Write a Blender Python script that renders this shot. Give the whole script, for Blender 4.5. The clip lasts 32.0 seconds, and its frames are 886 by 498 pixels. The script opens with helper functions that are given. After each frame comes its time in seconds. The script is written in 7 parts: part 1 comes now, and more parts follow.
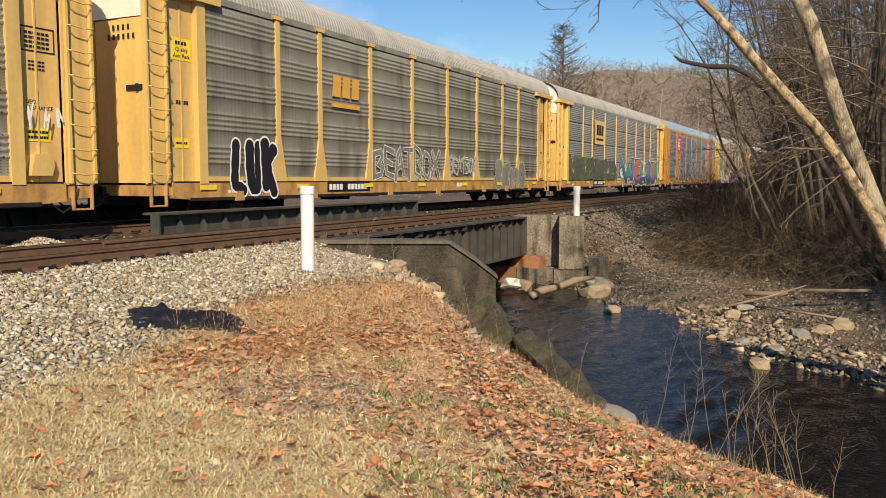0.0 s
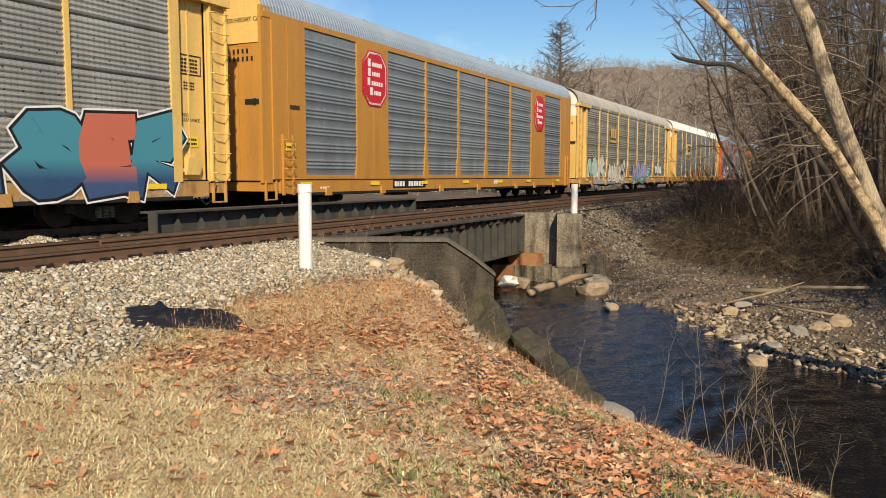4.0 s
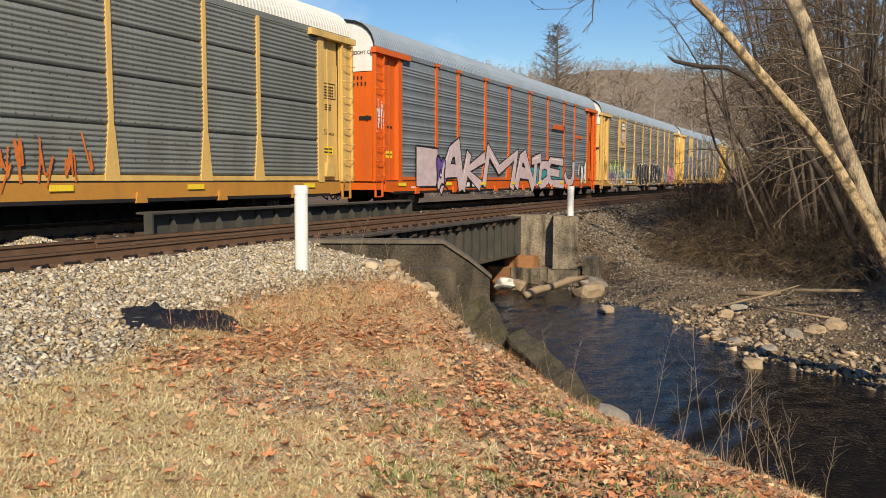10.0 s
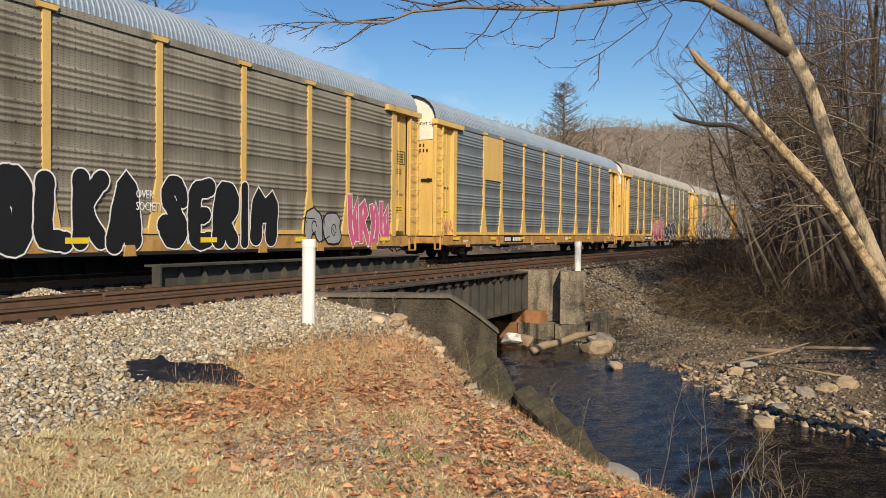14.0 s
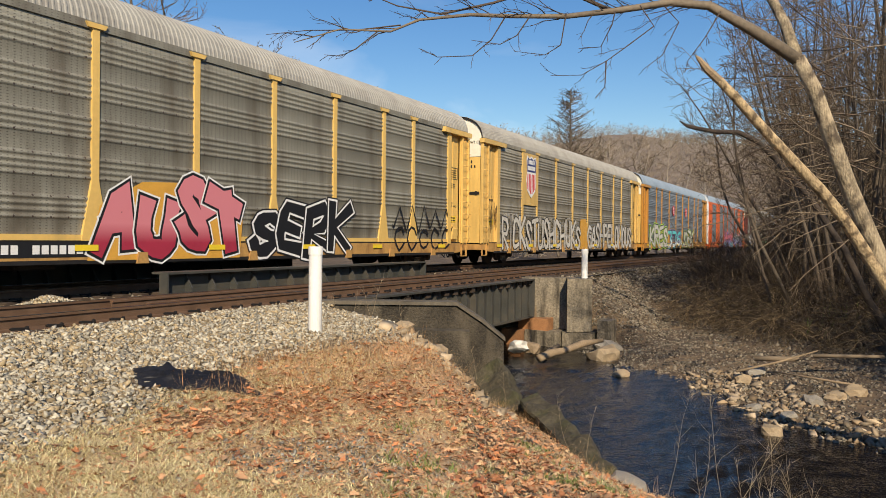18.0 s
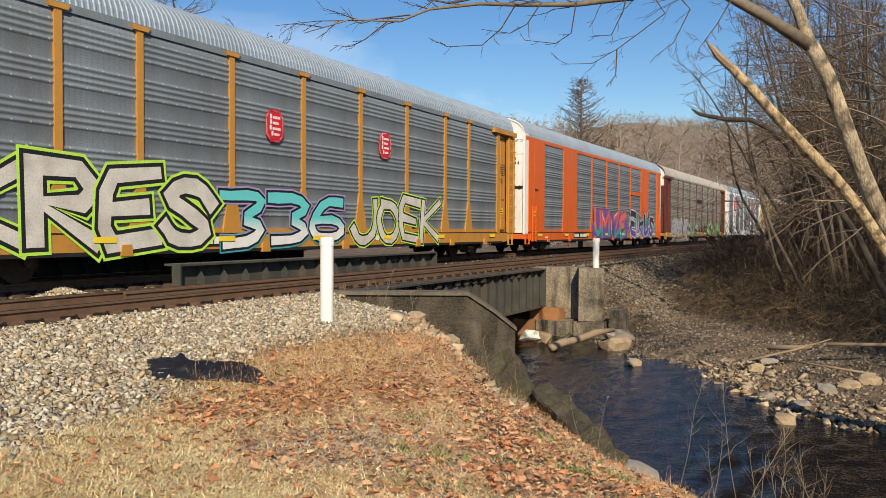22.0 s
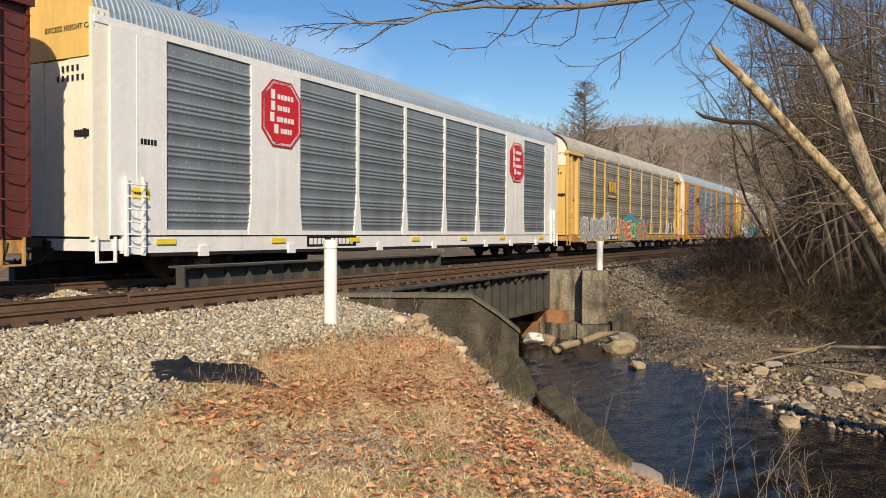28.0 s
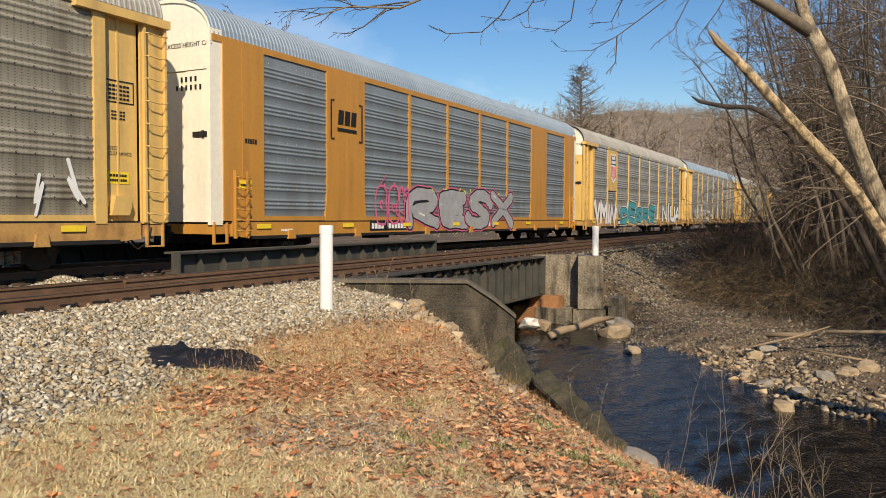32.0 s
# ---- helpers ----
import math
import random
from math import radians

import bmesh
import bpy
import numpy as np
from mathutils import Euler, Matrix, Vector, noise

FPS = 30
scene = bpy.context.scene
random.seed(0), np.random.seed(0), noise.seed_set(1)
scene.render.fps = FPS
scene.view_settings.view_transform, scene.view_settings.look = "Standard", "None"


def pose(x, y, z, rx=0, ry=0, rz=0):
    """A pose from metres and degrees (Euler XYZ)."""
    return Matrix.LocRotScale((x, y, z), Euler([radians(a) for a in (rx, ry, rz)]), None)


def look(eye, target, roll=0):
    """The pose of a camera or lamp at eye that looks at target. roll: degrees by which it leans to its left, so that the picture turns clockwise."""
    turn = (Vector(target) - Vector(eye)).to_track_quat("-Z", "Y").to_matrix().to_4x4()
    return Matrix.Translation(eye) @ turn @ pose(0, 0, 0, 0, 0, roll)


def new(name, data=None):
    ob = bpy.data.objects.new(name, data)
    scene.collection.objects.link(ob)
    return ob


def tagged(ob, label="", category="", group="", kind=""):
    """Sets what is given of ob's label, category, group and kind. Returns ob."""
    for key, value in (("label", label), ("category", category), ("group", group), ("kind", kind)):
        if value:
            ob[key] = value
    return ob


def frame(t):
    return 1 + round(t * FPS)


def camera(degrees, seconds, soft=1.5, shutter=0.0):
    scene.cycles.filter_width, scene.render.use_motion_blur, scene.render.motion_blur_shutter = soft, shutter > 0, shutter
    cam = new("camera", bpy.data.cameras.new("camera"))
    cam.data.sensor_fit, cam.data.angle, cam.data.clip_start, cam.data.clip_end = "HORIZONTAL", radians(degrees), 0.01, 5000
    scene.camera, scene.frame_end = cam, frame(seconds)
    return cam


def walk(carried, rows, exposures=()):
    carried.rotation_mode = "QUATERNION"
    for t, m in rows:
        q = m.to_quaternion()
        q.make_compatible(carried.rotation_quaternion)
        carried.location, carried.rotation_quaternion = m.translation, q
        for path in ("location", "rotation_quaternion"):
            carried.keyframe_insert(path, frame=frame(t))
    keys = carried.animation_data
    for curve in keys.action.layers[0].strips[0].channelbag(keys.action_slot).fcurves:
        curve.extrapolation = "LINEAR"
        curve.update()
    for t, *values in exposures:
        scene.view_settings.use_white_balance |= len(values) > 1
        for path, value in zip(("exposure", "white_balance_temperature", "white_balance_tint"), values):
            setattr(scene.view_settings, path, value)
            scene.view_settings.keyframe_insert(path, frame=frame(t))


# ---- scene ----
# World: x runs along the tracks, away from the camera; y across them; z up, with the rail tops at 0.
from collections import defaultdict

EYE = 1.08
PATH = [
    (0, -64.00, -5.08, 0.17), (0.5, -64.05, -5.12, 0.13), (1, -64.09, -5.04, 0.08), (1.5, -64.00, -4.95, 0.04),
    (2, -64.00, -5.02, 0.01), (2.5, -64.00, -5.06, 0.06), (3, -64.01, -5.08, 0.15), (3.5, -64.09, -5.18, 0.04),
    (5.5, -64.37, -5.27, 0.25), (6, -64.31, -5.11, 0.30), (6.5, -64.18, -4.91, 0.27), (7, -64.15, -4.86, 0.32),
    (7.5, -64.33, -4.85, 0.38), (8, -64.41, -4.83, 0.42), (8.5, -64.41, -5.00, 0.35), (9, -64.48, -5.10, 0.21),
    (9.5, -64.39, -5.17, 0.18), (10, -64.43, -5.10, 0.27), (10.5, -64.41, -4.74, 0.27), (11, -64.20, -4.00, 0.19),
    (11.5, -64.04, -2.76, -0.00), (12, -63.97, -1.48, -0.11), (12.5, -63.92, -0.65, 0.01), (13, -64.18, -0.56, 0.32),
    (13.5, -63.99, -0.80, 0.49), (14, -63.89, -1.20, 0.60), (14.5, -64.15, -1.43, 0.63), (16.5, -63.70, -1.75, 0.20),
    (17, -63.65, -2.05, 0.24), (17.5, -63.50, -1.43, 0.42), (18, -63.41, -0.68, 0.61), (18.5, -63.36, -0.51, 0.59),
    (19, -63.42, 0.04, 0.36), (19.5, -63.45, -0.13, -0.04), (20, -63.55, -0.21, -0.06), (20.5, -63.38, -0.35, 0.15),
    (21, -63.00, -1.27, 0.11), (21.5, -62.72, -1.52, 0.09), (22, -62.63, -1.39, 0.25), (22.5, -62.38, -1.46, 0.40),
    (23, -62.40, -1.88, 0.52), (23.5, -62.50, -1.92, 0.56), (24, -62.47, -1.40, 0.65), (24.5, -62.39, -0.57, 0.49),
    (25, -62.16, -0.61, 0.13), (25.5, -62.14, -0.93, 0.04), (27.5, -62.32, -1.12, 0.19), (28, -62.37, -1.22, 0.29),
    (28.5, -62.31, -1.27, 0.33), (29, -62.38, -1.43, 0.30), (29.5, -62.35, -1.52, 0.23), (30, -62.41, -1.62, 0.11),
    (30.5, -62.50, -1.88, 0.10), (31, -62.55, -2.10, 0.01), (31.5, -62.65, -2.12, 0.12), (32, -62.67, -2.26, 0.21),
]
cam = camera(58.0, 32.0, soft=0.5)
walk(cam, [(t, pose(0, 0, EYE, 90 + p, 0, y) @ pose(0, 0, 0, 0, 0, r)) for t, y, p, r in PATH],
     exposures=[(0, 0.22, 7000, 10), (10.5, 0.18, 7000, 10), (12.5, 0.12, 6900, 10), (20, 0.12, 6900, 10), (23, 0.2, 6900, 10), (32, 0.15, 6900, 10)])

# ---- light: low winter sun from behind the camera, clear sky ----
SUN_EL, SUN_AZ = 33.0, 35.5
to_sun = Vector((-math.cos(radians(SUN_AZ)) * math.cos(radians(SUN_EL)),
                 -math.sin(radians(SUN_AZ)) * math.cos(radians(SUN_EL)), math.sin(radians(SUN_EL))))
sun = new("sun", bpy.data.lights.new("sun", "SUN"))
sun.data.energy, sun.data.angle, sun.data.color = 4.8, radians(0.53), (1.0, 0.87, 0.69)
sun.matrix_world = look((0, 0, 40), Vector((0, 0, 40)) - to_sun)
world = bpy.data.worlds.new("sky")
scene.world = world
world.use_nodes = True
wn = world.node_tree.nodes
sky = wn.new("ShaderNodeTexSky")
sky.sky_type, sky.sun_disc = "NISHITA", False
sky.sun_elevation = radians(SUN_EL)
sky.sun_rotation = math.atan2(to_sun.x, to_sun.y)
sky.air_density, sky.dust_density, sky.ozone_density = 1.2, 0.1, 4.0
wn["Background"].inputs[1].default_value = 0.097
hue = wn.new("ShaderNodeHueSaturation")
hue.inputs["Saturation"].default_value, hue.inputs["Hue"].default_value, hue.inputs["Value"].default_value = 1.28, 0.509, 1.07
world.node_tree.links.new(sky.outputs[0], hue.inputs["Color"])
# thin high cloud
wtc, wmp, wnz, wmr, pale, wmx = [wn.new("ShaderNode" + k) for k in ("TexCoord", "Mapping", "TexNoise", "MapRange", "HueSaturation", "Mix")]
wmp.inputs["Scale"].default_value, wmp.inputs["Rotation"].default_value = (1.2, 3.2, 7.0), (0.0, 0.25, 0.5)
wnz.inputs["Scale"].default_value, wnz.inputs["Detail"].default_value, wnz.inputs["Distortion"].default_value = 1.3, 7.0, 0.5
wmr.inputs["From Min"].default_value, wmr.inputs["From Max"].default_value, wmr.inputs["To Max"].default_value = 0.53, 0.8, 0.55
pale.inputs["Saturation"].default_value, pale.inputs["Value"].default_value = 0.45, 1.25
wmx.data_type = "RGBA"
wl = world.node_tree.links
wl.new(wtc.outputs["Generated"], wmp.inputs[0])
wl.new(wmp.outputs[0], wnz.inputs["Vector"])
wl.new(wnz.outputs["Fac"], wmr.inputs["Value"])
wl.new(wmr.outputs[0], wmx.inputs["Factor"])
wl.new(hue.outputs[0], pale.inputs["Color"])
wl.new(hue.outputs[0], wmx.inputs["A"])
wl.new(pale.outputs[0], wmx.inputs["B"])
wl.new(wmx.outputs["Result"], wn["Background"].inputs[0])


# ---- materials ----
def mat(name, base, rough=0.7, metal=0.0, vary=0.25, scale=3.0, grain=40.0, bump=0.15, stretch=(1, 1, 1),
        stain=None, stain_amount=0.5, stain_scale=1.5, stain_stretch=(1, 1, 1), isl=0.0, rnd=0.0, spec=0.5, dist=0.01, alt=None, alt_share=0.5):
    """Procedural surface: base colour, two scales of variation, stains of another colour, fine relief."""
    m = bpy.data.materials.new(name)
    m.use_nodes = True
    nt = m.node_tree
    n, l = nt.nodes, nt.links
    b = n["Principled BSDF"]
    b.inputs["Roughness"].default_value, b.inputs["Metallic"].default_value = rough, metal
    b.inputs["Specular IOR Level"].default_value = spec
    tc = n.new("ShaderNodeTexCoord")

    def mapped(st):
        mp = n.new("ShaderNodeMapping")
        mp.inputs["Scale"].default_value = st
        l.new(tc.outputs["Object"], mp.inputs[0])
        return mp

    def noise_node(st, sc, detail=4.0):
        nz = n.new("ShaderNodeTexNoise")
        nz.inputs["Scale"].default_value, nz.inputs["Detail"].default_value = sc, detail
        l.new(mapped(st).outputs[0], nz.inputs["Vector"])
        return nz
    big, fine = noise_node(stretch, scale), noise_node(stretch, grain, 3.0)
    dark = [c * (1 - vary) for c in base]
    lite = [min(1, c * (1 + vary)) for c in base]
    mix = n.new("ShaderNodeMix")
    mix.data_type = "RGBA"
    mix.inputs["A"].default_value, mix.inputs["B"].default_value = (*dark, 1), (*lite, 1)
    add = n.new("ShaderNodeMath")
    add.operation = "MULTIPLY_ADD"
    add.inputs[1].default_value = 0.5
    half = n.new("ShaderNodeMath")
    half.operation = "MULTIPLY"
    half.inputs[1].default_value = 0.5
    l.new(fine.outputs["Fac"], half.inputs[0])
    l.new(big.outputs["Fac"], add.inputs[0])
    l.new(half.outputs[0], add.inputs[2])
    ramp = n.new("ShaderNodeMapRange")
    ramp.inputs["From Min"].default_value, ramp.inputs["From Max"].default_value = 0.35, 0.65
    l.new(add.outputs[0], ramp.inputs["Value"])
    fac = ramp.outputs[0]
    for amount, source in ((isl, "island"), (rnd, "object")):
        if amount:
            g = n.new("ShaderNodeNewGeometry") if source == "island" else n.new("ShaderNodeObjectInfo")
            out = g.outputs["Random Per Island"] if source == "island" else g.outputs["Random"]
            mm = n.new("ShaderNodeMix")
            mm.inputs["Factor"].default_value = amount
            l.new(fac, mm.inputs["A"])
            l.new(out, mm.inputs["B"])
            fac = mm.outputs[0]
    l.new(fac, mix.inputs["Factor"])
    col = mix.outputs["Result"]
    if alt:
        g = n.new("ShaderNodeNewGeometry")
        mu, fr, gt = n.new("ShaderNodeMath"), n.new("ShaderNodeMath"), n.new("ShaderNodeMath")
        mu.operation, mu.inputs[1].default_value = "MULTIPLY", 37.7
        fr.operation = "FRACT"
        gt.operation, gt.inputs[1].default_value = "LESS_THAN", alt_share
        l.new(g.outputs["Random Per Island"], mu.inputs[0])
        l.new(mu.outputs[0], fr.inputs[0])
        l.new(fr.outputs[0], gt.inputs[0])
        ma = n.new("ShaderNodeMix")
        ma.data_type, ma.blend_type = "RGBA", "MULTIPLY"
        ma.inputs["B"].default_value = (*alt, 1)
        l.new(gt.outputs[0], ma.inputs["Factor"])
        l.new(col, ma.inputs["A"])
        col = ma.outputs["Result"]
    if stain:
        sn = noise_node(stain_stretch, stain_scale, 6.0)
        sr = n.new("ShaderNodeMapRange")
        sr.inputs["From Min"].default_value, sr.inputs["From Max"].default_value = 0.48, 0.72
        sr.inputs["To Max"].default_value = stain_amount
        l.new(sn.outputs["Fac"], sr.inputs["Value"])
        m2 = n.new("ShaderNodeMix")
        m2.data_type = "RGBA"
        l.new(sr.outputs[0], m2.inputs["Factor"])
        l.new(col, m2.inputs["A"])
        m2.inputs["B"].default_value = (*stain, 1)
        col = m2.outputs["Result"]
    l.new(col, b.inputs["Base Color"])
    if bump:
        bp = n.new("ShaderNodeBump")
        bp.inputs["Strength"].default_value, bp.inputs["Distance"].default_value = bump, dist
        l.new(fine.outputs["Fac"], bp.inputs["Height"])
        l.new(bp.outputs[0], b.inputs["Normal"])
    return m


DIRT = (0.10, 0.075, 0.05)
RUST = (0.16, 0.06, 0.025)
STREAK = (1.2, 1.2, 0.12)


def paint(name, c, grime=0.35):
    return mat(name, c, 0.5, 0, 0.07, 0.9, 9, 0.02, stain=DIRT, stain_amount=grime, stain_scale=2.2, stain_stretch=STREAK)


def panel_metal(name, c, grime=0.45, rust=DIRT, holes=0.5, bolt=(0.045, 0.028, 0.02)):
    m = mat(name, c, 0.6, 0.1, 0.30, 1.0, 60, 0.2, stretch=(1, 1, 0.5), stain=rust, stain_amount=grime, stain_scale=1.6, stain_stretch=(1.0, 1, 0.25), rnd=0.3)
    # rows of small round perforations
    n, l = m.node_tree.nodes, m.node_tree.links
    tc, mp, vo = n.new("ShaderNodeTexCoord"), n.new("ShaderNodeMapping"), n.new("ShaderNodeTexVoronoi")
    mp.inputs["Scale"].default_value = (7.5, 0.001, 19.0)
    vo.inputs["Randomness"].default_value, vo.inputs["Scale"].default_value = 0.0, 1.0
    lt = n.new("ShaderNodeMath")
    lt.operation, lt.inputs[1].default_value = "LESS_THAN", 0.17
    mx = n.new("ShaderNodeMix")
    mx.data_type = "RGBA"
    mx.inputs["B"].default_value = (c[0] * holes, c[1] * holes * 0.97, c[2] * holes * 0.94, 1)
    b = n["Principled BSDF"]
    old = b.inputs["Base Color"].links[0].from_socket
    l.new(tc.outputs["Object"], mp.inputs[0])
    l.new(mp.outputs[0], vo.inputs["Vector"])
    l.new(vo.outputs["Distance"], lt.inputs[0])
    l.new(lt.outputs[0], mx.inputs["Factor"])
    l.new(old, mx.inputs["A"])
    # rusty bolt heads along the flat strips
    mp2, vo2, lt2, mx2 = n.new("ShaderNodeMapping"), n.new("ShaderNodeTexVoronoi"), n.new("ShaderNodeMath"), n.new("ShaderNodeMix")
    mp2.inputs["Scale"].default_value, mp2.inputs["Location"].default_value = (2.6, 0.001, 2.5), (0.3, 0, 0.42)
    vo2.inputs["Randomness"].default_value, vo2.inputs["Scale"].default_value = 0.0, 1.0
    lt2.operation, lt2.inputs[1].default_value = "LESS_THAN", 0.052
    mx2.data_type = "RGBA"
    mx2.inputs["B"].default_value = (*bolt, 1)
    l.new(tc.outputs["Object"], mp2.inputs[0])
    l.new(mp2.outputs[0], vo2.inputs["Vector"])
    l.new(vo2.outputs["Distance"], lt2.inputs[0])
    l.new(lt2.outputs[0], mx2.inputs["Factor"])
    l.new(mx.outputs["Result"], mx2.inputs["A"])
    l.new(mx2.outputs["Result"], b.inputs["Base Color"])
    return m


M_YEL = paint("yellow_paint", (0.68, 0.45, 0.145), 0.30)
M_YEL2 = paint("golden_yellow_paint", (0.50, 0.24, 0.045), 0.25)
M_BRIGHT = paint("bright_yellow_paint", (0.76, 0.50, 0.15), 0.2)
M_CREAM = paint("cream_paint", (0.84, 0.80, 0.66), 0.1)
M_WHITE = paint("white_paint", (0.78, 0.78, 0.76), 0.12)
M_ORANGE = paint("orange_paint", (0.66, 0.122, 0.012), 0.2)
M_MAROON = paint("oxide_red_paint", (0.12, 0.028, 0.022), 0.3)
M_GREY = panel_metal("weathered_grey_panel", (0.265, 0.255, 0.205), 0.75)
M_GREY2 = panel_metal("light_grey_panel", (0.30, 0.305, 0.285), 0.4)
M_GREENISH = panel_metal("green_grey_panel", (0.185, 0.20, 0.185), 0.25, DIRT, 0.8, (0.06, 0.06, 0.055))
M_BLUE = panel_metal("blue_grey_panel", (0.195, 0.23, 0.255), 0.3, DIRT, 0.82, (0.42, 0.42, 0.40))
M_BROWN = panel_metal("brown_grey_panel", (0.28, 0.26, 0.205), 0.7)
M_ROOF = mat("galvanised_roof", (0.37, 0.355, 0.31), 0.6, 0.0, 0.15, 0.8, 30, 0.1, stain=(0.22, 0.2, 0.17), stain_amount=0.5)
M_ROOFB = mat("blue_galvanised_roof", (0.33, 0.40, 0.45), 0.45, 0.3, 0.15, 0.8, 30, 0.1)
M_ROOFW = mat("white_roof", (0.72, 0.70, 0.63), 0.5, 0.1, 0.1, 0.8, 30, 0.1)
M_FOOT = paint("rusty_post_foot", (0.40, 0.20, 0.075), 0.6)
M_SILL = mat("rusty_yellow_sill", (0.50, 0.285, 0.09), 0.55, 0, 0.15, 0.9, 20, 0.05, stain=(0.17, 0.075, 0.035), stain_amount=0.9, stain_scale=2.6, stain_stretch=(1.0, 1.0, 0.5))
M_BLACK = mat("black_steel", (0.018, 0.016, 0.015), 0.7, 0.2, 0.4)
M_TRUCK = mat("greasy_truck_steel", (0.04, 0.031, 0.024), 0.75, 0.2, 0.4, stain=RUST, stain_amount=0.5)
# dusty springs, base lightened beyond the truck steel to paint in sunlight
M_SPRING = mat("dusty_sunlit_spring_steel", (0.22, 0.18, 0.13), 0.7, 0.1, 0.4, 6, 40, 0.2, stain=RUST, stain_amount=0.5)
M_WHEEL = mat("wheel_steel", (0.075, 0.056, 0.042), 0.6, 0.5, 0.3)
M_RAIL = mat("rusty_rail", (0.15, 0.088, 0.052), 0.75, 0.2, 0.3, 4, 80, 0.2, stain=(0.14, 0.07, 0.035), stain_amount=0.6)
M_TREAD = mat("worn_rail_head", (0.045, 0.04, 0.036), 0.4, 0.6, 0.2)
M_TIE = mat("tarred_tie_wood", (0.065, 0.044, 0.03), 0.9, 0, 0.45, 3, 60, 0.5, stretch=(3, 0.4, 3), rnd=0.4)
M_GIRD = mat("dark_girder_paint", (0.062, 0.062, 0.054), 0.6, 0.1, 0.25, 1.5, 50, 0.1, stain=(0.14, 0.10, 0.06), stain_amount=0.4)
M_CONC = mat("weathered_concrete", (0.13, 0.11, 0.08), 0.9, 0, 0.3, 1.2, 10, 0.6, dist=0.03, stain=(0.035, 0.03, 0.022), stain_amount=0.9, stain_scale=1.3, stain_stretch=(1, 1, 0.45))
M_ABUT = mat("rust_stained_stone", (0.36, 0.17, 0.07), 0.9, 0, 0.35, 2.0, 40, 0.6, stain=(0.1, 0.06, 0.035), stain_amount=0.6)
M_PVC = mat("white_plastic", (0.82, 0.82, 0.78), 0.35, 0, 0.04, 2, 30, 0.02, stain=(0.5, 0.47, 0.4), stain_amount=0.3, stain_stretch=(1, 1, 0.3))
M_DIRT = mat("bank_soil", (0.11, 0.078, 0.049), 0.95, 0, 0.4, 0.8, 18, 0.8, dist=0.03, stain=(0.26, 0.18, 0.10), stain_amount=0.8, stain_scale=1.1)
M_STONE = mat("ballast_stone", (0.43, 0.39, 0.30), 0.9, 0, 0.65, 6, 60, 0.4, isl=0.75, alt=(0.82, 0.70, 0.54), alt_share=0.4)
M_GRAVEL = mat("grey_gravel", (0.30, 0.29, 0.25), 0.9, 0, 0.65, 6, 60, 0.4, isl=0.75, alt=(0.8, 0.68, 0.5), alt_share=0.25)
M_RIVER = mat("river_stone", (0.175, 0.15, 0.11), 0.85, 0, 0.95, 4, 40, 0.3, isl=0.85, stain=(0.2, 0.1, 0.05), stain_amount=0.3)
M_COBBLE = mat("river_cobble", (0.37, 0.29, 0.195), 0.85, 0, 0.7, 5, 40, 0.4, isl=0.8, stain=(0.06, 0.045, 0.03), stain_amount=0.6, stain_scale=1.6, alt=(0.8, 0.72, 0.62), alt_share=0.35)
M_RUBBLE = mat("tan_rubble", (0.42, 0.325, 0.21), 0.9, 0, 0.55, 5, 40, 0.4, isl=0.8, alt=(0.7, 0.6, 0.5), alt_share=0.3)
M_THATCH = mat("matted_thatch", (0.56, 0.37, 0.195), 0.95, 0, 0.5, 2.0, 60, 0.8, dist=0.02, stain=(0.20, 0.145, 0.085), stain_amount=0.8, stain_scale=2.6)
M_STALK = mat("bleached_stalk", (0.46, 0.38, 0.27), 0.8, 0, 0.35, 2, 30, 0, isl=0.5)
M_GRASS = mat("dry_grass", (0.93, 0.63, 0.345), 0.8, 0, 0.5, 2, 30, 0, isl=0.7, alt=(0.75, 0.62, 0.5), alt_share=0.25)
M_LEAF = mat("fallen_leaf", (0.54, 0.31, 0.16), 0.75, 0, 0.65, 9, 60, 0.2, isl=0.75, alt=(0.95, 0.68, 0.54), alt_share=0.5)
M_TALL = mat("tan_tall_grass", (0.56, 0.38, 0.20), 0.8, 0, 0.4, 2, 30, 0, isl=0.6, alt=(0.9, 0.72, 0.55), alt_share=0.4)
M_WEED = mat("dead_weed_stem", (0.30, 0.235, 0.15), 0.85, 0, 0.35, 2, 30, 0, rnd=0.5)
M_GREEN = mat("green_weed", (0.17, 0.20, 0.05), 0.7, 0, 0.4, 2, 30, 0, isl=0.6)
M_CONC2 = mat("pale_weathered_concrete", (0.22, 0.185, 0.13), 0.9, 0, 0.5, 2.0, 16, 0.7, dist=0.03, stain=(0.045, 0.037, 0.026), stain_amount=1.0, stain_scale=2.4, stain_stretch=(1.6, 1.6, 0.25))
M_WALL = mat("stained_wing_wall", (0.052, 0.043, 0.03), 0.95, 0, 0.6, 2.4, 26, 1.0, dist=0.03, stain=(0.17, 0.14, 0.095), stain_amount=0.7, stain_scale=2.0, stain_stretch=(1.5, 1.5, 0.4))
M_BARK = mat("pale_bark", (0.35, 0.28, 0.18), 0.85, 0, 0.45, 3.0, 26, 0.8, stretch=(1.5, 1.5, 0.6), stain=(0.09, 0.068, 0.045), stain_amount=1.3, stain_scale=5.5, stain_stretch=(1, 1, 0.8), dist=0.03)
M_LIMB = mat("grey_limb_bark", (0.17, 0.135, 0.095), 0.85, 0, 0.25, 1.5, 14, 0.5, stain=(0.3, 0.24, 0.16), stain_amount=0.5, stain_scale=2.2, dist=0.02)
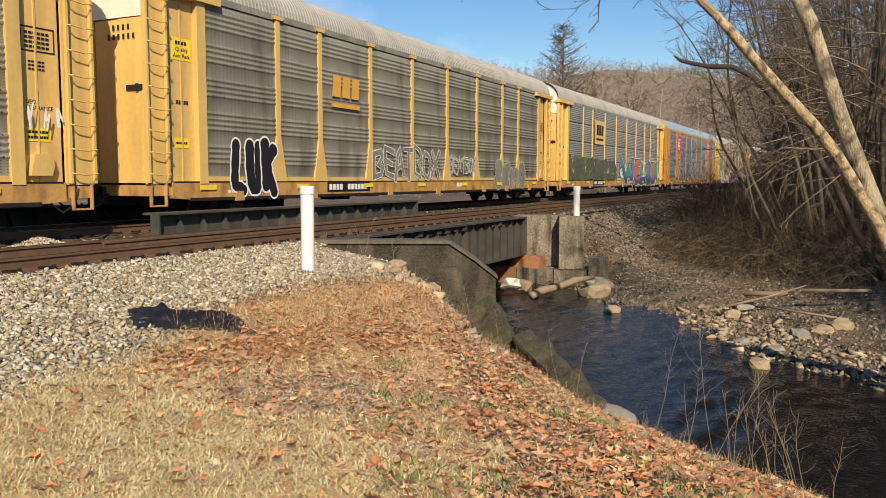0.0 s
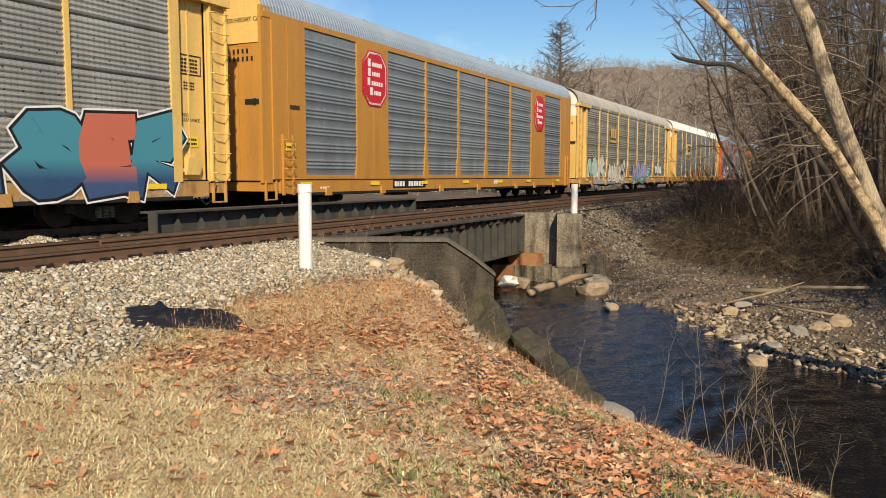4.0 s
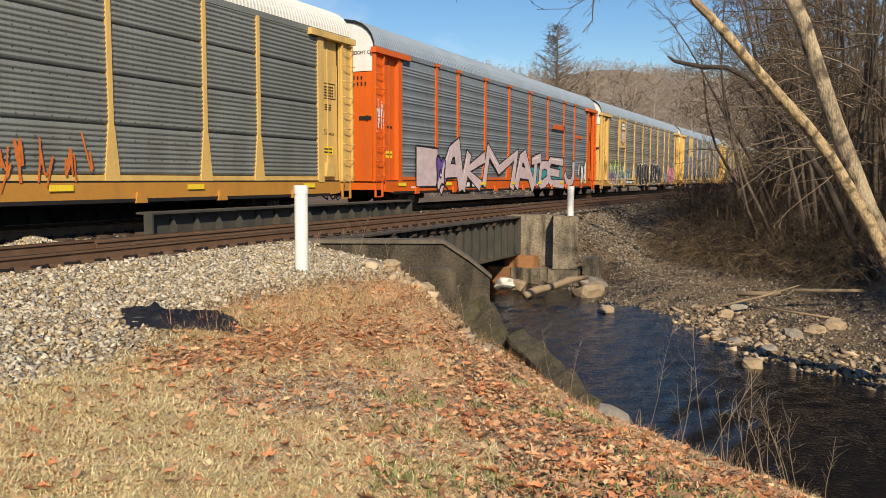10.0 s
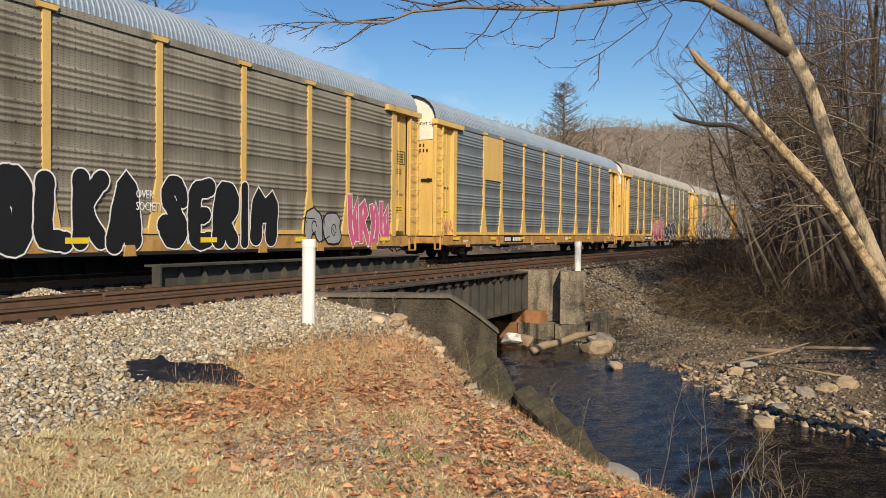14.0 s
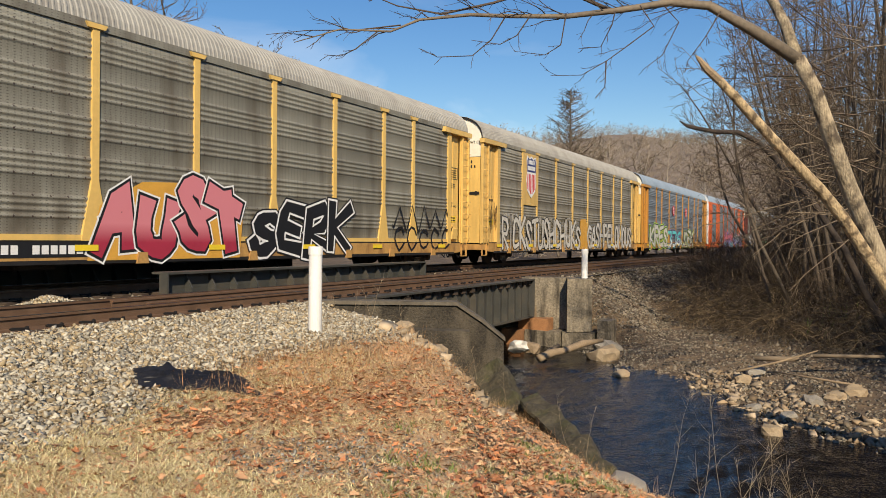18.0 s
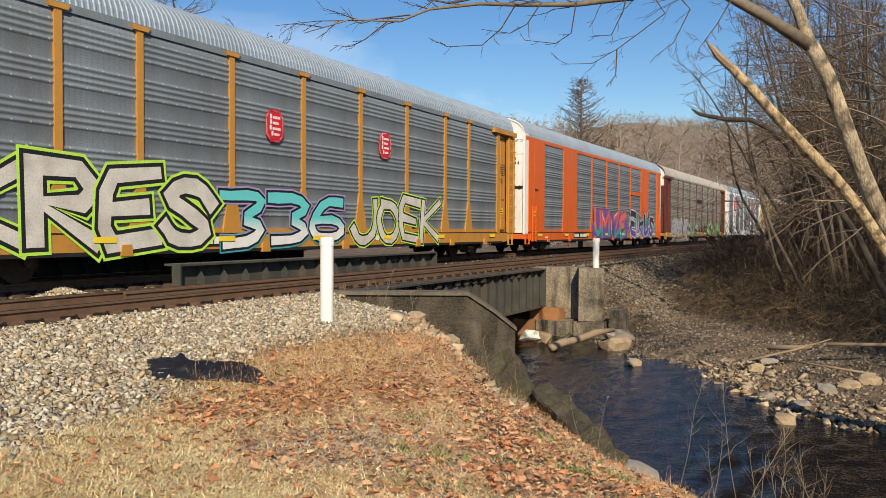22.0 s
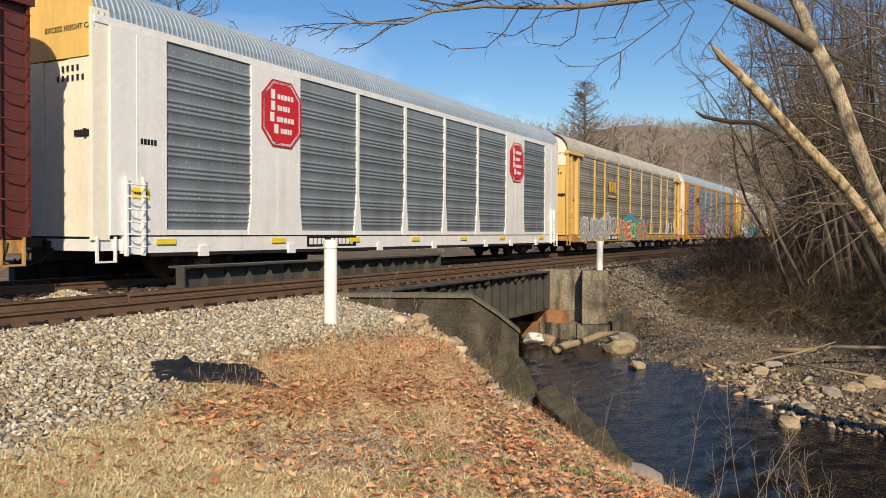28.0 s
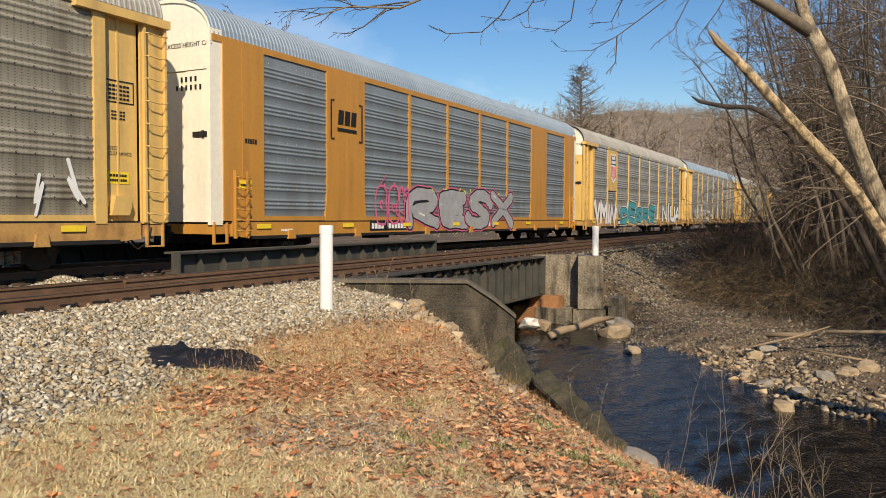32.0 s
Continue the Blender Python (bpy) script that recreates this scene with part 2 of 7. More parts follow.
M_SNAG = mat("barkless_wood", (0.47, 0.345, 0.19), 0.8, 0, 0.35, 3.0, 26, 0.8, stretch=(1.5, 1.5, 0.8), stain=(0.13, 0.09, 0.05), stain_amount=1.5, stain_scale=8, dist=0.03)
# bark with the shade among the twigs put into its dark base colour
M_DARKBARK = mat("shade_toned_bark", (0.05, 0.037, 0.027), 0.9, 0, 0.35, 4, 40, 0.5)
M_STRAW = mat("straw_stem", (0.235, 0.17, 0.095), 0.85, 0, 0.5, 1.5, 30, 0.0, isl=0.7, alt=(0.42, 0.40, 0.34), alt_share=0.6)
M_BRUSH = mat("dead_brush_stem", (0.105, 0.076, 0.05), 0.9, 0, 0.5, 1.5, 30, 0.2, isl=0.8, alt=(0.5, 0.46, 0.44), alt_share=0.5)
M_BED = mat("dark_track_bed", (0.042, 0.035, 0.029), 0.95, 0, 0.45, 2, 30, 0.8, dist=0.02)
M_TWIG = mat("grey_brown_twig", (0.20, 0.152, 0.10), 0.9, 0, 0.45, 1.5, 30, 0.2, isl=0.8, alt=(0.5, 0.46, 0.44), alt_share=0.5)
M_OVER = mat("dark_limb_twig", (0.085, 0.062, 0.045), 0.9, 0, 0.4, 1.5, 30, 0.2, isl=0.7)
M_FARW = mat("far_bare_wood", (0.285, 0.24, 0.185), 0.95, 0, 0.45, 0.05, 2, 0, isl=0.7, alt=(0.72, 0.66, 0.6), alt_share=0.4)
M_PINE = mat("pine_needles", (0.17, 0.155, 0.10), 0.9, 0, 0.4, 1, 20, 0, isl=0.6)
M_LOG = mat("dry_log", (0.28, 0.205, 0.125), 0.85, 0, 0.3, 3, 40, 0.4)
M_CLOTH = mat("black_cloth", (0.012, 0.012, 0.014), 0.55, 0, 0.4, 6, 60, 0.5)


# ---- mesh building ----
class Geo:
    def __init__(self):
        self.v, self.f, self.tubes = [], [], defaultdict(list)

    def add(self, verts, faces):
        k = len(self.v)
        self.v.extend(verts)
        self.f.extend([tuple(i + k for i in fc) for fc in faces])
        return self

    def box(self, x0, x1, y0, y1, z0, z1):
        return self.add([(x, y, z) for x in (x0, x1) for y in (y0, y1) for z in (z0, z1)],
                        [(0, 1, 3, 2), (4, 6, 7, 5), (0, 4, 5, 1), (2, 3, 7, 6), (0, 2, 6, 4), (1, 5, 7, 3)])

    def prism(self, poly, axis, a, b):
        """A polygon (two coordinates in the other axes' order) pushed along axis from a to b."""
        n = len(poly)
        pts = []
        for c in (a, b):
            for p, q in poly:
                pts.append({"x": (c, p, q), "y": (p, c, q), "z": (p, q, c)}[axis])
        faces = [tuple(range(n - 1, -1, -1)), tuple(range(n, 2 * n))]
        faces += [(i, (i + 1) % n, n + (i + 1) % n, n + i) for i in range(n)]
        return self.add(pts, faces)

    def tube(self, pts, radii, sides=6):
        """A round limb through points, with a radius at each; built together with the others in mesh()."""
        self.tubes[(len(pts), sides)].append(([tuple(p) for p in pts], radii))
        return self

    def roll_tubes(self):
        for (n, sides), group in self.tubes.items():
            P = np.array([t[0] for t in group], float)
            rad = np.array([t[1] for t in group], float)
            d = np.empty_like(P)
            d[:, 1:-1] = P[:, 2:] - P[:, :-2]
            d[:, 0], d[:, -1] = P[:, 1] - P[:, 0], P[:, -1] - P[:, -2]
            d /= np.maximum(np.linalg.norm(d, axis=2, keepdims=True), 1e-9)
            u = np.cross(d, np.array([0.93, 0.31, 0.17]))
            bad = np.linalg.norm(u, axis=2) < 0.05
            u[bad] = np.cross(d[bad], np.array([0.0, 0.2, 1.0]))
            u /= np.maximum(np.linalg.norm(u, axis=2, keepdims=True), 1e-9)
            w = np.cross(d, u)
            a = 2 * math.pi * np.arange(sides) / sides
            ring = P[:, :, None, :] + rad[:, :, None, None] * (u[:, :, None, :] * np.cos(a)[None, None, :, None] + w[:, :, None, :] * np.sin(a)[None, None, :, None])
            k0, m = len(self.v), len(group)
            self.v.extend(ring.reshape(-1, 3).tolist())
            i2, j2 = np.meshgrid(np.arange(n - 1), np.arange(sides), indexing="ij")
            q = np.stack([i2 * sides + j2, i2 * sides + (j2 + 1) % sides, (i2 + 1) * sides + (j2 + 1) % sides, (i2 + 1) * sides + j2], -1).reshape(-1, 4)
            self.f.extend((q[None] + k0 + (np.arange(m) * n * sides)[:, None, None]).reshape(-1, 4).tolist())
            if sides > 4:
                for t in range(m):
                    b0 = k0 + t * n * sides
                    self.f.append(tuple(range(b0 + sides - 1, b0 - 1, -1)))
                    self.f.append(tuple(range(b0 + (n - 1) * sides, b0 + n * sides)))
        self.tubes.clear()

    def mesh(self, name, material, smooth=False):
        self.roll_tubes()
        me = bpy.data.meshes.new(name)
        me.from_pydata(self.v, [], self.f)
        me.materials.append(material)
        if smooth:
            me.polygons.foreach_set("use_smooth", [True] * len(me.polygons))
        me.update()
        return me


CACHE = {}


def part(name, geo, material, parent, label="", key=None, smooth=False, at=None):
    """One mesh object under a thing or a part; a key lets alike parts share their mesh."""
    k = (key, material.name) if key else None
    me = CACHE.get(k) if k else None
    if me is None:
        me = (geo() if callable(geo) else geo).mesh(name, material, smooth)
        if k:
            CACHE[k] = me
    ob = new(name, me)
    ob.parent = parent
    if at:
        ob.location = at
    return tagged(ob, label)


def thing(name, label, category, group="", kind="", at=(0, 0, 0)):
    ob = new(name)
    ob.location = at
    return tagged(ob, label, category, group, kind)


def single(name, geo, material, label, category="", kind="", group="", smooth=False):
    return tagged(new(name, geo.mesh(name, material, smooth)), label, category, group, kind)


def bend(s):
    """Sideways shift of the tracks, which curve gently to the right in the distance."""
    return -max(0.0, s - 20.0) ** 2 / 6000.0


# ---- ground ----
NEAR_BANK = [(19, 60), (16.5, 25), (15.0, 18), (15.0, 8), (14.7, 6), (12.7, 4.0), (10.7, 2.5), (9.35, 0.7), (8.2, -1), (6.7, -4), (5, -9), (2, -20), (-2, -60)]
FAR_BANK = [(30, 60), (27, 25), (25.2, 18), (25.2, 8), (21.5, 5.8), (20.4, 3.7), (16.2, 1.3), (14.6, -0.8), (13, -4), (11, -9), (8, -20), (4, -60)]
WATER = -2.35


def side_dist(X, Y, line):
    """Signed distance to a line, positive on the side of larger x."""
    best = np.full(X.shape, 1e9)
    xs = np.interp(-Y, [-p[1] for p in line], [p[0] for p in line])
    for (ax, ay), (bx, by) in zip(line, line[1:]):
        dx, dy = bx - ax, by - ay
        t = np.clip(((X - ax) * dx + (Y - ay) * dy) / (dx * dx + dy * dy), 0, 1)
        best = np.minimum(best, np.hypot(X - ax - t * dx, Y - ay - t * dy))
    return np.where(X > xs, best, -best)


def smooth(t):
    t = np.clip(t, 0, 1)
    return t * t * (3 - 2 * t)


def wob(X, Y, f, seed=0):
    return (np.sin(X * f + seed) * np.cos(Y * f * 1.3 + 2 * seed) + 0.6 * np.sin(X * f * 2.3 + Y * f * 1.9 + seed * 3) + 0.4 * np.sin(Y * f * 4.1 - X * f * 3.7 + seed)) / 2


def ground_z(X, Y):
    X, Y = np.asarray(X, float), np.asarray(Y, float)
    Yc = Y + np.maximum(0, X - 20.0) ** 2 / 6000.0
    near, far = side_dist(X, Y, NEAR_BANK), side_dist(X, Y, FAR_BANK)
    # the camera's bank
    base = -0.50 + 0.04 * wob(X, Y, 0.8)
    rise = np.interp(-near, [0, 0.5, 1.2, 2.5, 4.5, 7, 9], [0, 0.30, 0.62, 1.02, 1.42, 1.72, 1.86])
    bank = np.minimum(base, WATER + 0.02 + rise + 0.04 * wob(X, Y, 3, 1))
    # the gravel bar and the wooded bank
    cut = far + 0.5 * wob(X, Y, 0.9, 4)
    bar = WATER - 0.05 + 0.10 * np.clip(far, 0, 6) + 0.5 * smooth((cut - 6.0) / 0.7) + 0.2 * np.clip(far - 6.5, 0, 4) + 0.04 * wob(X, Y, 2.5, 2)
    bar = np.minimum(bar, -0.55 + 0.1 * wob(X, Y, 0.7, 3))
    z = np.where(near < 0, bank, np.where(far > 0, bar, WATER - 0.35 + 0.0 * X))
    # railway embankment
    top = -0.22
    emb = np.where(Yc < 8.9, top - 0.115 * (8.9 - Yc) - 0.10 * np.clip(7.0 - Yc, 0, 9), np.where(Yc > 17.8, top - 0.4 * (Yc - 17.8), top - 0.05))
    emb2 = np.where(Yc < 8.9, top - 0.55 * (8.9 - Yc), emb) - 2.2 * (1 - smooth(far / 2.5)) * (Yc < 9.2)
    inside = (near > 0) & (far < 0)
    z = np.where(near <= 0, np.maximum(z, emb - np.where(Yc < 8.8, 1.75, 0.0) * (1 - smooth((-near) / 2.6))), z)
    z = np.where(far >= 0, np.maximum(z, emb2), z)
    z = np.where(inside, WATER - 0.35, z)
    # hills round the valley
    r, a = np.hypot(X, Y), np.degrees(np.arctan2(Y, X))
    crest = np.interp(a, [-180, -120, -60, -20, 0, 10, 20, 25, 32, 36, 45, 60, 100, 150, 180], [32, 32, 32, 37, 48, 54, 54, 56, 74, 86, 102, 104, 70, 40, 32])
    hill = crest * (smooth((r - 130) / 330) + 0.04 * wob(X, Y, 0.02, 5) * smooth((r - 130) / 200))
    hill = np.where(r > 130, hill * (1 + 0.10 * wob(X, Y, 0.011, 2) + 0.05 * wob(X, Y, 0.031, 7)), 0)
    return z + hill


def axis(lo, hi, fine0, fine1, step, grow=1.18):
    a = list(np.arange(fine0, fine1 + 1e-6, step))
    s, x = step, fine1
    while x < hi:
        s *= grow
        x += s
        a.append(x)
    s, x = step, fine0
    while x > lo:
        s *= grow
        x -= s
        a.insert(0, x)
    return np.array(a)


gx, gy = axis(-1500, 2200, -3, 34, 0.16), axis(-1500, 1800, -6, 12, 0.16)
GX, GY = np.meshgrid(gx, gy, indexing="ij")
GZ = ground_z(GX, GY)
nx, ny = GX.shape
me = bpy.data.meshes.new("ground")
idx = np.arange(nx * ny).reshape(nx, ny)
quads = np.stack([idx[:-1, :-1], idx[1:, :-1], idx[1:, 1:], idx[:-1, 1:]], -1).reshape(-1, 4)
me.from_pydata(np.stack([GX, GY, GZ], -1).reshape(-1, 3).tolist(), [], quads.tolist())
me.materials.append(M_DIRT)
me.materials.append(M_THATCH)
me.materials.append(mat("hillside_leaf_litter", (0.20, 0.158, 0.12), 0.95, 0, 0.35, 0.06, 1.2, 0, stain=(0.12, 0.085, 0.065), stain_amount=0.8, stain_scale=0.05))
QX, QY = (GX[:-1, :-1] + 0.08).ravel(), (GY[:-1, :-1] + 0.08).ravel()
is_lawn = (QX > -30) & (QX < 13.5) & (QY > -30) & (QY < np.interp(QX, [-3, 4.5, 8.0, 10, 13], [5.2, 5.6, 6.7, 6.6, 5.8])) & (side_dist(QX, QY, NEAR_BANK) < -0.9) & (QY > 0.5 * QX - 0.35 + 0.35 * wob(QX, QY, 1.9, 6))
me.polygons.foreach_set("material_index", np.where(np.hypot(QX, QY) > 120, 2, is_lawn.astype(np.int32)).astype(np.int32))
me.polygons.foreach_set("use_smooth", [True] * len(me.polygons))
ground = tagged(new("ground", me), "uneven soil bank and wooded valley floor", "ground", kind="structure")

# water
M_WATER = bpy.data.materials.new("creek_water")
M_WATER.use_nodes = True
n, l = M_WATER.node_tree.nodes, M_WATER.node_tree.links
b = n["Principled BSDF"]
b.inputs["Base Color"].default_value = (0.006, 0.005, 0.004, 1)
b.inputs["Roughness"].default_value = 0.05
b.inputs["IOR"].default_value = 1.33
tc, mp = n.new("ShaderNodeTexCoord"), n.new("ShaderNodeMapping")
mp.inputs["Scale"].default_value = (1.0, 0.45, 1)
mp.inputs["Rotation"].default_value = (0, 0, 0.6)
nz, bp = n.new("ShaderNodeTexNoise"), n.new("ShaderNodeBump")
nz.inputs["Scale"].default_value, nz.inputs["Detail"].default_value, nz.inputs["Distortion"].default_value = 14.0, 5.0, 0.8
bp.inputs["Strength"].default_value, bp.inputs["Distance"].default_value = 0.8, 0.03
l.new(tc.outputs["Object"], mp.inputs[0])
l.new(mp.outputs[0], nz.inputs["Vector"])
l.new(nz.outputs["Fac"], bp.inputs["Height"])
l.new(bp.outputs[0], b.inputs["Normal"])
wx = lambda y, line, o: np.interp(-y, [-q[1] for q in line], [q[0] for q in line]) + o
wy = np.concatenate([np.arange(-60, -6, 1.5), np.arange(-6, 10, 0.07), np.arange(10, 61, 1.5)])
wt = np.linspace(0, 1, 150)
WX = wx(wy, NEAR_BANK, -1.2)[:, None] * (1 - wt) + wx(wy, FAR_BANK, 1.2)[:, None] * wt
WY = np.repeat(wy[:, None], len(wt), 1)
WZ = np.zeros_like(WX)
rw = np.random.RandomState(6)
for k in range(46):
    lam = rw.uniform(0.24, 0.8)
    ang = rw.normal(0.95, 0.55)
    bend_ = 0.5 * np.sin(WX * rw.uniform(0.3, 0.9) + WY * rw.uniform(0.3, 0.9) + k)
    patch = 0.5 + 0.5 * np.sin(WX * rw.uniform(0.4, 1.1) + WY * rw.uniform(-0.9, 0.9) + 2.1 * k)
    WZ += 0.0058 * lam * patch * np.sin(2 * math.pi / lam * (WX * math.cos(ang) + WY * math.sin(ang)) + 3 * bend_ + rw.uniform(0, 6))
rough_ = 0.8 + 1.0 * np.exp(-((WX - 20.5) / 2.0) ** 2 - ((WY - 6.9) / 0.9) ** 2) + 1.0 * np.exp(-((WX - 12.2) / 1.2) ** 2 - ((WY - 1.6) / 0.5) ** 2)
g = Geo()
g.v = np.stack([WX, WY, WATER + WZ * rough_], -1).reshape(-1, 3).tolist()
wi = np.arange(len(wy) * len(wt)).reshape(len(wy), len(wt))
g.f = np.stack([wi[:-1, :-1], wi[:-1, 1:], wi[1:, 1:], wi[1:, :-1]], -1).reshape(-1, 4).tolist()
single("water", g, M_WATER, "dark rippled creek water reflecting blue sky", "water", "structure", smooth=True)
# ---- railway ----
NEAR_RAILS, FAR_RAILS = (9.80, 11.30), (14.37, 15.87)


def along(poly, y, s0, s1, step):
    """A section (y, z) swept along the curving track."""
    g = Geo()
    ss = list(np.arange(s0, s1, step)) + [s1]
    n = len(poly)
    for s in ss:
        g.v += [(s, y + bend(s) + p, q) for p, q in poly]
    for i in range(len(ss) - 1):
        for j in range(n):
            a, b2 = i * n + j, i * n + (j + 1) % n
            g.f.append((a, b2, b2 + n, a + n))
    g.f += [tuple(range(n)), tuple(range(len(ss) * n - 1, len(ss) * n - n - 1, -1))]
    return g


RAIL_SECTION = [(-0.075, -0.185), (0.075, -0.185), (0.075, -0.172), (0.012, -0.155), (0.010, -0.045), (0.037, -0.036), (0.037, -0.004), (0.03, 0.0),
                (-0.03, 0.0), (-0.037, -0.004), (-0.037, -0.036), (-0.010, -0.045), (-0.012, -0.155), (-0.075, -0.172)]


def track(label, rails, s_open):
    tr = thing("railway_track", label, "railway track", "railway tracks", "structure")
    for y in rails:
        r = part("rail", along(RAIL_SECTION, y, -80, 420, 6), M_RAIL, tr)
        part("rail_head", along([(-0.036, 0.0), (0.036, 0.0), (0.03, 0.004), (-0.03, 0.004)], y, -80, 420, 6), M_TREAD, r, "worn dark rail head")
    c = sum(rails) / 2
    rng = random.Random(3)

    def tie_mesh():
        return Geo().prism([(-0.115, -0.39), (0.115, -0.39), (0.115, -0.2), (0.095, -0.188), (-0.095, -0.188), (-0.115, -0.2)], "y", -1.3, 1.3)
    for i in range(170):
        s = -12 + i * 0.53
        part("tie", tie_mesh, M_TIE, tr, key="tie", at=(s + rng.uniform(-0.03, 0.03), c + bend(s) + rng.uniform(-0.05, 0.05), rng.uniform(-0.015, 0.005)))
    for y in rails[:1]:
        for i in range(110):
            s = -6 + i * 0.53
            part("tie_plate", lambda: Geo().box(-0.17, 0.17, -0.17, 0.17, -0.19, -0.176), M_RAIL, tr, key="plate", at=(s, y + bend(s), 0))
            part("rail_anchor", lambda: Geo().prism([(-0.10, -0.20), (-0.13, -0.15), (-0.09, -0.135), (0.09, -0.15), (0.12, -0.13), (0.135, -0.15), (0.10, -0.20)], "y", -0.115, -0.07), M_BLACK, tr, key="anchor", at=(s + 0.2, y + bend(s), 0))
    return tr


# thin, evenly dark sheets below both tracks, either side of the bridge
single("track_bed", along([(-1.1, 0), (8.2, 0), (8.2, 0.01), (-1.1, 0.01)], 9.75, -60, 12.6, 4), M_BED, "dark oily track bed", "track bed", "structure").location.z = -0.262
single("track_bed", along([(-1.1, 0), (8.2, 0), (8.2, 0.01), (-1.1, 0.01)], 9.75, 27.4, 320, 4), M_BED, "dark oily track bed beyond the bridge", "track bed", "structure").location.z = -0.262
track("rusty near railway track on dark wooden ties", NEAR_RAILS, True)
track("railway track under the passing train", FAR_RAILS, False)


def girder(name, label, x0, x1, y, z0, z1, flange, n, big):
    """A riveted plate girder: web, flanges, stiffeners on its near face."""
    t = thing(name, label, "bridge girder", "bridge girders", "structure")
    part("web", Geo().box(x0, x1, y, y + 0.03, z0, z1), M_GIRD, t)
    part("top_flange", Geo().box(x0 - 0.02, x1 + 0.02, y - flange, y + flange, z1, z1 + 0.045), M_GIRD, t)
    part("bottom_flange", Geo().box(x0, x1, y - flange, y + flange, z0 - 0.045, z0), M_GIRD, t)
    for e in (x0, x1):
        part("end_plate", Geo().box(e - 0.02, e + 0.02, y - flange, y, z0, z1), M_GIRD, t)
    h = z1 - z0
    for i in range(1, n):
        x = x0 + (x1 - x0) * i / n
        wide = i % big == 0 if big else False
        part("stiffener", Geo().prism([(y, z0), (y - flange * 0.9, z0), (y - flange * 0.9, z1 - 0.30), (y - 0.03, z1 - 0.03), (y, z1 - 0.03)], "x", x - 0.02, x + 0.02), M_GIRD, t)
        if wide:
            part("gusset", Geo().prism([(y, z1 - 0.9), (y - 0.55, z1 - 0.9), (y - 0.2, z1 - 0.35), (y - 0.04, z1 - 0.05), (y, z1 - 0.05)], "x", x + 0.03, x + 0.055), M_GIRD, t)
            for k in range(4):
                part("rivet", lambda: Geo().prism([(0.025 * math.cos(a * 1.047), 0.025 * math.sin(a * 1.047)) for a in range(6)], "y", -0.02, 0), M_GIRD, t,
                     key="rivet", at=(x, y - 0.1, z0 + 0.1 + k * h * 0.17))
    return t


girder("through_girder", "dark grey riveted plate girder between the two tracks", 11.95, 23.1, 12.4, -1.05, 0.31, 0.22, 16, 4)
girder("deck_girder", "dark riveted plate girder carrying the near track", 13.4, 25.12, 9.35, -1.42, -0.24, 0.20, 20, 0)
girder("deck_girder", "inner plate girder of the near track in shade", 13.4, 26.2, 11.7, -1.42, -0.24, 0.20, 8, 0)
girder("through_girder", "far plate girder behind the train", 11.95, 23.1, 17.8, -1.05, 0.31, 0.22, 16, 4)
dk = thing("bridge_deck", "dark timber deck of the railway bridge", "bridge deck", kind="structure")
part("deck_plate", Geo().box(12.0, 26.2, 12.5, 17.7, -0.62, -0.45), M_BLACK, dk)
part("deck_plate", Geo().box(13.4, 26.2, 9.36, 11.7, -0.42, -0.395), M_BLACK, dk)

gr = thing("guard_rails", "rusty inner guard rails over the bridge", "guard rails", "", "structure")
for y in (10.13, 10.97):
    part("guard_rail", along(RAIL_SECTION, y, 9.5, 30, 3), M_RAIL, gr)
# abutments and wing walls
ab = thing("near_abutment", "dark weathered concrete abutment with a sloping wing wall", "abutment", kind="structure")
part("abutment_wall", Geo().box(13.0, 14.9, 8.9, 18.6, -3.2, -1.47), M_CONC, ab)
part("backwall", Geo().box(12.6, 13.38, 9.2, 18.6, -3.2, -0.45), M_CONC, ab)


def slab_wall(pts, thick, out):
    """A wall with plan points (x, y, top, bottom); thickness goes along out."""
    g = Geo()
    ox, oy = out
    n = len(pts)
    for x, y, t, b0 in pts:
        g.v += [(x, y, b0), (x, y, t), (x + ox * thick, y + oy * thick, t), (x + ox * thick, y + oy * thick, b0)]
    for i in range(n - 1):
        for j in range(4):
            a, c = 4 * i + j, 4 * i + (j + 1) % 4
            g.f.append((a, a + 4, c + 4, c))
    g.f += [(0, 1, 2, 3), (4 * n - 1, 4 * n - 2, 4 * n - 3, 4 * n - 4)]
    return g


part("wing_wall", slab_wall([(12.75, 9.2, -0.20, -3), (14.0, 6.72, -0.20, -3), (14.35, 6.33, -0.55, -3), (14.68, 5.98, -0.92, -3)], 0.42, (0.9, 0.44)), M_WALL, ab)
part("coping", slab_wall([(12.70, 9.18, -0.13, -0.198), (13.96, 6.68, -0.13, -0.198), (14.32, 6.28, -0.48, -0.548), (14.66, 5.94, -0.85, -0.918)], 0.5, (0.9, 0.44)), M_CONC, ab, "paler coping edge")
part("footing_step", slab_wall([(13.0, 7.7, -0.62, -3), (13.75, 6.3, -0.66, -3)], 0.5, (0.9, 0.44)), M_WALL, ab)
fa = thing("far_abutment", "far concrete abutment with a buttress and rust-stained stone base", "abutment", kind="structure")
part("abutment_wall", Geo().box(25.4, 27.2, 8.6, 18.6, -3.2, -1.47), M_ABUT, fa)
part("backwall", Geo().box(26.25, 27.4, 8.6, 18.6, -3.2, -0.3), M_CONC2, fa)
part("wing_wall", slab_wall([(25.14, 9.62, -0.16, -1.85), (25.7, 7.55, -0.14, -1.85)], 0.7, (0.94, 0.34)), M_CONC2, fa)
part("buttress", slab_wall([(24.80, 7.92, -0.15, -1.85), (25.05, 7.17, -0.15, -1.85)], 1.5, (0.94, 0.34)), M_CONC2, fa)
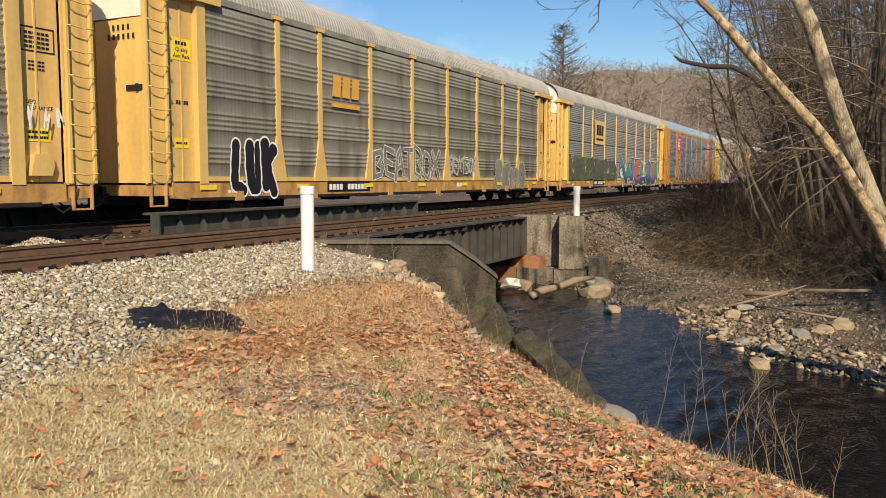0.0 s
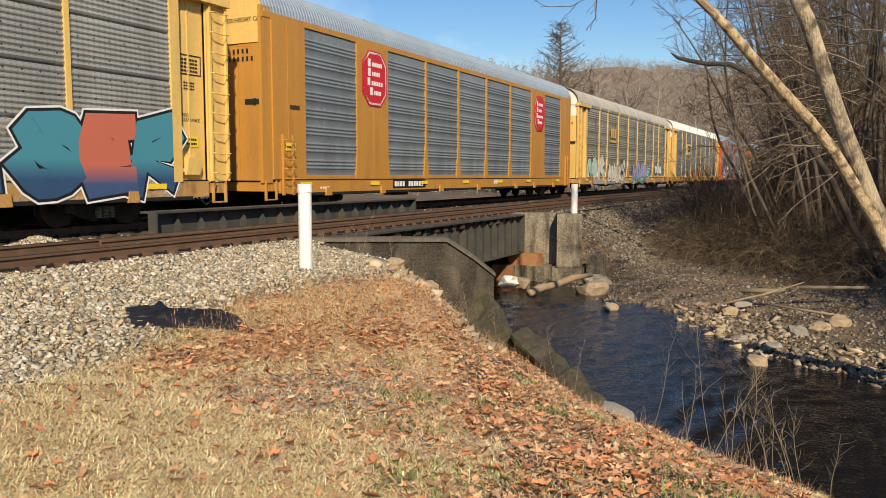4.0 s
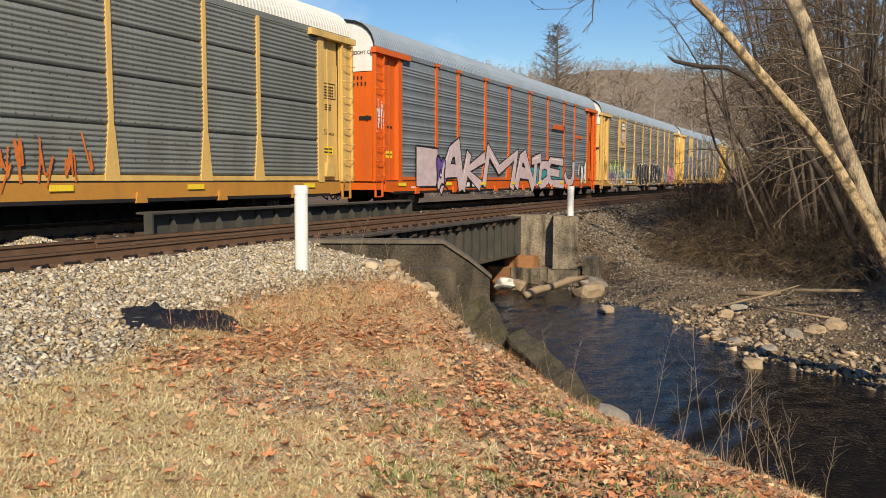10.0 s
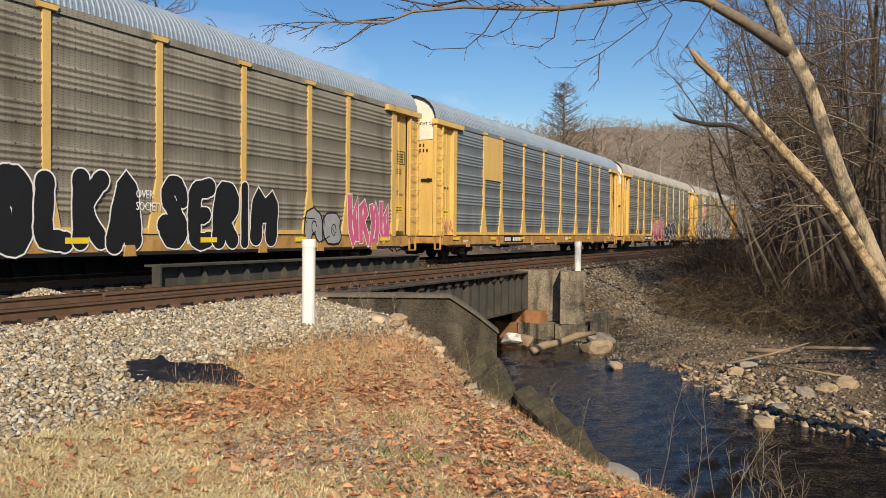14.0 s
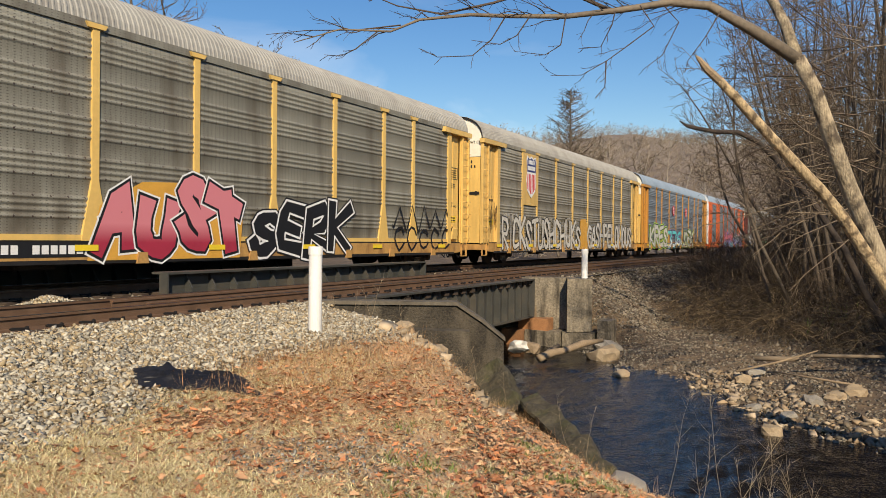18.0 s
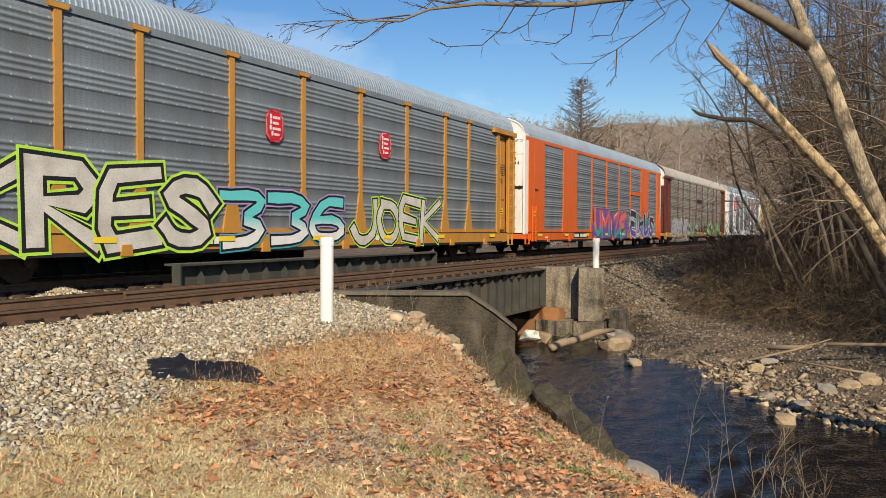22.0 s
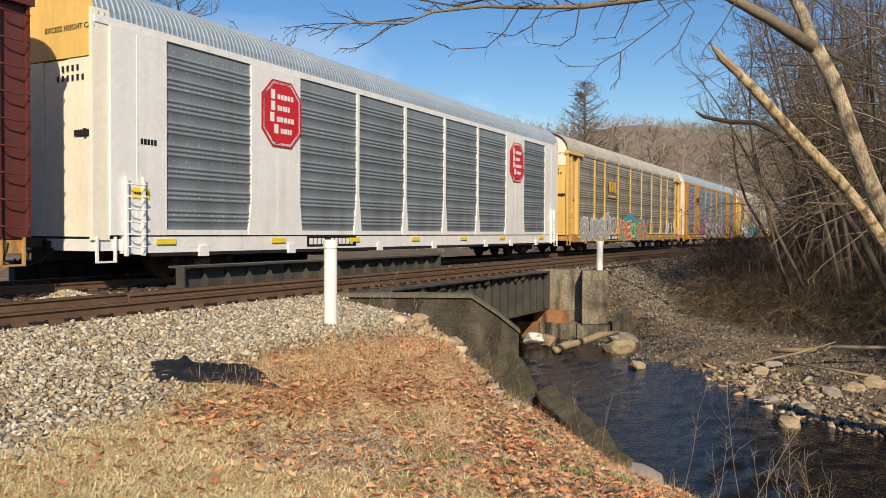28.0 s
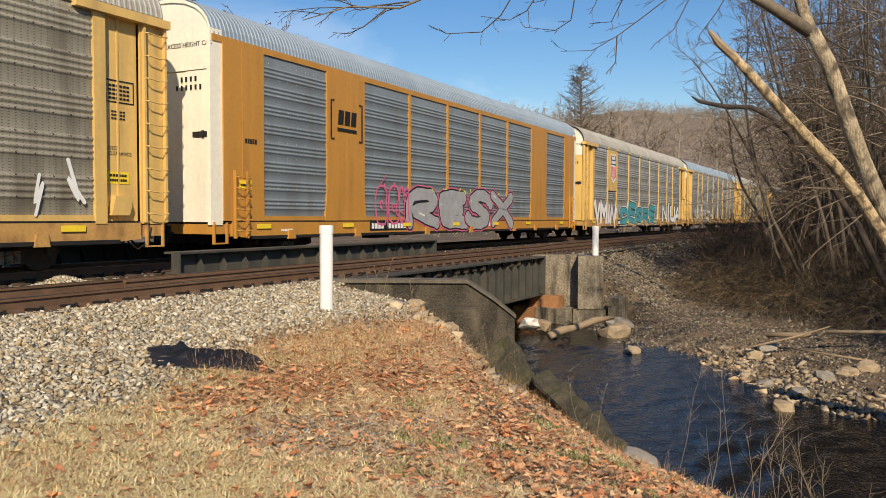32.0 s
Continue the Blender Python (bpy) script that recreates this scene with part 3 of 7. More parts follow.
for i, (x, y, w, z0, z1) in enumerate([(24.55, 8.75, 1.2, -2.6, -1.86), (24.72, 7.6, 1.05, -2.6, -1.87), (24.85, 6.75, 0.5, -2.4, -1.45), (24.45, 9.75, 0.75, -2.6, -1.86), (24.75, 9.1, 1.1, -1.87, -1.48)]):
    part("base_stone", Geo().prism([(x, y - w / 2), (x + 0.2, y + w / 2), (x + 1.1, y + w / 2 + 0.1), (x + 0.9, y - w / 2 + 0.05)], "z", z0, z1), M_ABUT if i > 2 else M_CONC2, fa)


def marker(x, y, z0, z1):
    t = thing("marker_post", "white plastic pipe marker post with a cap beside the bridge", "marker post", "white marker posts", at=(x, y, 0))
    c = [(0.105 * math.cos(a * math.pi / 10), 0.105 * math.sin(a * math.pi / 10)) for a in range(20)]
    c2 = [(1.1 * a, 1.1 * b2) for a, b2 in c]
    part("pipe", Geo().prism(c, "z", z0, z1 - 0.10), M_PVC, t)
    part("cap", Geo().prism(c2, "z", z1 - 0.13, z1 - 0.012).prism([(0.95 * a, 0.95 * b2) for a, b2 in c2], "z", z1 - 0.012, z1), M_PVC, t)
    return t


marker(10.32, 7.40, -0.55, 0.95)
marker(25.45, 7.55, -0.14, 0.82)
# ---- the train ----
CAR, BODY, SIDE = 28.6, 27.3, 13.5
EDGES = [1.90, 4.65, 6.60, 9.40, 12.22, 15.05, 17.87, 20.69, 22.70, 25.40]
DECK, EAVE = 0.98, 5.36


def ridged(w, style):
    """A rack panel: horizontal pressed ribs in bands with flat strips between."""
    def make():
        g = Geo()
        prof = []
        z, top = DECK + 0.10, EAVE - 0.14
        if style == "bands":
            while z < top - 0.05:
                prof.append((z, 0.06))
                z += 0.30
                prof.append((min(z, top), 0.06))
                for _ in range(4):
                    if z + 0.14 < top:
                        prof += [(z + 0.020, 0.045), (z + 0.042, 0.026), (z + 0.065, 0.026), (z + 0.09, 0.050), (z + 0.112, 0.06)]
                        z += 0.125
        elif style == "boards":
            for k in range(4):
                a = DECK + 0.10 + k * 1.05
                prof += [(a, 0.12), (a + 0.03, 0.12), (a + 0.035, 0.05)]
                for q in range(9):
                    c = a + 0.06 + q * 0.108
                    prof += [(c, 0.055), (c + 0.02, 0.03), (c + 0.05, 0.03), (c + 0.07, 0.055)]
                prof += [(a + 1.045, 0.05)]
        else:
            while z < top - 0.05:
                prof.append((z, 0.06))
                z += 0.17
                for _ in range(3):
                    if z + 0.12 < top:
                        prof += [(z, 0.06), (z + 0.022, 0.042), (z + 0.042, 0.028), (z + 0.06, 0.032), (z + 0.085, 0.058)]
                        z += 0.105
        prof.append((top, 0.06))
        for z, y in prof:
            g.v += [(0, y, z), (w, y, z)]
        g.f = [(2 * i, 2 * i + 1, 2 * i + 3, 2 * i + 2) for i in range(len(prof) - 1)]
        return g.box(0, w, 0.13, 0.15, DECK, EAVE - 0.1)
    return make


def post_geo(style):
    def make():
        w = 0.085 if style != "slim" else 0.06
        g = Geo()
        b2 = 0.33 if style != "slim" else 0.20
        g.prism([(-b2, DECK), (b2, DECK), (w + 0.03, DECK + 1.05), (w, DECK + 1.2), (w, EAVE - 0.12), (-w, EAVE - 0.12), (-w, DECK + 1.2), (-w - 0.03, DECK + 1.05)], "y", -0.02, 0.12)
        if style == "cap":
            g.prism([(-0.2, EAVE - 0.12), (0.2, EAVE - 0.12), (0.26, EAVE - 0.02), (-0.26, EAVE - 0.02)], "y", -0.05, 0.12)
        return g
    return make


ARCH = [(0.02, 5.36), (0.05, 5.55), (0.14, 5.78), (0.29, 5.97), (0.50, 6.12), (0.80, 6.24), (1.20, 6.31), (1.60, 6.33)]
ARCH = ARCH + [(3.2 - y, z) for y, z in ARCH[-2::-1]]


def roof_geo():
    """Arched roof with cross ribs."""
    g = Geo()
    xs = []
    x = 0.10
    while x < BODY - 0.1:
        xs += [(x, 0.0), (x + 0.06, 0.0), (x + 0.085, 0.015), (x + 0.115, 0.015)]
        x += 0.14
    n = len(ARCH)
    for x, up in xs:
        for y, z in ARCH:
            k = up / 1.0
            g.v.append((x, y + (y - 1.6) * k * 0.5, z + k))
    for i in range(len(xs) - 1):
        for j in range(n - 1):
            a = i * n + j
            g.f.append((a, a + n, a + n + 1, a + 1))
    return g


def ladder(parent, x, mat_, z0, z1, w, y=-0.04, rungs=9, label=""):
    st = part("ladder", Geo().box(x, x + 0.055, y - 0.03, y + 0.05, z0, z1).box(x + w - 0.055, x + w, y - 0.03, y + 0.05, z0, z1), mat_, parent, label)
    for i in range(rungs):
        z = z0 + 0.2 + i * (z1 - z0 - 0.35) / (rungs - 1)
        part("rung", lambda: Geo().tube([(0.03, 0.03, 0), (0.05, -0.05, -0.01), (w / 2, -0.06, -0.035), (w - 0.05, -0.05, -0.01), (w - 0.03, 0.03, 0)], [0.014] * 5, 5), mat_, st, key=("rung", w), at=(x, y - 0.06, z))
    return st


def wheel_geo():
    g = Geo()
    for y in (-0.75, 0.75):
        c = [(0.42 * math.cos(a * math.pi / 12), 0.42 * math.sin(a * math.pi / 12)) for a in range(24)]
        g.prism(c, "y", y - 0.065, y + 0.065)
        f2 = [(0.45 * math.cos(a * math.pi / 12), 0.45 * math.sin(a * math.pi / 12)) for a in range(24)]
        s = 1 if y < 0 else -1
        g.prism(f2, "y", y + s * 0.066, y + s * 0.09)
    return g.tube([(0, -0.95, 0), (0, 0.95, 0)], [0.08, 0.08], 8)


def truck(car, x):
    t = part("truck", lambda: Geo().box(-0.25, 0.25, -0.9, 0.9, 0.35, 0.58), M_TRUCK, car, "greasy black wheel truck", key="bolster", at=(x, 1.6, 0))
    for y in (-1.02, 1.02):
        part("side_frame", lambda: Geo().prism([(-1.15, 0.34), (-1.1, 0.56), (-0.5, 0.68), (0.5, 0.68), (1.1, 0.56), (1.15, 0.34), (0.85, 0.34), (0.55, 0.20), (0.35, 0.16), (-0.35, 0.16), (-0.55, 0.20), (-0.85, 0.34)], "y", -0.07, 0.07),
             M_TRUCK, t, key="sideframe", at=(0, y, 0))
        for k in (-0.89, 0.89):
            part("bearing_cap", lambda: Geo().prism([(0.12 * math.cos(a * 0.7854), 0.12 * math.sin(a * 0.7854)) for a in range(8)], "y", -0.07, 0.07), M_WHEEL, t, key="bearing", at=(k, y + (-0.09 if y < 0 else 0.09), 0.42))
        part("spring", lambda: Geo().tube([(-0.14, 0, 0.18 + 0.03 * k) for k in range(9)], [0.085, 0.06] * 4 + [0.085], 8).tube([(0.04, 0, 0.18 + 0.03 * k) for k in range(9)], [0.085, 0.06] * 4 + [0.085], 8).tube([(0.2, 0, 0.18 + 0.03 * k) for k in range(9)], [0.07, 0.05] * 4 + [0.07], 8), M_SPRING, t, key="spring", at=(0, y + (-0.10 if y < 0 else 0.10), 0))
    for k in (-0.89, 0.89):
        part("wheelset", wheel_geo, M_WHEEL, t, key="wheel", at=(k, 0, 0.42))


def flat(parent, name, poly, mat_, y=-0.03, label="", d=0.012):
    """A painted or bolted plate on the near side: polygon in (x, z)."""
    return part(name, Geo().prism(poly, "y", y - d, y), mat_, parent, label)


def bars(parent, x, z, w, h, n, mat_, y=-0.03, gap=0.4, name="lettering"):
    """A word that cannot be lettered: a row of plain bars."""
    k = w / n
    for i in range(n):
        part("character", lambda: Geo().box(0, k * (1 - gap * 0.6), -0.004, 0, 0, h), mat_, parent, key=("bar", round(k, 3), round(h, 3)), at=(x + i * k, y, z))


def text(parent, body, x, z, size, mat_, y=-0.03, face="side", name="lettering", width=None):
    cu = bpy.data.curves.new(name, "FONT")
    cu.body, cu.size, cu.extrude, cu.resolution_u = body, size, 0.003, 2
    tmp = bpy.data.objects.new(name, cu)
    scene.collection.objects.link(tmp)
    me2 = bpy.data.meshes.new_from_object(tmp)
    bpy.data.objects.remove(tmp)
    me2.materials.clear()
    me2.materials.append(mat_)
    if width:
        ws = [v.co.x for v in me2.vertices]
        k = width / max(1e-3, max(ws) - min(ws))
        for v in me2.vertices:
            v.co.x *= k
    ob = new(name, me2)
    ob.parent = parent
    ob.matrix_local = pose(x, y, z, 90, 0, 0) if face == "side" else pose(x, y, z, 90, 0, -90)
    return ob


def two_tone(name, low, high, z_mid):
    """Spray paint fading from one colour at the bottom to another at the top."""
    m = mat(name, low, 0.6, 0, 0.1)
    n, l = m.node_tree.nodes, m.node_tree.links
    tc, sp, mr, mx = n.new("ShaderNodeTexCoord"), n.new("ShaderNodeSeparateXYZ"), n.new("ShaderNodeMapRange"), n.new("ShaderNodeMix")
    mx.data_type = "RGBA"
    mr.inputs["From Min"].default_value, mr.inputs["From Max"].default_value = z_mid - 0.2, z_mid + 0.2
    l.new(tc.outputs["Object"], sp.inputs[0])
    l.new(sp.outputs["Z"], mr.inputs["Value"])
    l.new(mr.outputs[0], mx.inputs["Factor"])
    b = n["Principled BSDF"]
    l.new(b.inputs["Base Color"].links[0].from_socket, mx.inputs["A"])
    mx.inputs["B"].default_value = (*high, 1)
    l.new(mx.outputs["Result"], b.inputs["Base Color"])
    return m


P_WHITE = mat("white_spray_paint", (0.78, 0.78, 0.75), 0.6, 0, 0.1)
P_OFFW = mat("off_white_spray_paint", (0.60, 0.58, 0.52), 0.65, 0, 0.2, 2, 30, 0.05, stain=(0.25, 0.22, 0.17), stain_amount=0.4, stain_scale=1.5)
P_HAZE = mat("thin_white_overspray", (0.62, 0.59, 0.52), 0.7, 0, 0.4, 1.5, 12, 0.05, stain=(0.18, 0.16, 0.12), stain_amount=0.7, stain_scale=2)
hz = P_HAZE.node_tree
hn = hz.nodes.new("ShaderNodeTexNoise")
hn.inputs["Scale"].default_value, hn.inputs["Detail"].default_value = 1.7, 8.0
hr = hz.nodes.new("ShaderNodeMapRange")
hr.inputs["From Min"].default_value, hr.inputs["From Max"].default_value, hr.inputs["To Max"].default_value = 0.5, 0.75, 0.75
hc = hz.nodes.new("ShaderNodeTexCoord")
hz.links.new(hc.outputs["Object"], hn.inputs["Vector"])
hz.links.new(hn.outputs["Fac"], hr.inputs["Value"])
hz.links.new(hr.outputs[0], hz.nodes["Principled BSDF"].inputs["Alpha"])
P_BLACK = mat("black_spray_paint", (0.012, 0.012, 0.013), 0.55, 0, 0.2)
P_PINK = mat("pink_spray_paint", (0.62, 0.13, 0.25), 0.6, 0, 0.2)
P_PALE = mat("pale_pink_spray_paint", (0.58, 0.47, 0.49), 0.6, 0, 0.2)
P_RED = mat("red_sign_paint", (0.58, 0.02, 0.03), 0.5, 0, 0.1)
P_TEAL = mat("teal_spray_paint", (0.05, 0.30, 0.34), 0.6, 0, 0.2)
P_BLUE = mat("blue_spray_paint", (0.05, 0.12, 0.35), 0.6, 0, 0.2)
P_PURP = mat("violet_spray_paint", (0.14, 0.08, 0.34), 0.6, 0, 0.2)
P_DKGREEN = mat("dark_green_spray_paint", (0.10, 0.17, 0.05), 0.6, 0, 0.3, 1.5, 20, 0.05, stain=(0.15, 0.14, 0.11), stain_amount=1.2, stain_scale=1.2)
P_SOOT = mat("sooty_brown_spray_paint", (0.12, 0.105, 0.085), 0.6, 0, 0.3, 1.5, 20)
P_SEA = two_tone("blue_to_teal_spray", (0.03, 0.08, 0.17), (0.06, 0.26, 0.33), 1.2)
P_CORAL = two_tone("blue_to_coral_spray", (0.05, 0.09, 0.2), (0.55, 0.15, 0.09), 1.1)
P_GREEN = mat("green_spray_paint", (0.25, 0.52, 0.16), 0.6, 0, 0.2)
P_LIME = mat("lime_spray_paint", (0.45, 0.75, 0.08), 0.6, 0, 0.15)
P_ORNG = mat("orange_spray_paint", (0.62, 0.16, 0.03), 0.6, 0, 0.2)
P_MINT = mat("mint_spray_paint", (0.36, 0.55, 0.45), 0.6, 0, 0.2)
P_NAVY = mat("navy_sign_paint", (0.02, 0.03, 0.16), 0.5, 0, 0.1)
P_FADED = mat("faded_brown_sign_paint", (0.30, 0.15, 0.075), 0.6, 0, 0.3, 3, 30, 0.05, stain=(0.5, 0.42, 0.3), stain_amount=0.6, stain_scale=6)
P_YSIGN = mat("yellow_sign", (0.85, 0.62, 0.04), 0.5, 0, 0.1)
P_GOLD = mat("gold_logo_paint", (0.68, 0.36, 0.06), 0.5, 0, 0.15)
P_SILV = mat("silver_spray_paint", (0.42, 0.43, 0.44), 0.45, 0.2, 0.2)


P_CRIM = two_tone("crimson_to_pink_spray", (0.38, 0.03, 0.06), (0.66, 0.22, 0.25), 1.15)
P_VTEAL = two_tone("teal_to_coral_spray", (0.04, 0.30, 0.36), (0.66, 0.13, 0.13), 1.25)
P_LILAC = two_tone("teal_to_lilac_spray", (0.05, 0.32, 0.36), (0.36, 0.28, 0.52), 1.0)
P_VIOL = two_tone("violet_to_black_spray", (0.13, 0.06, 0.34), (0.03, 0.02, 0.05), 1.35)
P_AQUA = two_tone("white_to_aqua_spray", (0.75, 0.75, 0.73), (0.12, 0.58, 0.58), 1.2)


def ribbon(g, pts, w, y, closed=False):
    """A brush stroke: a flat band of width w through points (x, z)."""
    n = len(pts)
    k = len(g.v)
    for i in range(n):
        a = pts[(i - 1) % n] if closed or i else pts[0]
        c = pts[(i + 1) % n] if closed or i < n - 1 else pts[-1]
        dx, dz = c[0] - a[0], c[1] - a[1]
        m = math.hypot(dx, dz) or 1
        ox, oz = -dz / m * w / 2, dx / m * w / 2
        x, z = pts[i]
        g.v += [(x + ox, y, z + oz), (x - ox, y, z - oz)]
    for i in range(n if closed else n - 1):
        a, c = k + 2 * i, k + 2 * ((i + 1) % n)
        g.f.append((a, a + 1, c + 1, c))


def letter_shape(rng, x, z, w, h):
    """A swollen graffiti letter outline."""
    kind = rng.randrange(6)
    raw = [[(0, 0), (1, 0), (1, 0.25), (0.55, 0.3), (0.95, 0.62), (0.8, 1), (0.1, 1), (0, 0.55)],
           [(0, 0.05), (0.3, 0), (0.42, 0.35), (0.58, 0.35), (0.7, 0), (1, 0.05), (0.95, 0.8), (0.7, 1.02), (0.3, 1.02), (0.05, 0.8)],
           [(0.05, 0), (0.95, 0), (1.02, 0.4), (0.8, 0.52), (1, 0.7), (0.9, 1), (0.05, 1), (0, 0.5)],
           [(0, 0), (0.35, 0.02), (0.4, 0.3), (0.7, 0), (1.05, 0.05), (0.7, 0.5), (1, 0.95), (0.65, 1), (0.38, 0.68), (0.33, 1), (0, 1)],
           [(0, 0.1), (0.9, 0), (1, 0.22), (0.45, 0.28), (0.5, 0.42), (0.85, 0.42), (0.85, 0.6), (0.5, 0.62), (0.5, 0.75), (1, 0.8), (0.95, 1.05), (0, 0.95)],
           [(0.1, 0), (0.45, -0.05), (0.5, 0.3), (0.95, 0.05), (0.75, 0.45), (1.05, 0.9), (0.7, 1.02), (0.5, 0.75), (0.25, 1.05), (-0.05, 0.9), (0.2, 0.5)]][kind]
    pts = []
    n = len(raw)
    for i in range(n):
        p, q = raw[i], raw[(i + 1) % n]
        for t in (0.0, 0.5):
            pts.append((p[0] + (q[0] - p[0]) * t, p[1] + (q[1] - p[1]) * t))
    for _ in range(2):
        pts = [((pts[i - 1][0] + 2 * pts[i][0] + pts[(i + 1) % len(pts)][0]) / 4, (pts[i - 1][1] + 2 * pts[i][1] + pts[(i + 1) % len(pts)][1]) / 4) for i in range(len(pts))]
    lean = rng.uniform(-0.12, 0.22)
    j = [(rng.uniform(-0.03, 0.03), rng.uniform(-0.03, 0.03)) for _ in pts]
    return [(x + (p[0] + lean * p[1] + e[0]) * w, z + (p[1] + e[1]) * h) for p, e in zip(pts, j)]


def graffiti(car, x0, x1, z0, z1, n, fill, line, seed, thick=0.07, glow=None, fill2=None, wild=2):
    """A spray-painted word of n swollen letters between x0 and x1."""
    rng = random.Random(seed)
    tag = part("graffiti", Geo().box(x0, x0 + 0.01, 0.06, 0.07, z0, z0 + 0.01), line, car, "spray-painted graffiti lettering")
    w = (x1 - x0) / n
    for i in range(n):
        gf, gl, gg = Geo(), Geo(), Geo()
        h = (z1 - z0) * rng.uniform(0.85, 1.0)
        pts = letter_shape(rng, x0 + i * w, z0 + rng.uniform(0, 0.06), w * 1.0, h)
        yf = -0.0285 - 0.0012 * i
        cx, cz = sum(p[0] for p in pts) / len(pts), sum(p[1] for p in pts) / len(pts)
        if glow:
            ribbon(gg, [(cx + (p[0] - cx) * 1.08, cz + (p[1] - cz) * 1.06) for p in pts], thick * 1.8, yf + 0.0015, True)
        two = fill2 and rng.random() < 0.45
        if fill:
            gf.v += [(cx, yf, cz)] + [(p[0], yf, p[1]) for p in pts]
            m = len(pts)
            gf.f += [(0, 1 + q, 1 + (q + 1) % m) for q in range(m)]
        ribbon(gl, pts, thick, yf - 0.002, True)
        hx, hz = x0 + (i + 0.5) * w, (z0 + z1) / 2 + rng.uniform(-0.1, 0.2) * (z1 - z0)
        r = 0.12 * w
        ribbon(gl, [(hx + r * math.cos(a), hz + 1.5 * r * math.sin(a)) for a in np.linspace(0, 5.5, 7)], thick * 0.8, yf - 0.0025)
        for _ in range(wild):
            sx, sz = x0 + (i + rng.random()) * w, z0 + rng.random() * (z1 - z0)
            ribbon(gl, [(sx + rng.uniform(-0.5, 0.5) * w * q, sz + rng.uniform(-0.3, 0.3) * (z1 - z0) * q) for q in (0, 0.5, 1)], thick * 0.6, yf - 0.003)
        part("outline", gl, line, tag)
        if gf.v:
            part("letter_fill", gf, fill2 if two else fill, tag)
        if gg.v:
            part("halo", gg, glow, tag)


STROKES = dict(A="00 37 58 80|23 63", C="87 58 18 05 03 10 50 81", D="00 08 58 86 82 50 00", E="88 18 06 02 10 80|04 64", G="87 48 05 03 30 80 84 54", H="08 00|88 80|04 84", I="48 40", J="88 82 50 20 02", K="08 00|88 04 80",
               L="18 02 10 80", M="00 08 43 88 80", N="00 08 80 88", O="28 05 03 20 60 83 85 68 28", P="00 08 68 86 64 04", R="00 08 68 86 64 04 80", S="86 68 28 06 44 82 60 20 02", T="08 88|48 40", W="08 20 45 60 88", Z="08 88 00 80",
               U="08 02 20 60 82 88", V="08 40 88", X="08 80|00 88", B="00 08 68 86 44 82 60 00", three="08 68 86 44 82 60 10", six="78 38 04 02 20 60 82 64 14", hook="08 02 30 62 45 88 81", bent="00 07 48 66 24 80", knot="08 34 00 60 84 58 24")


def smoothed(pts, times=2):
    """Corners cut off, twice over."""
    for _ in range(times):
        out = [pts[0]]
        for p, q in zip(pts, pts[1:]):
            out += [(0.75 * p[0] + 0.25 * q[0], 0.75 * p[1] + 0.25 * q[1]), (0.25 * p[0] + 0.75 * q[0], 0.25 * p[1] + 0.75 * q[1])]
        pts = out + [pts[-1]]
    return pts


def fat_stroke(g, pts, ws, y, blunt=False):
    """A painted stroke as one connected band, mitred at its corners, with blunt or round ends; it rises a hair towards its end."""
    n, k0 = len(pts), len(g.v)
    way = [((q[0] - p[0]), (q[1] - p[1])) for p, q in zip(pts, pts[1:])]
    way = [(dx / (math.hypot(dx, dz) or 1), dz / (math.hypot(dx, dz) or 1)) for dx, dz in way]
    for i in range(n):
        a, c = way[max(0, i - 1)], way[min(n - 2, i)]
        tx, tz = a[0] + c[0], a[1] + c[1]
        m = math.hypot(tx, tz)
        tx, tz = (tx / m, tz / m) if m > 0.2 else c
        stretch = min(1.45, 1 / max(0.3, tx * c[0] + tz * c[1]))
        r = ws[i] / 2 * stretch
        x, z = pts[i]
        if blunt and i in (0, n - 1):
            s = -0.5 if i == 0 else 0.5
            x, z = x + s * ws[i] * tx, z + s * ws[i] * tz
        yy = y - 0.00002 * i
        g.v += [(x - tz * r, yy, z + tx * r), (x + tz * r, yy, z - tx * r)]
    g.f += [(k0 + 2 * i, k0 + 2 * i + 1, k0 + 2 * i + 3, k0 + 2 * i + 2) for i in range(n - 1)]
    if not blunt:
        for i, d, sgn in ((0, way[0], -1), (n - 1, way[-1], 1)):
            k, r, yy = len(g.v), ws[i] / 2, y - 0.00002 * i
            base = math.atan2(sgn * d[1], sgn * d[0])
            g.v += [(pts[i][0] + r * math.cos(base + t), yy, pts[i][1] + r * math.sin(base + t)) for t in (1.18, 0.785, 0.39, 0, -0.39, -0.785, -1.18)]
            e0, e1 = (k0 + 2 * i, k0 + 2 * i + 1) if sgn > 0 else (k0 + 2 * i + 1, k0 + 2 * i)
            g.f.append((e0, *range(k, k + 7), e1))


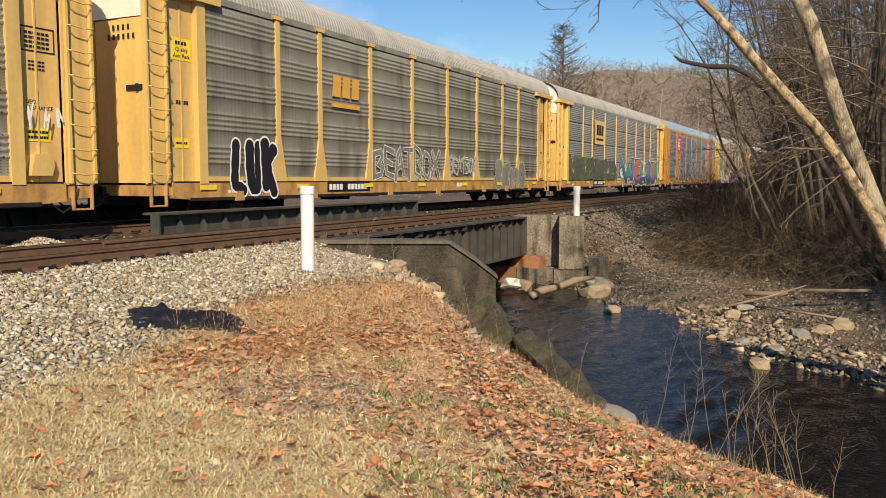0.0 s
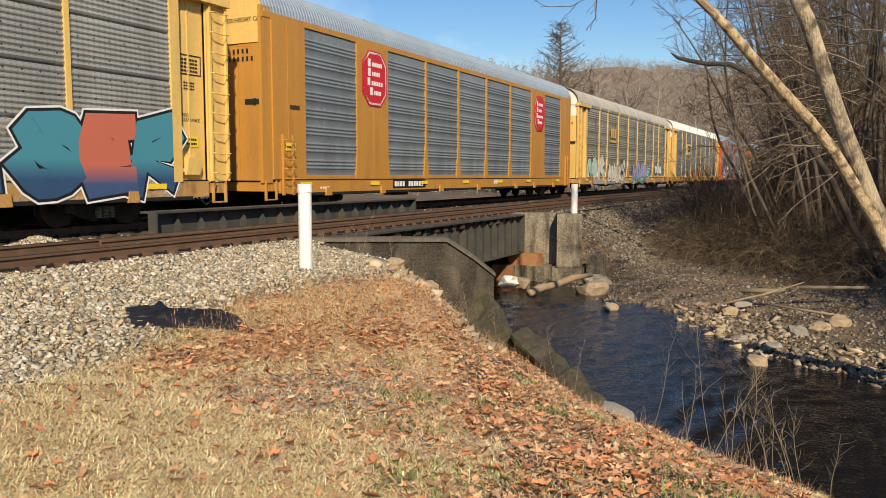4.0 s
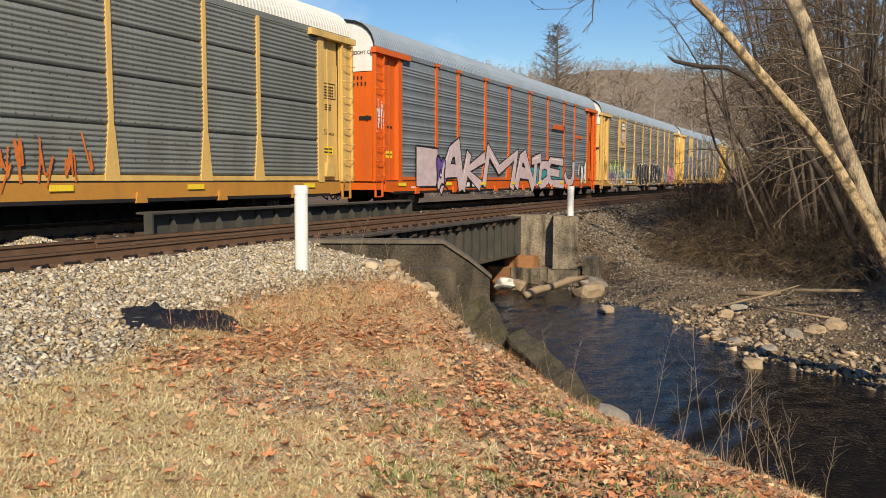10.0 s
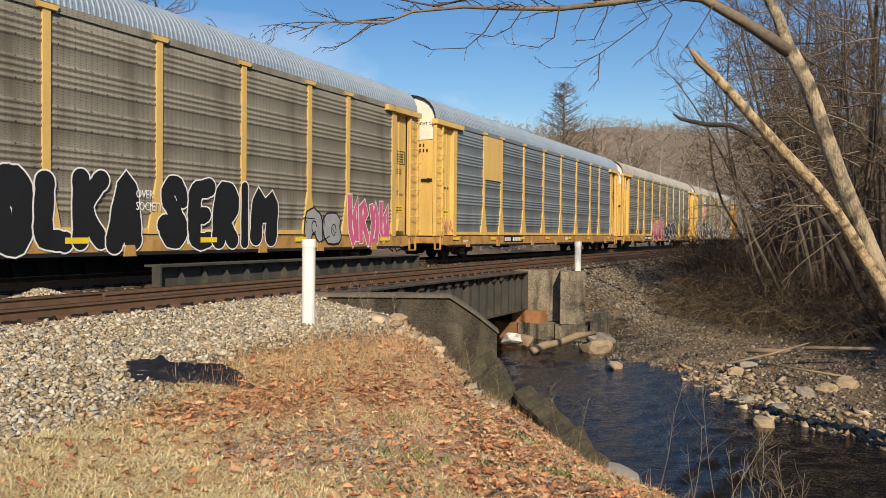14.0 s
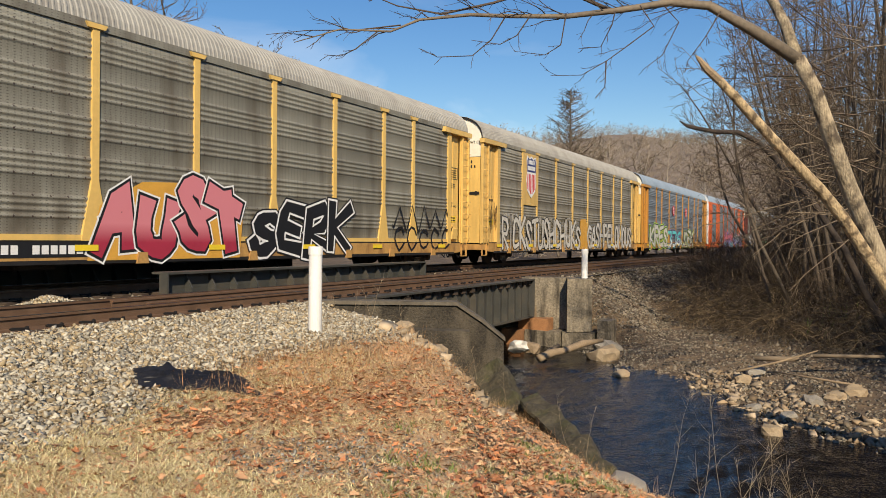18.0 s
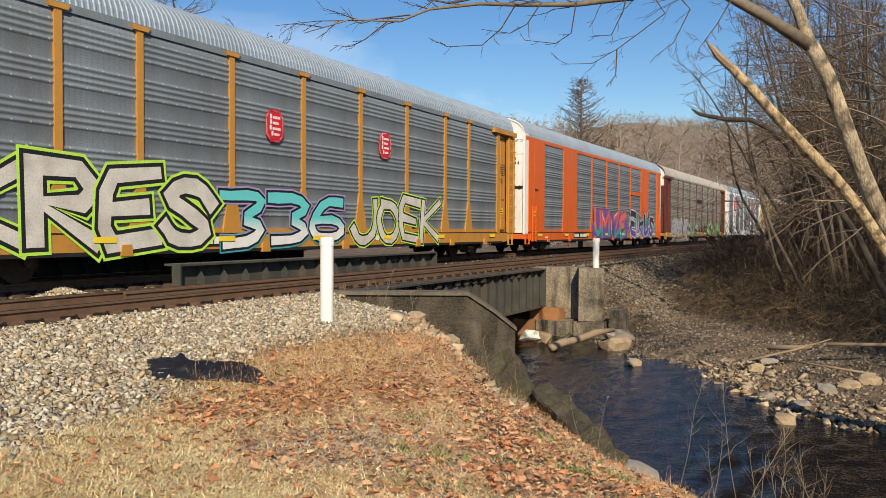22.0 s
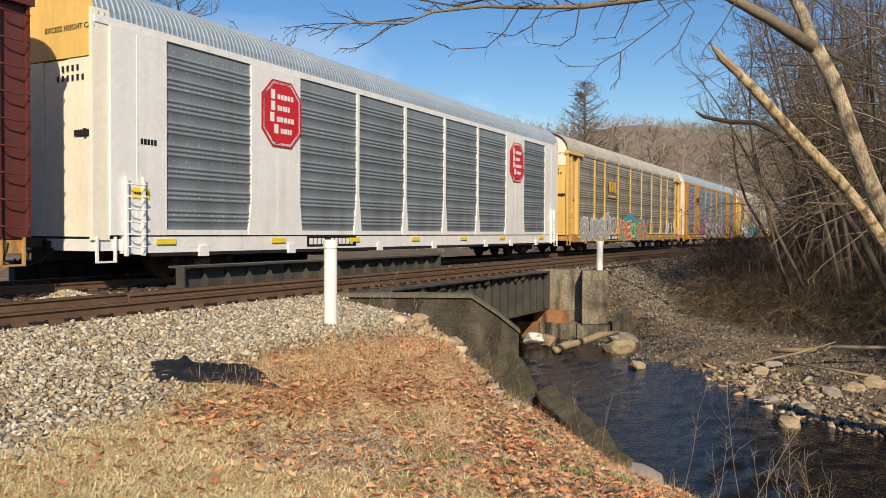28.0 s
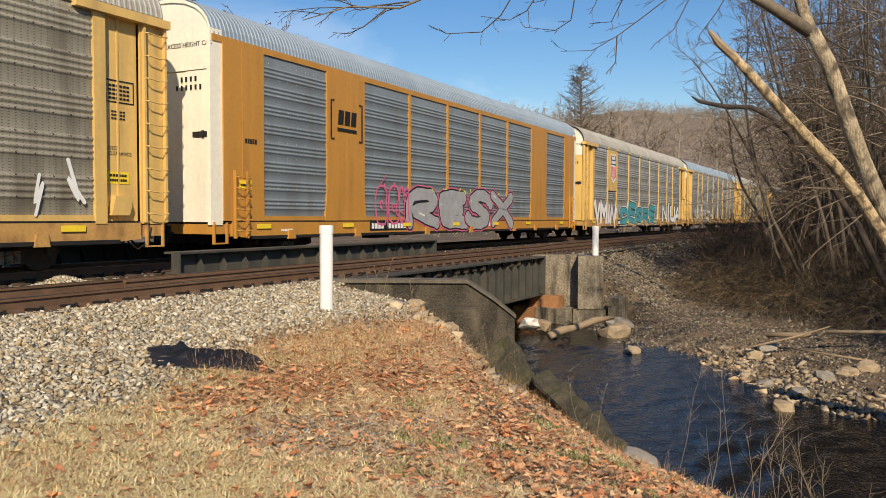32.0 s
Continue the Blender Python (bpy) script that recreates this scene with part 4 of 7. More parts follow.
def block_word(car, word, x0, x1, z0, z1, fill, line, glow=None, weight=0.36, edge=0.055, seed=1, step=0.0022, wild=1.0, shine=None, blunt=True):
    """A painted word in fat, bent, outlined letters of uneven height, each lapping over the one before."""
    rng = random.Random(seed)
    tag = part("graffiti", Geo().box(x0, x0 + 0.01, 0.06, 0.07, z0, z0 + 0.01), line, car, "spray-painted graffiti lettering")
    names = [dict([("3", "three"), ("6", "six"), ("*", "hook"), ("+", "bent"), ("~", "knot")]).get(ch, ch) for ch in word]
    wide = [0.55 if ch == "I" else 1.25 if ch in "MW" else 1.0 for ch in names]
    x = x0
    for i, nm in enumerate(names):
        w = (x1 - x0) * wide[i] / sum(wide)
        W = 0.8 * weight * min(w, (z1 - z0) * 0.7)
        h = (z1 - z0) * (1 - 0.16 * wild * rng.random())
        lean, tip = rng.uniform(-0.10, 0.14) * wild, rng.uniform(-0.08, 0.08) * wild
        base = rng.uniform(0, 0.07) * wild
        p1, p2, amp = rng.uniform(0, 6.3), rng.uniform(0, 6.3), 0.04 * wild
        fat = [rng.uniform(0.85, 1.2) for _ in range(2)]
        y = -0.027 - step * i
        layers = ([("halo", 3.4 * edge, glow, y)] if glow else []) + [("outline", 2 * edge, line, y - 0.0009), ("letter_fill", 0.0, fill, y - 0.0018)]
        strokes = []
        for stroke in STROKES[nm].split("|"):
            pts = [(int(q[0]) / 8, int(q[1]) / 8) for q in stroke.split()]
            soft = smoothed(pts, 2) if not blunt else smoothed(pts, 1) if nm in ("O", "S", "C", "G", "J", "U", "D", "three", "six") else pts
            bent = []
            for u, v in soft:
                uu, vv = u + amp * math.sin(3.2 * v + p1) + lean * (v - 0.5), v + amp * math.sin(3.0 * u + p2) + tip * (u - 0.5)
                bent.append((x + W * 0.45 + (w - W * 0.9) * uu, z0 + base + W / 2 + (h - W) * vv))
            m = len(bent)
            strokes.append((bent, [W * (fat[0] + (fat[1] - fat[0]) * k / (m - 1)) * (1 + 0.08 * wild * math.sin(2.2 * k + p2)) for k in range(m)]))
        for pn, more, m, yy in layers:
            g = Geo()
            for pts, ws in strokes:
                fat_stroke(g, pts, [q + more for q in ws], yy, blunt)
            part(pn, g, m, tag)
        if shine:
            pts, ws = strokes[0]
            k = rng.randrange(max(1, len(pts) - 2))
            p, q, r = pts[k], pts[k + 1], 0.2 * ws[k]
            g = Geo()
            fat_stroke(g, [(p[0] + (q[0] - p[0]) * f - r, p[1] + (q[1] - p[1]) * f + r) for f in (0.1, 0.5, 0.9)], [0.04, 0.06, 0.04], y - 0.0024)
            part("shine", g, shine, tag)
        x += w
    return tag


def scribble(car, x0, x1, z0, z1, n, line, seed, thick=0.04):
    """A thin spray-can tag of looping strokes."""
    rng = random.Random(seed)
    tag = part("graffiti", Geo().box(x0, x0 + 0.01, 0.06, 0.07, z0, z0 + 0.01), line, car, "thin spray-painted tag")
    w = (x1 - x0) / n
    for i in range(n):
        g = Geo()
        pts = [(x0 + (i + 0.15 + rng.random() * 0.8) * w, z0 + (q % 2 * 0.7 + rng.random() * 0.3) * (z1 - z0)) for q in range(rng.randint(4, 6))]
        pts = smoothed(pts, 2)
        fat_stroke(g, pts, [thick * rng.uniform(0.8, 1.1)] * len(pts), -0.0275 - 0.0009 * i)
        part("stroke", g, line, tag)
    return tag


def zigzag(car, x0, x1, z0, z1, n, line, seed, thick=0.08):
    """A spiky spray-can line running along the side."""
    rng = random.Random(seed)
    g = Geo()
    pts = []
    for i in range(2 * n + 1):
        x = x0 + (x1 - x0) * i / (2 * n)
        z = (z1 if i % 2 else z0) + rng.uniform(-0.15, 0.1) * (z1 - z0)
        if i % 2 == 0:
            pts += [(x - 0.06, z + 0.1), (x + 0.02, z), (x + 0.1, z + 0.12)]
        else:
            pts += [(x, z)]
    ribbon(g, pts, thick, -0.0275)
    tag = part("graffiti", g, line, car, "spiky black spray-painted line")
    for i in range(n):
        g = Geo()
        cx, r = x0 + (x1 - x0) * (i + 0.5) / n, (x1 - x0) / n * 0.38
        ribbon(g, [(cx + r * math.cos(a), z0 - 0.35 + 1.1 * r * math.sin(a) + rng.uniform(-0.05, 0.05)) for a in np.linspace(0.4, 6.0, 9)], thick, -0.0285)
        part("stroke", g, line, tag)
    return tag


def octagon(x, z, w, h, k=0.26):
    return [(x - w / 2 + k * w, z - h / 2), (x + w / 2 - k * w, z - h / 2), (x + w / 2, z - h / 2 + k * w), (x + w / 2, z + h / 2 - k * w),
            (x + w / 2 - k * w, z + h / 2), (x - w / 2 + k * w, z + h / 2), (x - w / 2, z + h / 2 - k * w), (x - w / 2, z - h / 2 + k * w)]


def red_octagon(car, x, z, w, h):
    """A railway emblem: red octagon, white rim and plain white bars for its words."""
    s = flat(car, "emblem", octagon(x, z, w, h), P_RED, -0.035, "red octagonal railway emblem with white rim")
    flat(s, "rim", octagon(x, z, w * 0.93, h * 0.95), P_WHITE, -0.043, d=0.004)
    flat(s, "field", octagon(x, z, w * 0.85, h * 0.88), P_RED, -0.048, d=0.004)
    for i, (a, b2) in enumerate(((-0.28, 0.30), (-0.28, 0.2), (-0.30, 0.32), (-0.2, 0.25))):
        zz = z + h * (0.26 - i * 0.17)
        bars(s, x + a * w, zz - 0.055 * h, 0.13 * w, 0.14 * h, 1, P_WHITE, -0.053)
        bars(s, x + a * w + 0.16 * w, zz - 0.045 * h, (b2 - a - 0.16) * w, 0.075 * h, 5, P_WHITE, -0.053)


def shield(car, x, z, w, h, faded=False):
    """A railway shield: navy head with bars for its words, red and white stripes below."""
    out = [(-0.5, 0.40), (-0.42, 0.5), (-0.2, 0.44), (0, 0.5), (0.2, 0.44), (0.42, 0.5), (0.5, 0.40), (0.44, 0.2), (0.5, -0.1), (0.42, -0.33), (0.15, -0.44), (0, -0.5), (-0.15, -0.44), (-0.42, -0.33), (-0.5, -0.1), (-0.44, 0.2)]
    s = part("shield", Geo().prism([(x + p * w, z + q * h) for p, q in out[::-1]], "y", -0.05, -0.042), P_WHITE if not faded else P_FADED, car, "faded brown railway shield emblem with dark head" if faded else "railway shield emblem with navy head and red stripes")
    part("shield_head", Geo().prism([(x + p * w * 0.93, z + q * h * 0.97 + 0.003) for p, q in [(-0.46, 0.12), (0.46, 0.12), (0.46, 0.38), (0.4, 0.47), (0.2, 0.42), (0, 0.47), (-0.2, 0.42), (-0.4, 0.47), (-0.46, 0.38)]], "y", -0.055, -0.05), P_NAVY if not faded else P_SOOT, s)
    for i in range(6):
        cx = x + (i - 2.5) * w * 0.145
        low = -0.42 + abs(i - 2.5) * 0.05
        part("stripe", Geo().box(cx - w * 0.04, cx + w * 0.04, -0.055, -0.05, z + low * h, z + 0.07 * h), P_RED if not faded else P_OFFW, s)
    bars(s, x - 0.32 * w, z + 0.30 * h, 0.64 * w, 0.10 * h, 5, P_WHITE, -0.057)
    bars(s, x - 0.38 * w, z + 0.16 * h, 0.76 * w, 0.10 * h, 7, P_WHITE, -0.057)


def small_marks(car, b=False):
    """Sill lettering plates, yellow reflectors and stencils, as bars."""
    for x in (1.6, 5.4, 8.9, 12.6, 16.3, 20.0, 24.6):
        flat(car, "reflector", [(x, 0.78), (x + 0.55, 0.78), (x + 0.55, 0.90), (x, 0.90)], P_YSIGN, -0.044, "yellow reflector strip", 0.006)
    if b == "plain":
        bars(car, 7.0, 0.70, 0.75, 0.19, 3, P_BLACK, -0.0135)
        bars(car, 7.95, 0.70, 1.2, 0.19, 6, P_BLACK, -0.0135)
        bars(car, 9.3, 0.74, 0.9, 0.09, 9, P_BLACK, -0.0135)
        flat(car, "warning_plate", [(0.98, 1.75), (1.42, 1.75), (1.42, 1.98), (0.98, 1.98)], P_YSIGN, 0.115, "yellow warning plate", 0.006)
        return
    pl = flat(car, "number_plate", [(6.9, 0.66), (9.3, 0.66), (9.3, 0.95), (6.9, 0.95)], P_BLACK, -0.016, "black plate with white car marks", 0.006)
    bars(pl, 7.0, 0.72, 0.75, 0.17, 4, P_WHITE, -0.0225)
    bars(pl, 8.0, 0.72, 1.15, 0.17, 6, P_WHITE, -0.0225)
    bars(car, 15.9, 0.74, 0.75, 0.15, 3, P_WHITE, -0.0135)
    bars(car, 2.6, 0.70, 0.5, 0.06, 4, P_WHITE, -0.0135)
    flat(car, "warning_plate", [(0.98, 1.75), (1.42, 1.75), (1.42, 1.98), (0.98, 1.98)], P_YSIGN, 0.115 if not b else -0.03, "yellow warning plate", 0.006)
    bars(car, 1.02, 1.84, 0.36, 0.05, 6, P_BLACK, 0.106 if not b else -0.038)


def rack_car(num, label, paint_, panel, roof, style="bands", post="cap", end=None, cap=None, sill=None, door=None, edges=EDGES):
    """An enclosed two- or three-deck car carrier; its near side lies at y = 0 and its front corner at x = 0."""
    car = thing("autorack_car", label, "rail car", "autorack cars of the train")
    end, cap, sill = end or M_BRIGHT, cap or M_CREAM, sill or M_SILL
    wide = style == "wide"
    ends = 0.62
    part("side_sill", lambda: Geo().prism([(0.75, 0.60), (1.3, 0.56), (BODY - 1.3, 0.56), (BODY - 0.75, 0.60), (BODY - 0.75, DECK), (0.75, DECK)], "y", -0.012, 0.10), sill, car, "dirty side sill", key="sill")
    part("sill_seam", lambda: Geo().box(0.8, BODY - 0.8, -0.018, 0.0, DECK - 0.03, DECK + 0.005), M_BLACK, car, "black gap over the sill", key="seam")
    part("sill_edge", lambda: Geo().box(1.3, BODY - 1.3, -0.018, 0.08, 0.52, 0.60), M_BLACK, car, "dark greasy lower sill edge", key="silledge")
    part("far_sill", lambda: Geo().box(0.75, BODY - 0.75, 3.1, 3.24, 0.56, DECK), sill, car, key="farsill")
    part("floor", lambda: Geo().box(0.2, BODY - 0.2, 0.1, 3.1, 0.86, 0.95).box(0.0, BODY, 1.35, 1.85, 0.45, 0.86), M_BLACK, car, key="floor")
    part("far_side", lambda: Geo().box(0.3, BODY - 0.3, 3.08, 3.16, DECK, EAVE), panel, car, key="farside")
    part("roof", roof_geo, roof, car, "ribbed arched metal roof", key="roof")
    part("top_rail", lambda: Geo().box(0.1, BODY - 0.1, 0.0, 0.09, EAVE - 0.14, EAVE + 0.02), paint_ if wide else panel, car, key="toprail")
    part("kick_rail", lambda: Geo().box(edges[0], edges[-1], 0.0, 0.06, DECK + 0.002, DECK + 0.12), paint_, car, key=("kick", edges[0]))
    # side panels and posts
    solid = [(1, 2), (7, 8)] if wide else []
    for i in range(9):
        a, b2 = edges[i], edges[i + 1]
        if (i, i + 1) in solid:
            w = b2 - a
            part("logo_panel", lambda: Geo().prism([(-0.1, DECK), (w + 0.1, DECK), (w, DECK + 0.8), (w, EAVE - 0.14), (0, EAVE - 0.14), (0, DECK + 0.8)], "y", -0.02, 0.1).box(0.98, 1.0, -0.025, -0.02, DECK + 0.1, EAVE - 0.2),
                 paint_, car, key=("logopanel", round(w, 2)), at=(a, 0, 0))
        else:
            part("rack_panel", ridged(b2 - a, style), panel, car, key=("panel", round(b2 - a, 2), style), at=(a, -0.022, 0), smooth=True)
    for i in range(1, 9):
        if wide and i in (1, 2, 7, 8):
            continue
        part("side_post", post_geo(post), paint_, car, key=("post", post), at=(edges[i], 0, 0))
        if num == 4:
            part("post_foot", lambda: Geo().prism([(-0.34, DECK + 0.002), (0.34, DECK + 0.002), (0.14, DECK + 0.78), (-0.14, DECK + 0.78)], "y", -0.0245, -0.018), M_FOOT, car, "rusty post foot", key="foot", at=(edges[i], 0, 0))
    # end bays
    for e, x0, sgn in (("front", 0.0, 1), ("rear", BODY, -1)):
        X = lambda v: x0 + sgn * v
        lo = lambda p, q: (min(X(p), X(q)), max(X(p), X(q)))
        if wide:
            wide_end = (edges[0] if sgn > 0 else BODY - edges[-1]) + 0.02
            part("end_panel", Geo().box(*lo(0.45, wide_end), -0.02, 0.1, DECK, EAVE - 0.12).box(*lo(1.10, 1.13), -0.03, -0.02, DECK + 0.1, EAVE - 0.2), paint_, car, "smooth painted end panel")
            part("corner_post", Geo().box(*lo(0.05, 0.45), 0.02, 0.12, DECK - 0.1, EAVE + 0.15), end, car)
            ladder(car, min(X(0.75), X(1.25)), paint_, 0.55, 2.2, 0.5, -0.09, 6)
        else:
            part("end_post", Geo().box(*lo(1.62, 1.9), -0.03, 0.12, DECK - 0.05, EAVE - 0.12), paint_, car)
            part("bay_panel", Geo().box(*lo(0.72, 1.62), 0.12, 0.16, DECK - 0.05, EAVE - 0.12).box(*lo(1.2, 1.24), 0.10, 0.12, DECK, EAVE - 0.2), paint_, car, "recessed ladder bay panel")
            if e == "rear":
                text(car, "DECK\nCLEARANCE", BODY - 1.46, 2.45, 0.11, P_BLACK, 0.117, width=0.58)
            part("corner_panel", Geo().box(*lo(0.05, 0.70), 0.03, 0.08, 0.92, EAVE - 0.22), paint_, car)
            part("header_beam", Geo().box(*lo(-0.02, 2.35), -0.12, 0.10, EAVE - 0.22, EAVE - 0.04), paint_, car, "header beam over the ladder bay")
            ladder(car, min(X(0.04), X(0.66)), paint_, 0.95, EAVE - 0.25, 0.62, -0.03, 9)
        part("stirrup", Geo().box(*lo(0.12, 0.155), -0.02, 0.05, 0.45, 0.95).box(*lo(0.56, 0.595), -0.02, 0.05, 0.45, 0.95).box(*lo(0.12, 0.595), -0.02, 0.05, 0.42, 0.455), sill, car)
        part("end_sill", Geo().box(*lo(0.1, 0.75), 0.05, 3.15, 0.66, 0.90), sill, car)
        # end doors with the arched cap above
        for k in range(4):
            y0 = 0.12 + k * 0.745
            part("end_door", Geo().box(*lo(0.12 + 0.02 * (k % 2), 0.22), y0, y0 + 0.72, 0.95, 4.55), end if not door else door, car)
        part("end_cap", Geo().prism([(0.12, 4.57), (3.08, 4.57), (3.12, 5.4)] + [(y, z - 0.03) for y, z in ARCH[::-1] if 0.04 < y < 3.16] + [(0.08, 5.4)], "x", *sorted((X(0.10), X(0.22)))), cap, car, "pale arched end cap")
        part("cap_rim", Geo().prism([(y, z - 0.02) for y, z in ARCH] + [(3.2 - y, z - 0.10) for y, z in ARCH[1:-1]], "x", *sorted((X(0.06), X(0.14)))), M_BLACK if not wide else cap, car)
        part("door_latch", Geo().box(*sorted((X(0.085), X(0.12))), 0.16, 0.62, 2.98, 3.10).box(*sorted((X(0.06), X(0.10))), 0.26, 0.32, 2.96, 3.12), M_BLACK, car)
        part("coupler", Geo().box(*lo(-0.62, 0.3), 1.5, 1.7, 0.72, 0.92).box(*lo(-0.66, -0.42), 1.42, 1.78, 0.68, 0.96), M_TRUCK, car)
        part("air_hose", Geo().tube([(X(0.1), 1.3, 0.7), (X(-0.2), 1.25, 0.45), (X(-0.5), 1.3, 0.35), (X(-0.6), 1.35, 0.5)], [0.025] * 4, 5), M_BLACK, car)
    for x in (3.45, BODY - 3.45):
        truck(car, x)
    part("brake_rigging", lambda: Geo().box(8, 8.9, 0.5, 1.0, 0.40, 0.8).tube([(9.6, 0.7, 0.62), (11, 0.7, 0.62)], [0.16, 0.16], 10).tube([(11, 0.4, 0.62), (20, 0.4, 0.60)], [0.03, 0.03], 5), M_TRUCK, car, key="brake")
    small_marks(car, "plain" if num == 5 else wide)
    if num == 1:
        flat(car, "quality_sign", [(0.95, 3.75), (1.55, 3.75), (1.55, 4.25), (0.95, 4.25)], P_YSIGN, 0.115, "yellow sign with black lines", 0.006)
        bars(car, 1.06, 4.10, 0.36, 0.08, 4, P_BLACK, 0.106)
        text(car, "Quality", 1.06, 3.955, 0.13, P_BLACK, 0.105, width=0.38)
        text(car, "Auto Rack", 0.99, 3.81, 0.13, P_BLACK, 0.105, width=0.52)
        bars(car, 1.05, 2.75, 0.4, 0.09, 5, P_BLACK, 0.116)
    elif not wide:
        bars(car, 1.05, 2.75, 0.4, 0.09, 5, P_BLACK, 0.116)
    else:
        bars(car, 1.2, 2.9, 0.45, 0.12, 5, P_BLACK, -0.024)
    if not wide:
        xr = BODY - 1.52
        part("stencil_frame", Geo().box(xr, xr + 0.72, 0.108, 0.1145, 3.42, 3.445).box(xr, xr + 0.72, 0.108, 0.1145, 3.86, 3.885).box(xr, xr + 0.022, 0.108, 0.1145, 3.445, 3.86).box(xr + 0.698, xr + 0.72, 0.108, 0.1145, 3.445, 3.86), P_BLACK, car)
        for k in range(4):
            bars(car, xr + 0.08, 3.49 + 0.085 * k, 0.54, 0.045, 6, P_BLACK, 0.112)
        for k in range(3):
            bars(car, xr + 0.14, 3.08 + 0.07 * k, 0.36, 0.035, 5, P_BLACK, 0.112)
        flat(car, "warning_plate", [(xr + 0.02, 1.75), (xr + 0.58, 1.75), (xr + 0.58, 2.0), (xr + 0.02, 2.0)], P_YSIGN, 0.115, "yellow warning plate", 0.006)
        bars(car, xr + 0.08, 1.90, 0.44, 0.05, 6, P_BLACK, 0.106)
        bars(car, xr + 0.08, 1.80, 0.44, 0.05, 8, P_BLACK, 0.106)
        part("brake_chain", Geo().tube([(BODY - 1.0, 0.02, 0.9), (BODY - 1.05, 0.04, 0.55), (BODY - 0.8, 0.04, 0.38), (BODY - 0.5, 0.05, 0.55), (BODY - 0.42, 0.05, 0.85)], [0.022] * 5, 5), M_BLACK, car)
        part("brake_box", Geo().prism([(BODY - 1.5, 1.10), (BODY - 1.05, 1.10), (BODY - 0.98, 1.3), (BODY - 1.05, 1.52), (BODY - 1.4, 1.5)], "y", -0.02, 0.12), paint_, car, "hand brake gear box")
    for x in (3.0, 6.2, 10.6, 14.2, 18.6, 21.2, 24.2):
        part("jacking_pad", lambda: Geo().prism([(-0.16, 0.50), (0.16, 0.50), (0.12, 0.74), (-0.12, 0.74)], "y", -0.06, 0.0), sill, car, key="pad", at=(x, 0, 0))
    # end face marks
    eg = text(car, "EXCESS HEIGHT CAR", 0.09, 5.12, 0.16, P_BLACK, 1.5, "end")
    g = Geo()
    for i in range(4):
        g.box(0.105, 0.112, 0.5 + i * 0.15, 0.56 + i * 0.15, 4.30, 4.42)
    for i in range(6):
        g.box(0.105, 0.112, 0.35 + i * 0.15, 0.41 + i * 0.15, 4.10, 4.22)
    part("lettering", g, P_BLACK, car)
    return car


def wedge_logo(car, x, z, w, mat_=P_GOLD, plate=None):
    """A three-letter railway logo as plain angular shapes with a line under it."""
    if plate:
        flat(car, "logo_plate", [(x - 0.15 * w, z - 0.35 * w), (x + 1.15 * w, z - 0.35 * w), (x + 1.15 * w, z + 0.55 * w), (x - 0.15 * w, z + 0.55 * w)], plate, -0.03)
    s = part("logo", Geo().box(x, x + w, -0.05, -0.044, z - 0.2 * w, z - 0.12 * w), mat_, car, "plain angular railway logo")
    k = w / 3
    for i in range(3):
        c = x + i * k + 0.03 * w
        part("logo_shape", Geo().prism([(c, z), (c + 0.80 * k, z), (c + 0.90 * k, z + 0.40 * w), (c + 0.10 * k, z + 0.40 * w)], "y", -0.05, -0.044).box(c + 0.1 * k, c + 0.7 * k, -0.053, -0.05, z + 0.17 * w, z + 0.2 * w), mat_, s)
    return s
# cars in order; each one's livery and graffiti
cars = []


def liv(fn):
    cars.append(fn)


c = rack_car(0, "weathered yellow autorack car with grey panels and white tags", M_YEL, M_GREY, M_ROOF)
scribble(c, 25.7, 26.6, 1.9, 2.5, 3, P_WHITE, 70)
liv(c)
c = rack_car(1, "weathered yellow autorack car with dirty grey panels and white graffiti", M_YEL, M_GREY, M_ROOF)
wedge_logo(c, 7.12, 3.48, 1.55)
block_word(c, "LUK", 2.7, 4.5, 0.58, 2.0, P_BLACK, P_WHITE, None, 0.62, 0.05, 71, blunt=False)
block_word(c, "BEATBOX", 9.5, 14.3, 1.0, 2.15, M_GREY, P_WHITE, None, 0.26, 0.026, 20, wild=1.6)
block_word(c, "BEATBOX", 15.2, 17.7, 1.2, 1.9, M_GREY, P_WHITE, None, 0.16, 0.022, 21, wild=1.6)
block_word(c, "SEMO", 19.8, 23.6, 0.6, 1.9, M_BROWN, P_MINT, None, 0.52, 0.03, 72, wild=1.5, blunt=False)
scribble(c, 1.65, 1.9, 0.9, 1.6, 2, P_BLACK, 5, 0.03)
liv(c)
c = rack_car(2, "yellow autorack car with light grey boards and blue graffiti", M_BRIGHT, M_GREY2, M_ROOF, "boards", "slim")
wedge_logo(c, 7.25, 3.75, 1.6, P_BLACK, M_BRIGHT)
flat(c, "paint_patch", [(1.95, 1.0), (12.6, 1.0), (12.0, 1.9), (8.2, 2.25), (3.0, 2.4), (1.95, 1.9)], P_DKGREEN, -0.0252, "dark green spray paint behind letters", 0.001)
block_word(c, "*+~*+~", 2.0, 12.2, 0.95, 2.35, P_SOOT, P_BLACK, None, 0.40, 0.04, 30)
scribble(c, 2.2, 11.8, 1.0, 2.2, 9, P_WHITE, 67, 0.025)
graffiti(c, 13.2, 14.6, 1.0, 2.0, 1, P_WHITE, P_BLACK, 82, 0.05)
flat(c, "paint_patch", [(11.6, 0.6), (25.6, 0.6), (25.7, 1.9), (24.4, 2.35), (21.4, 2.2), (19.4, 2.4), (16.2, 2.5), (14.2, 2.35), (12.6, 1.7)], P_HAZE, -0.0256, "white spray paint behind letters", 0.001)
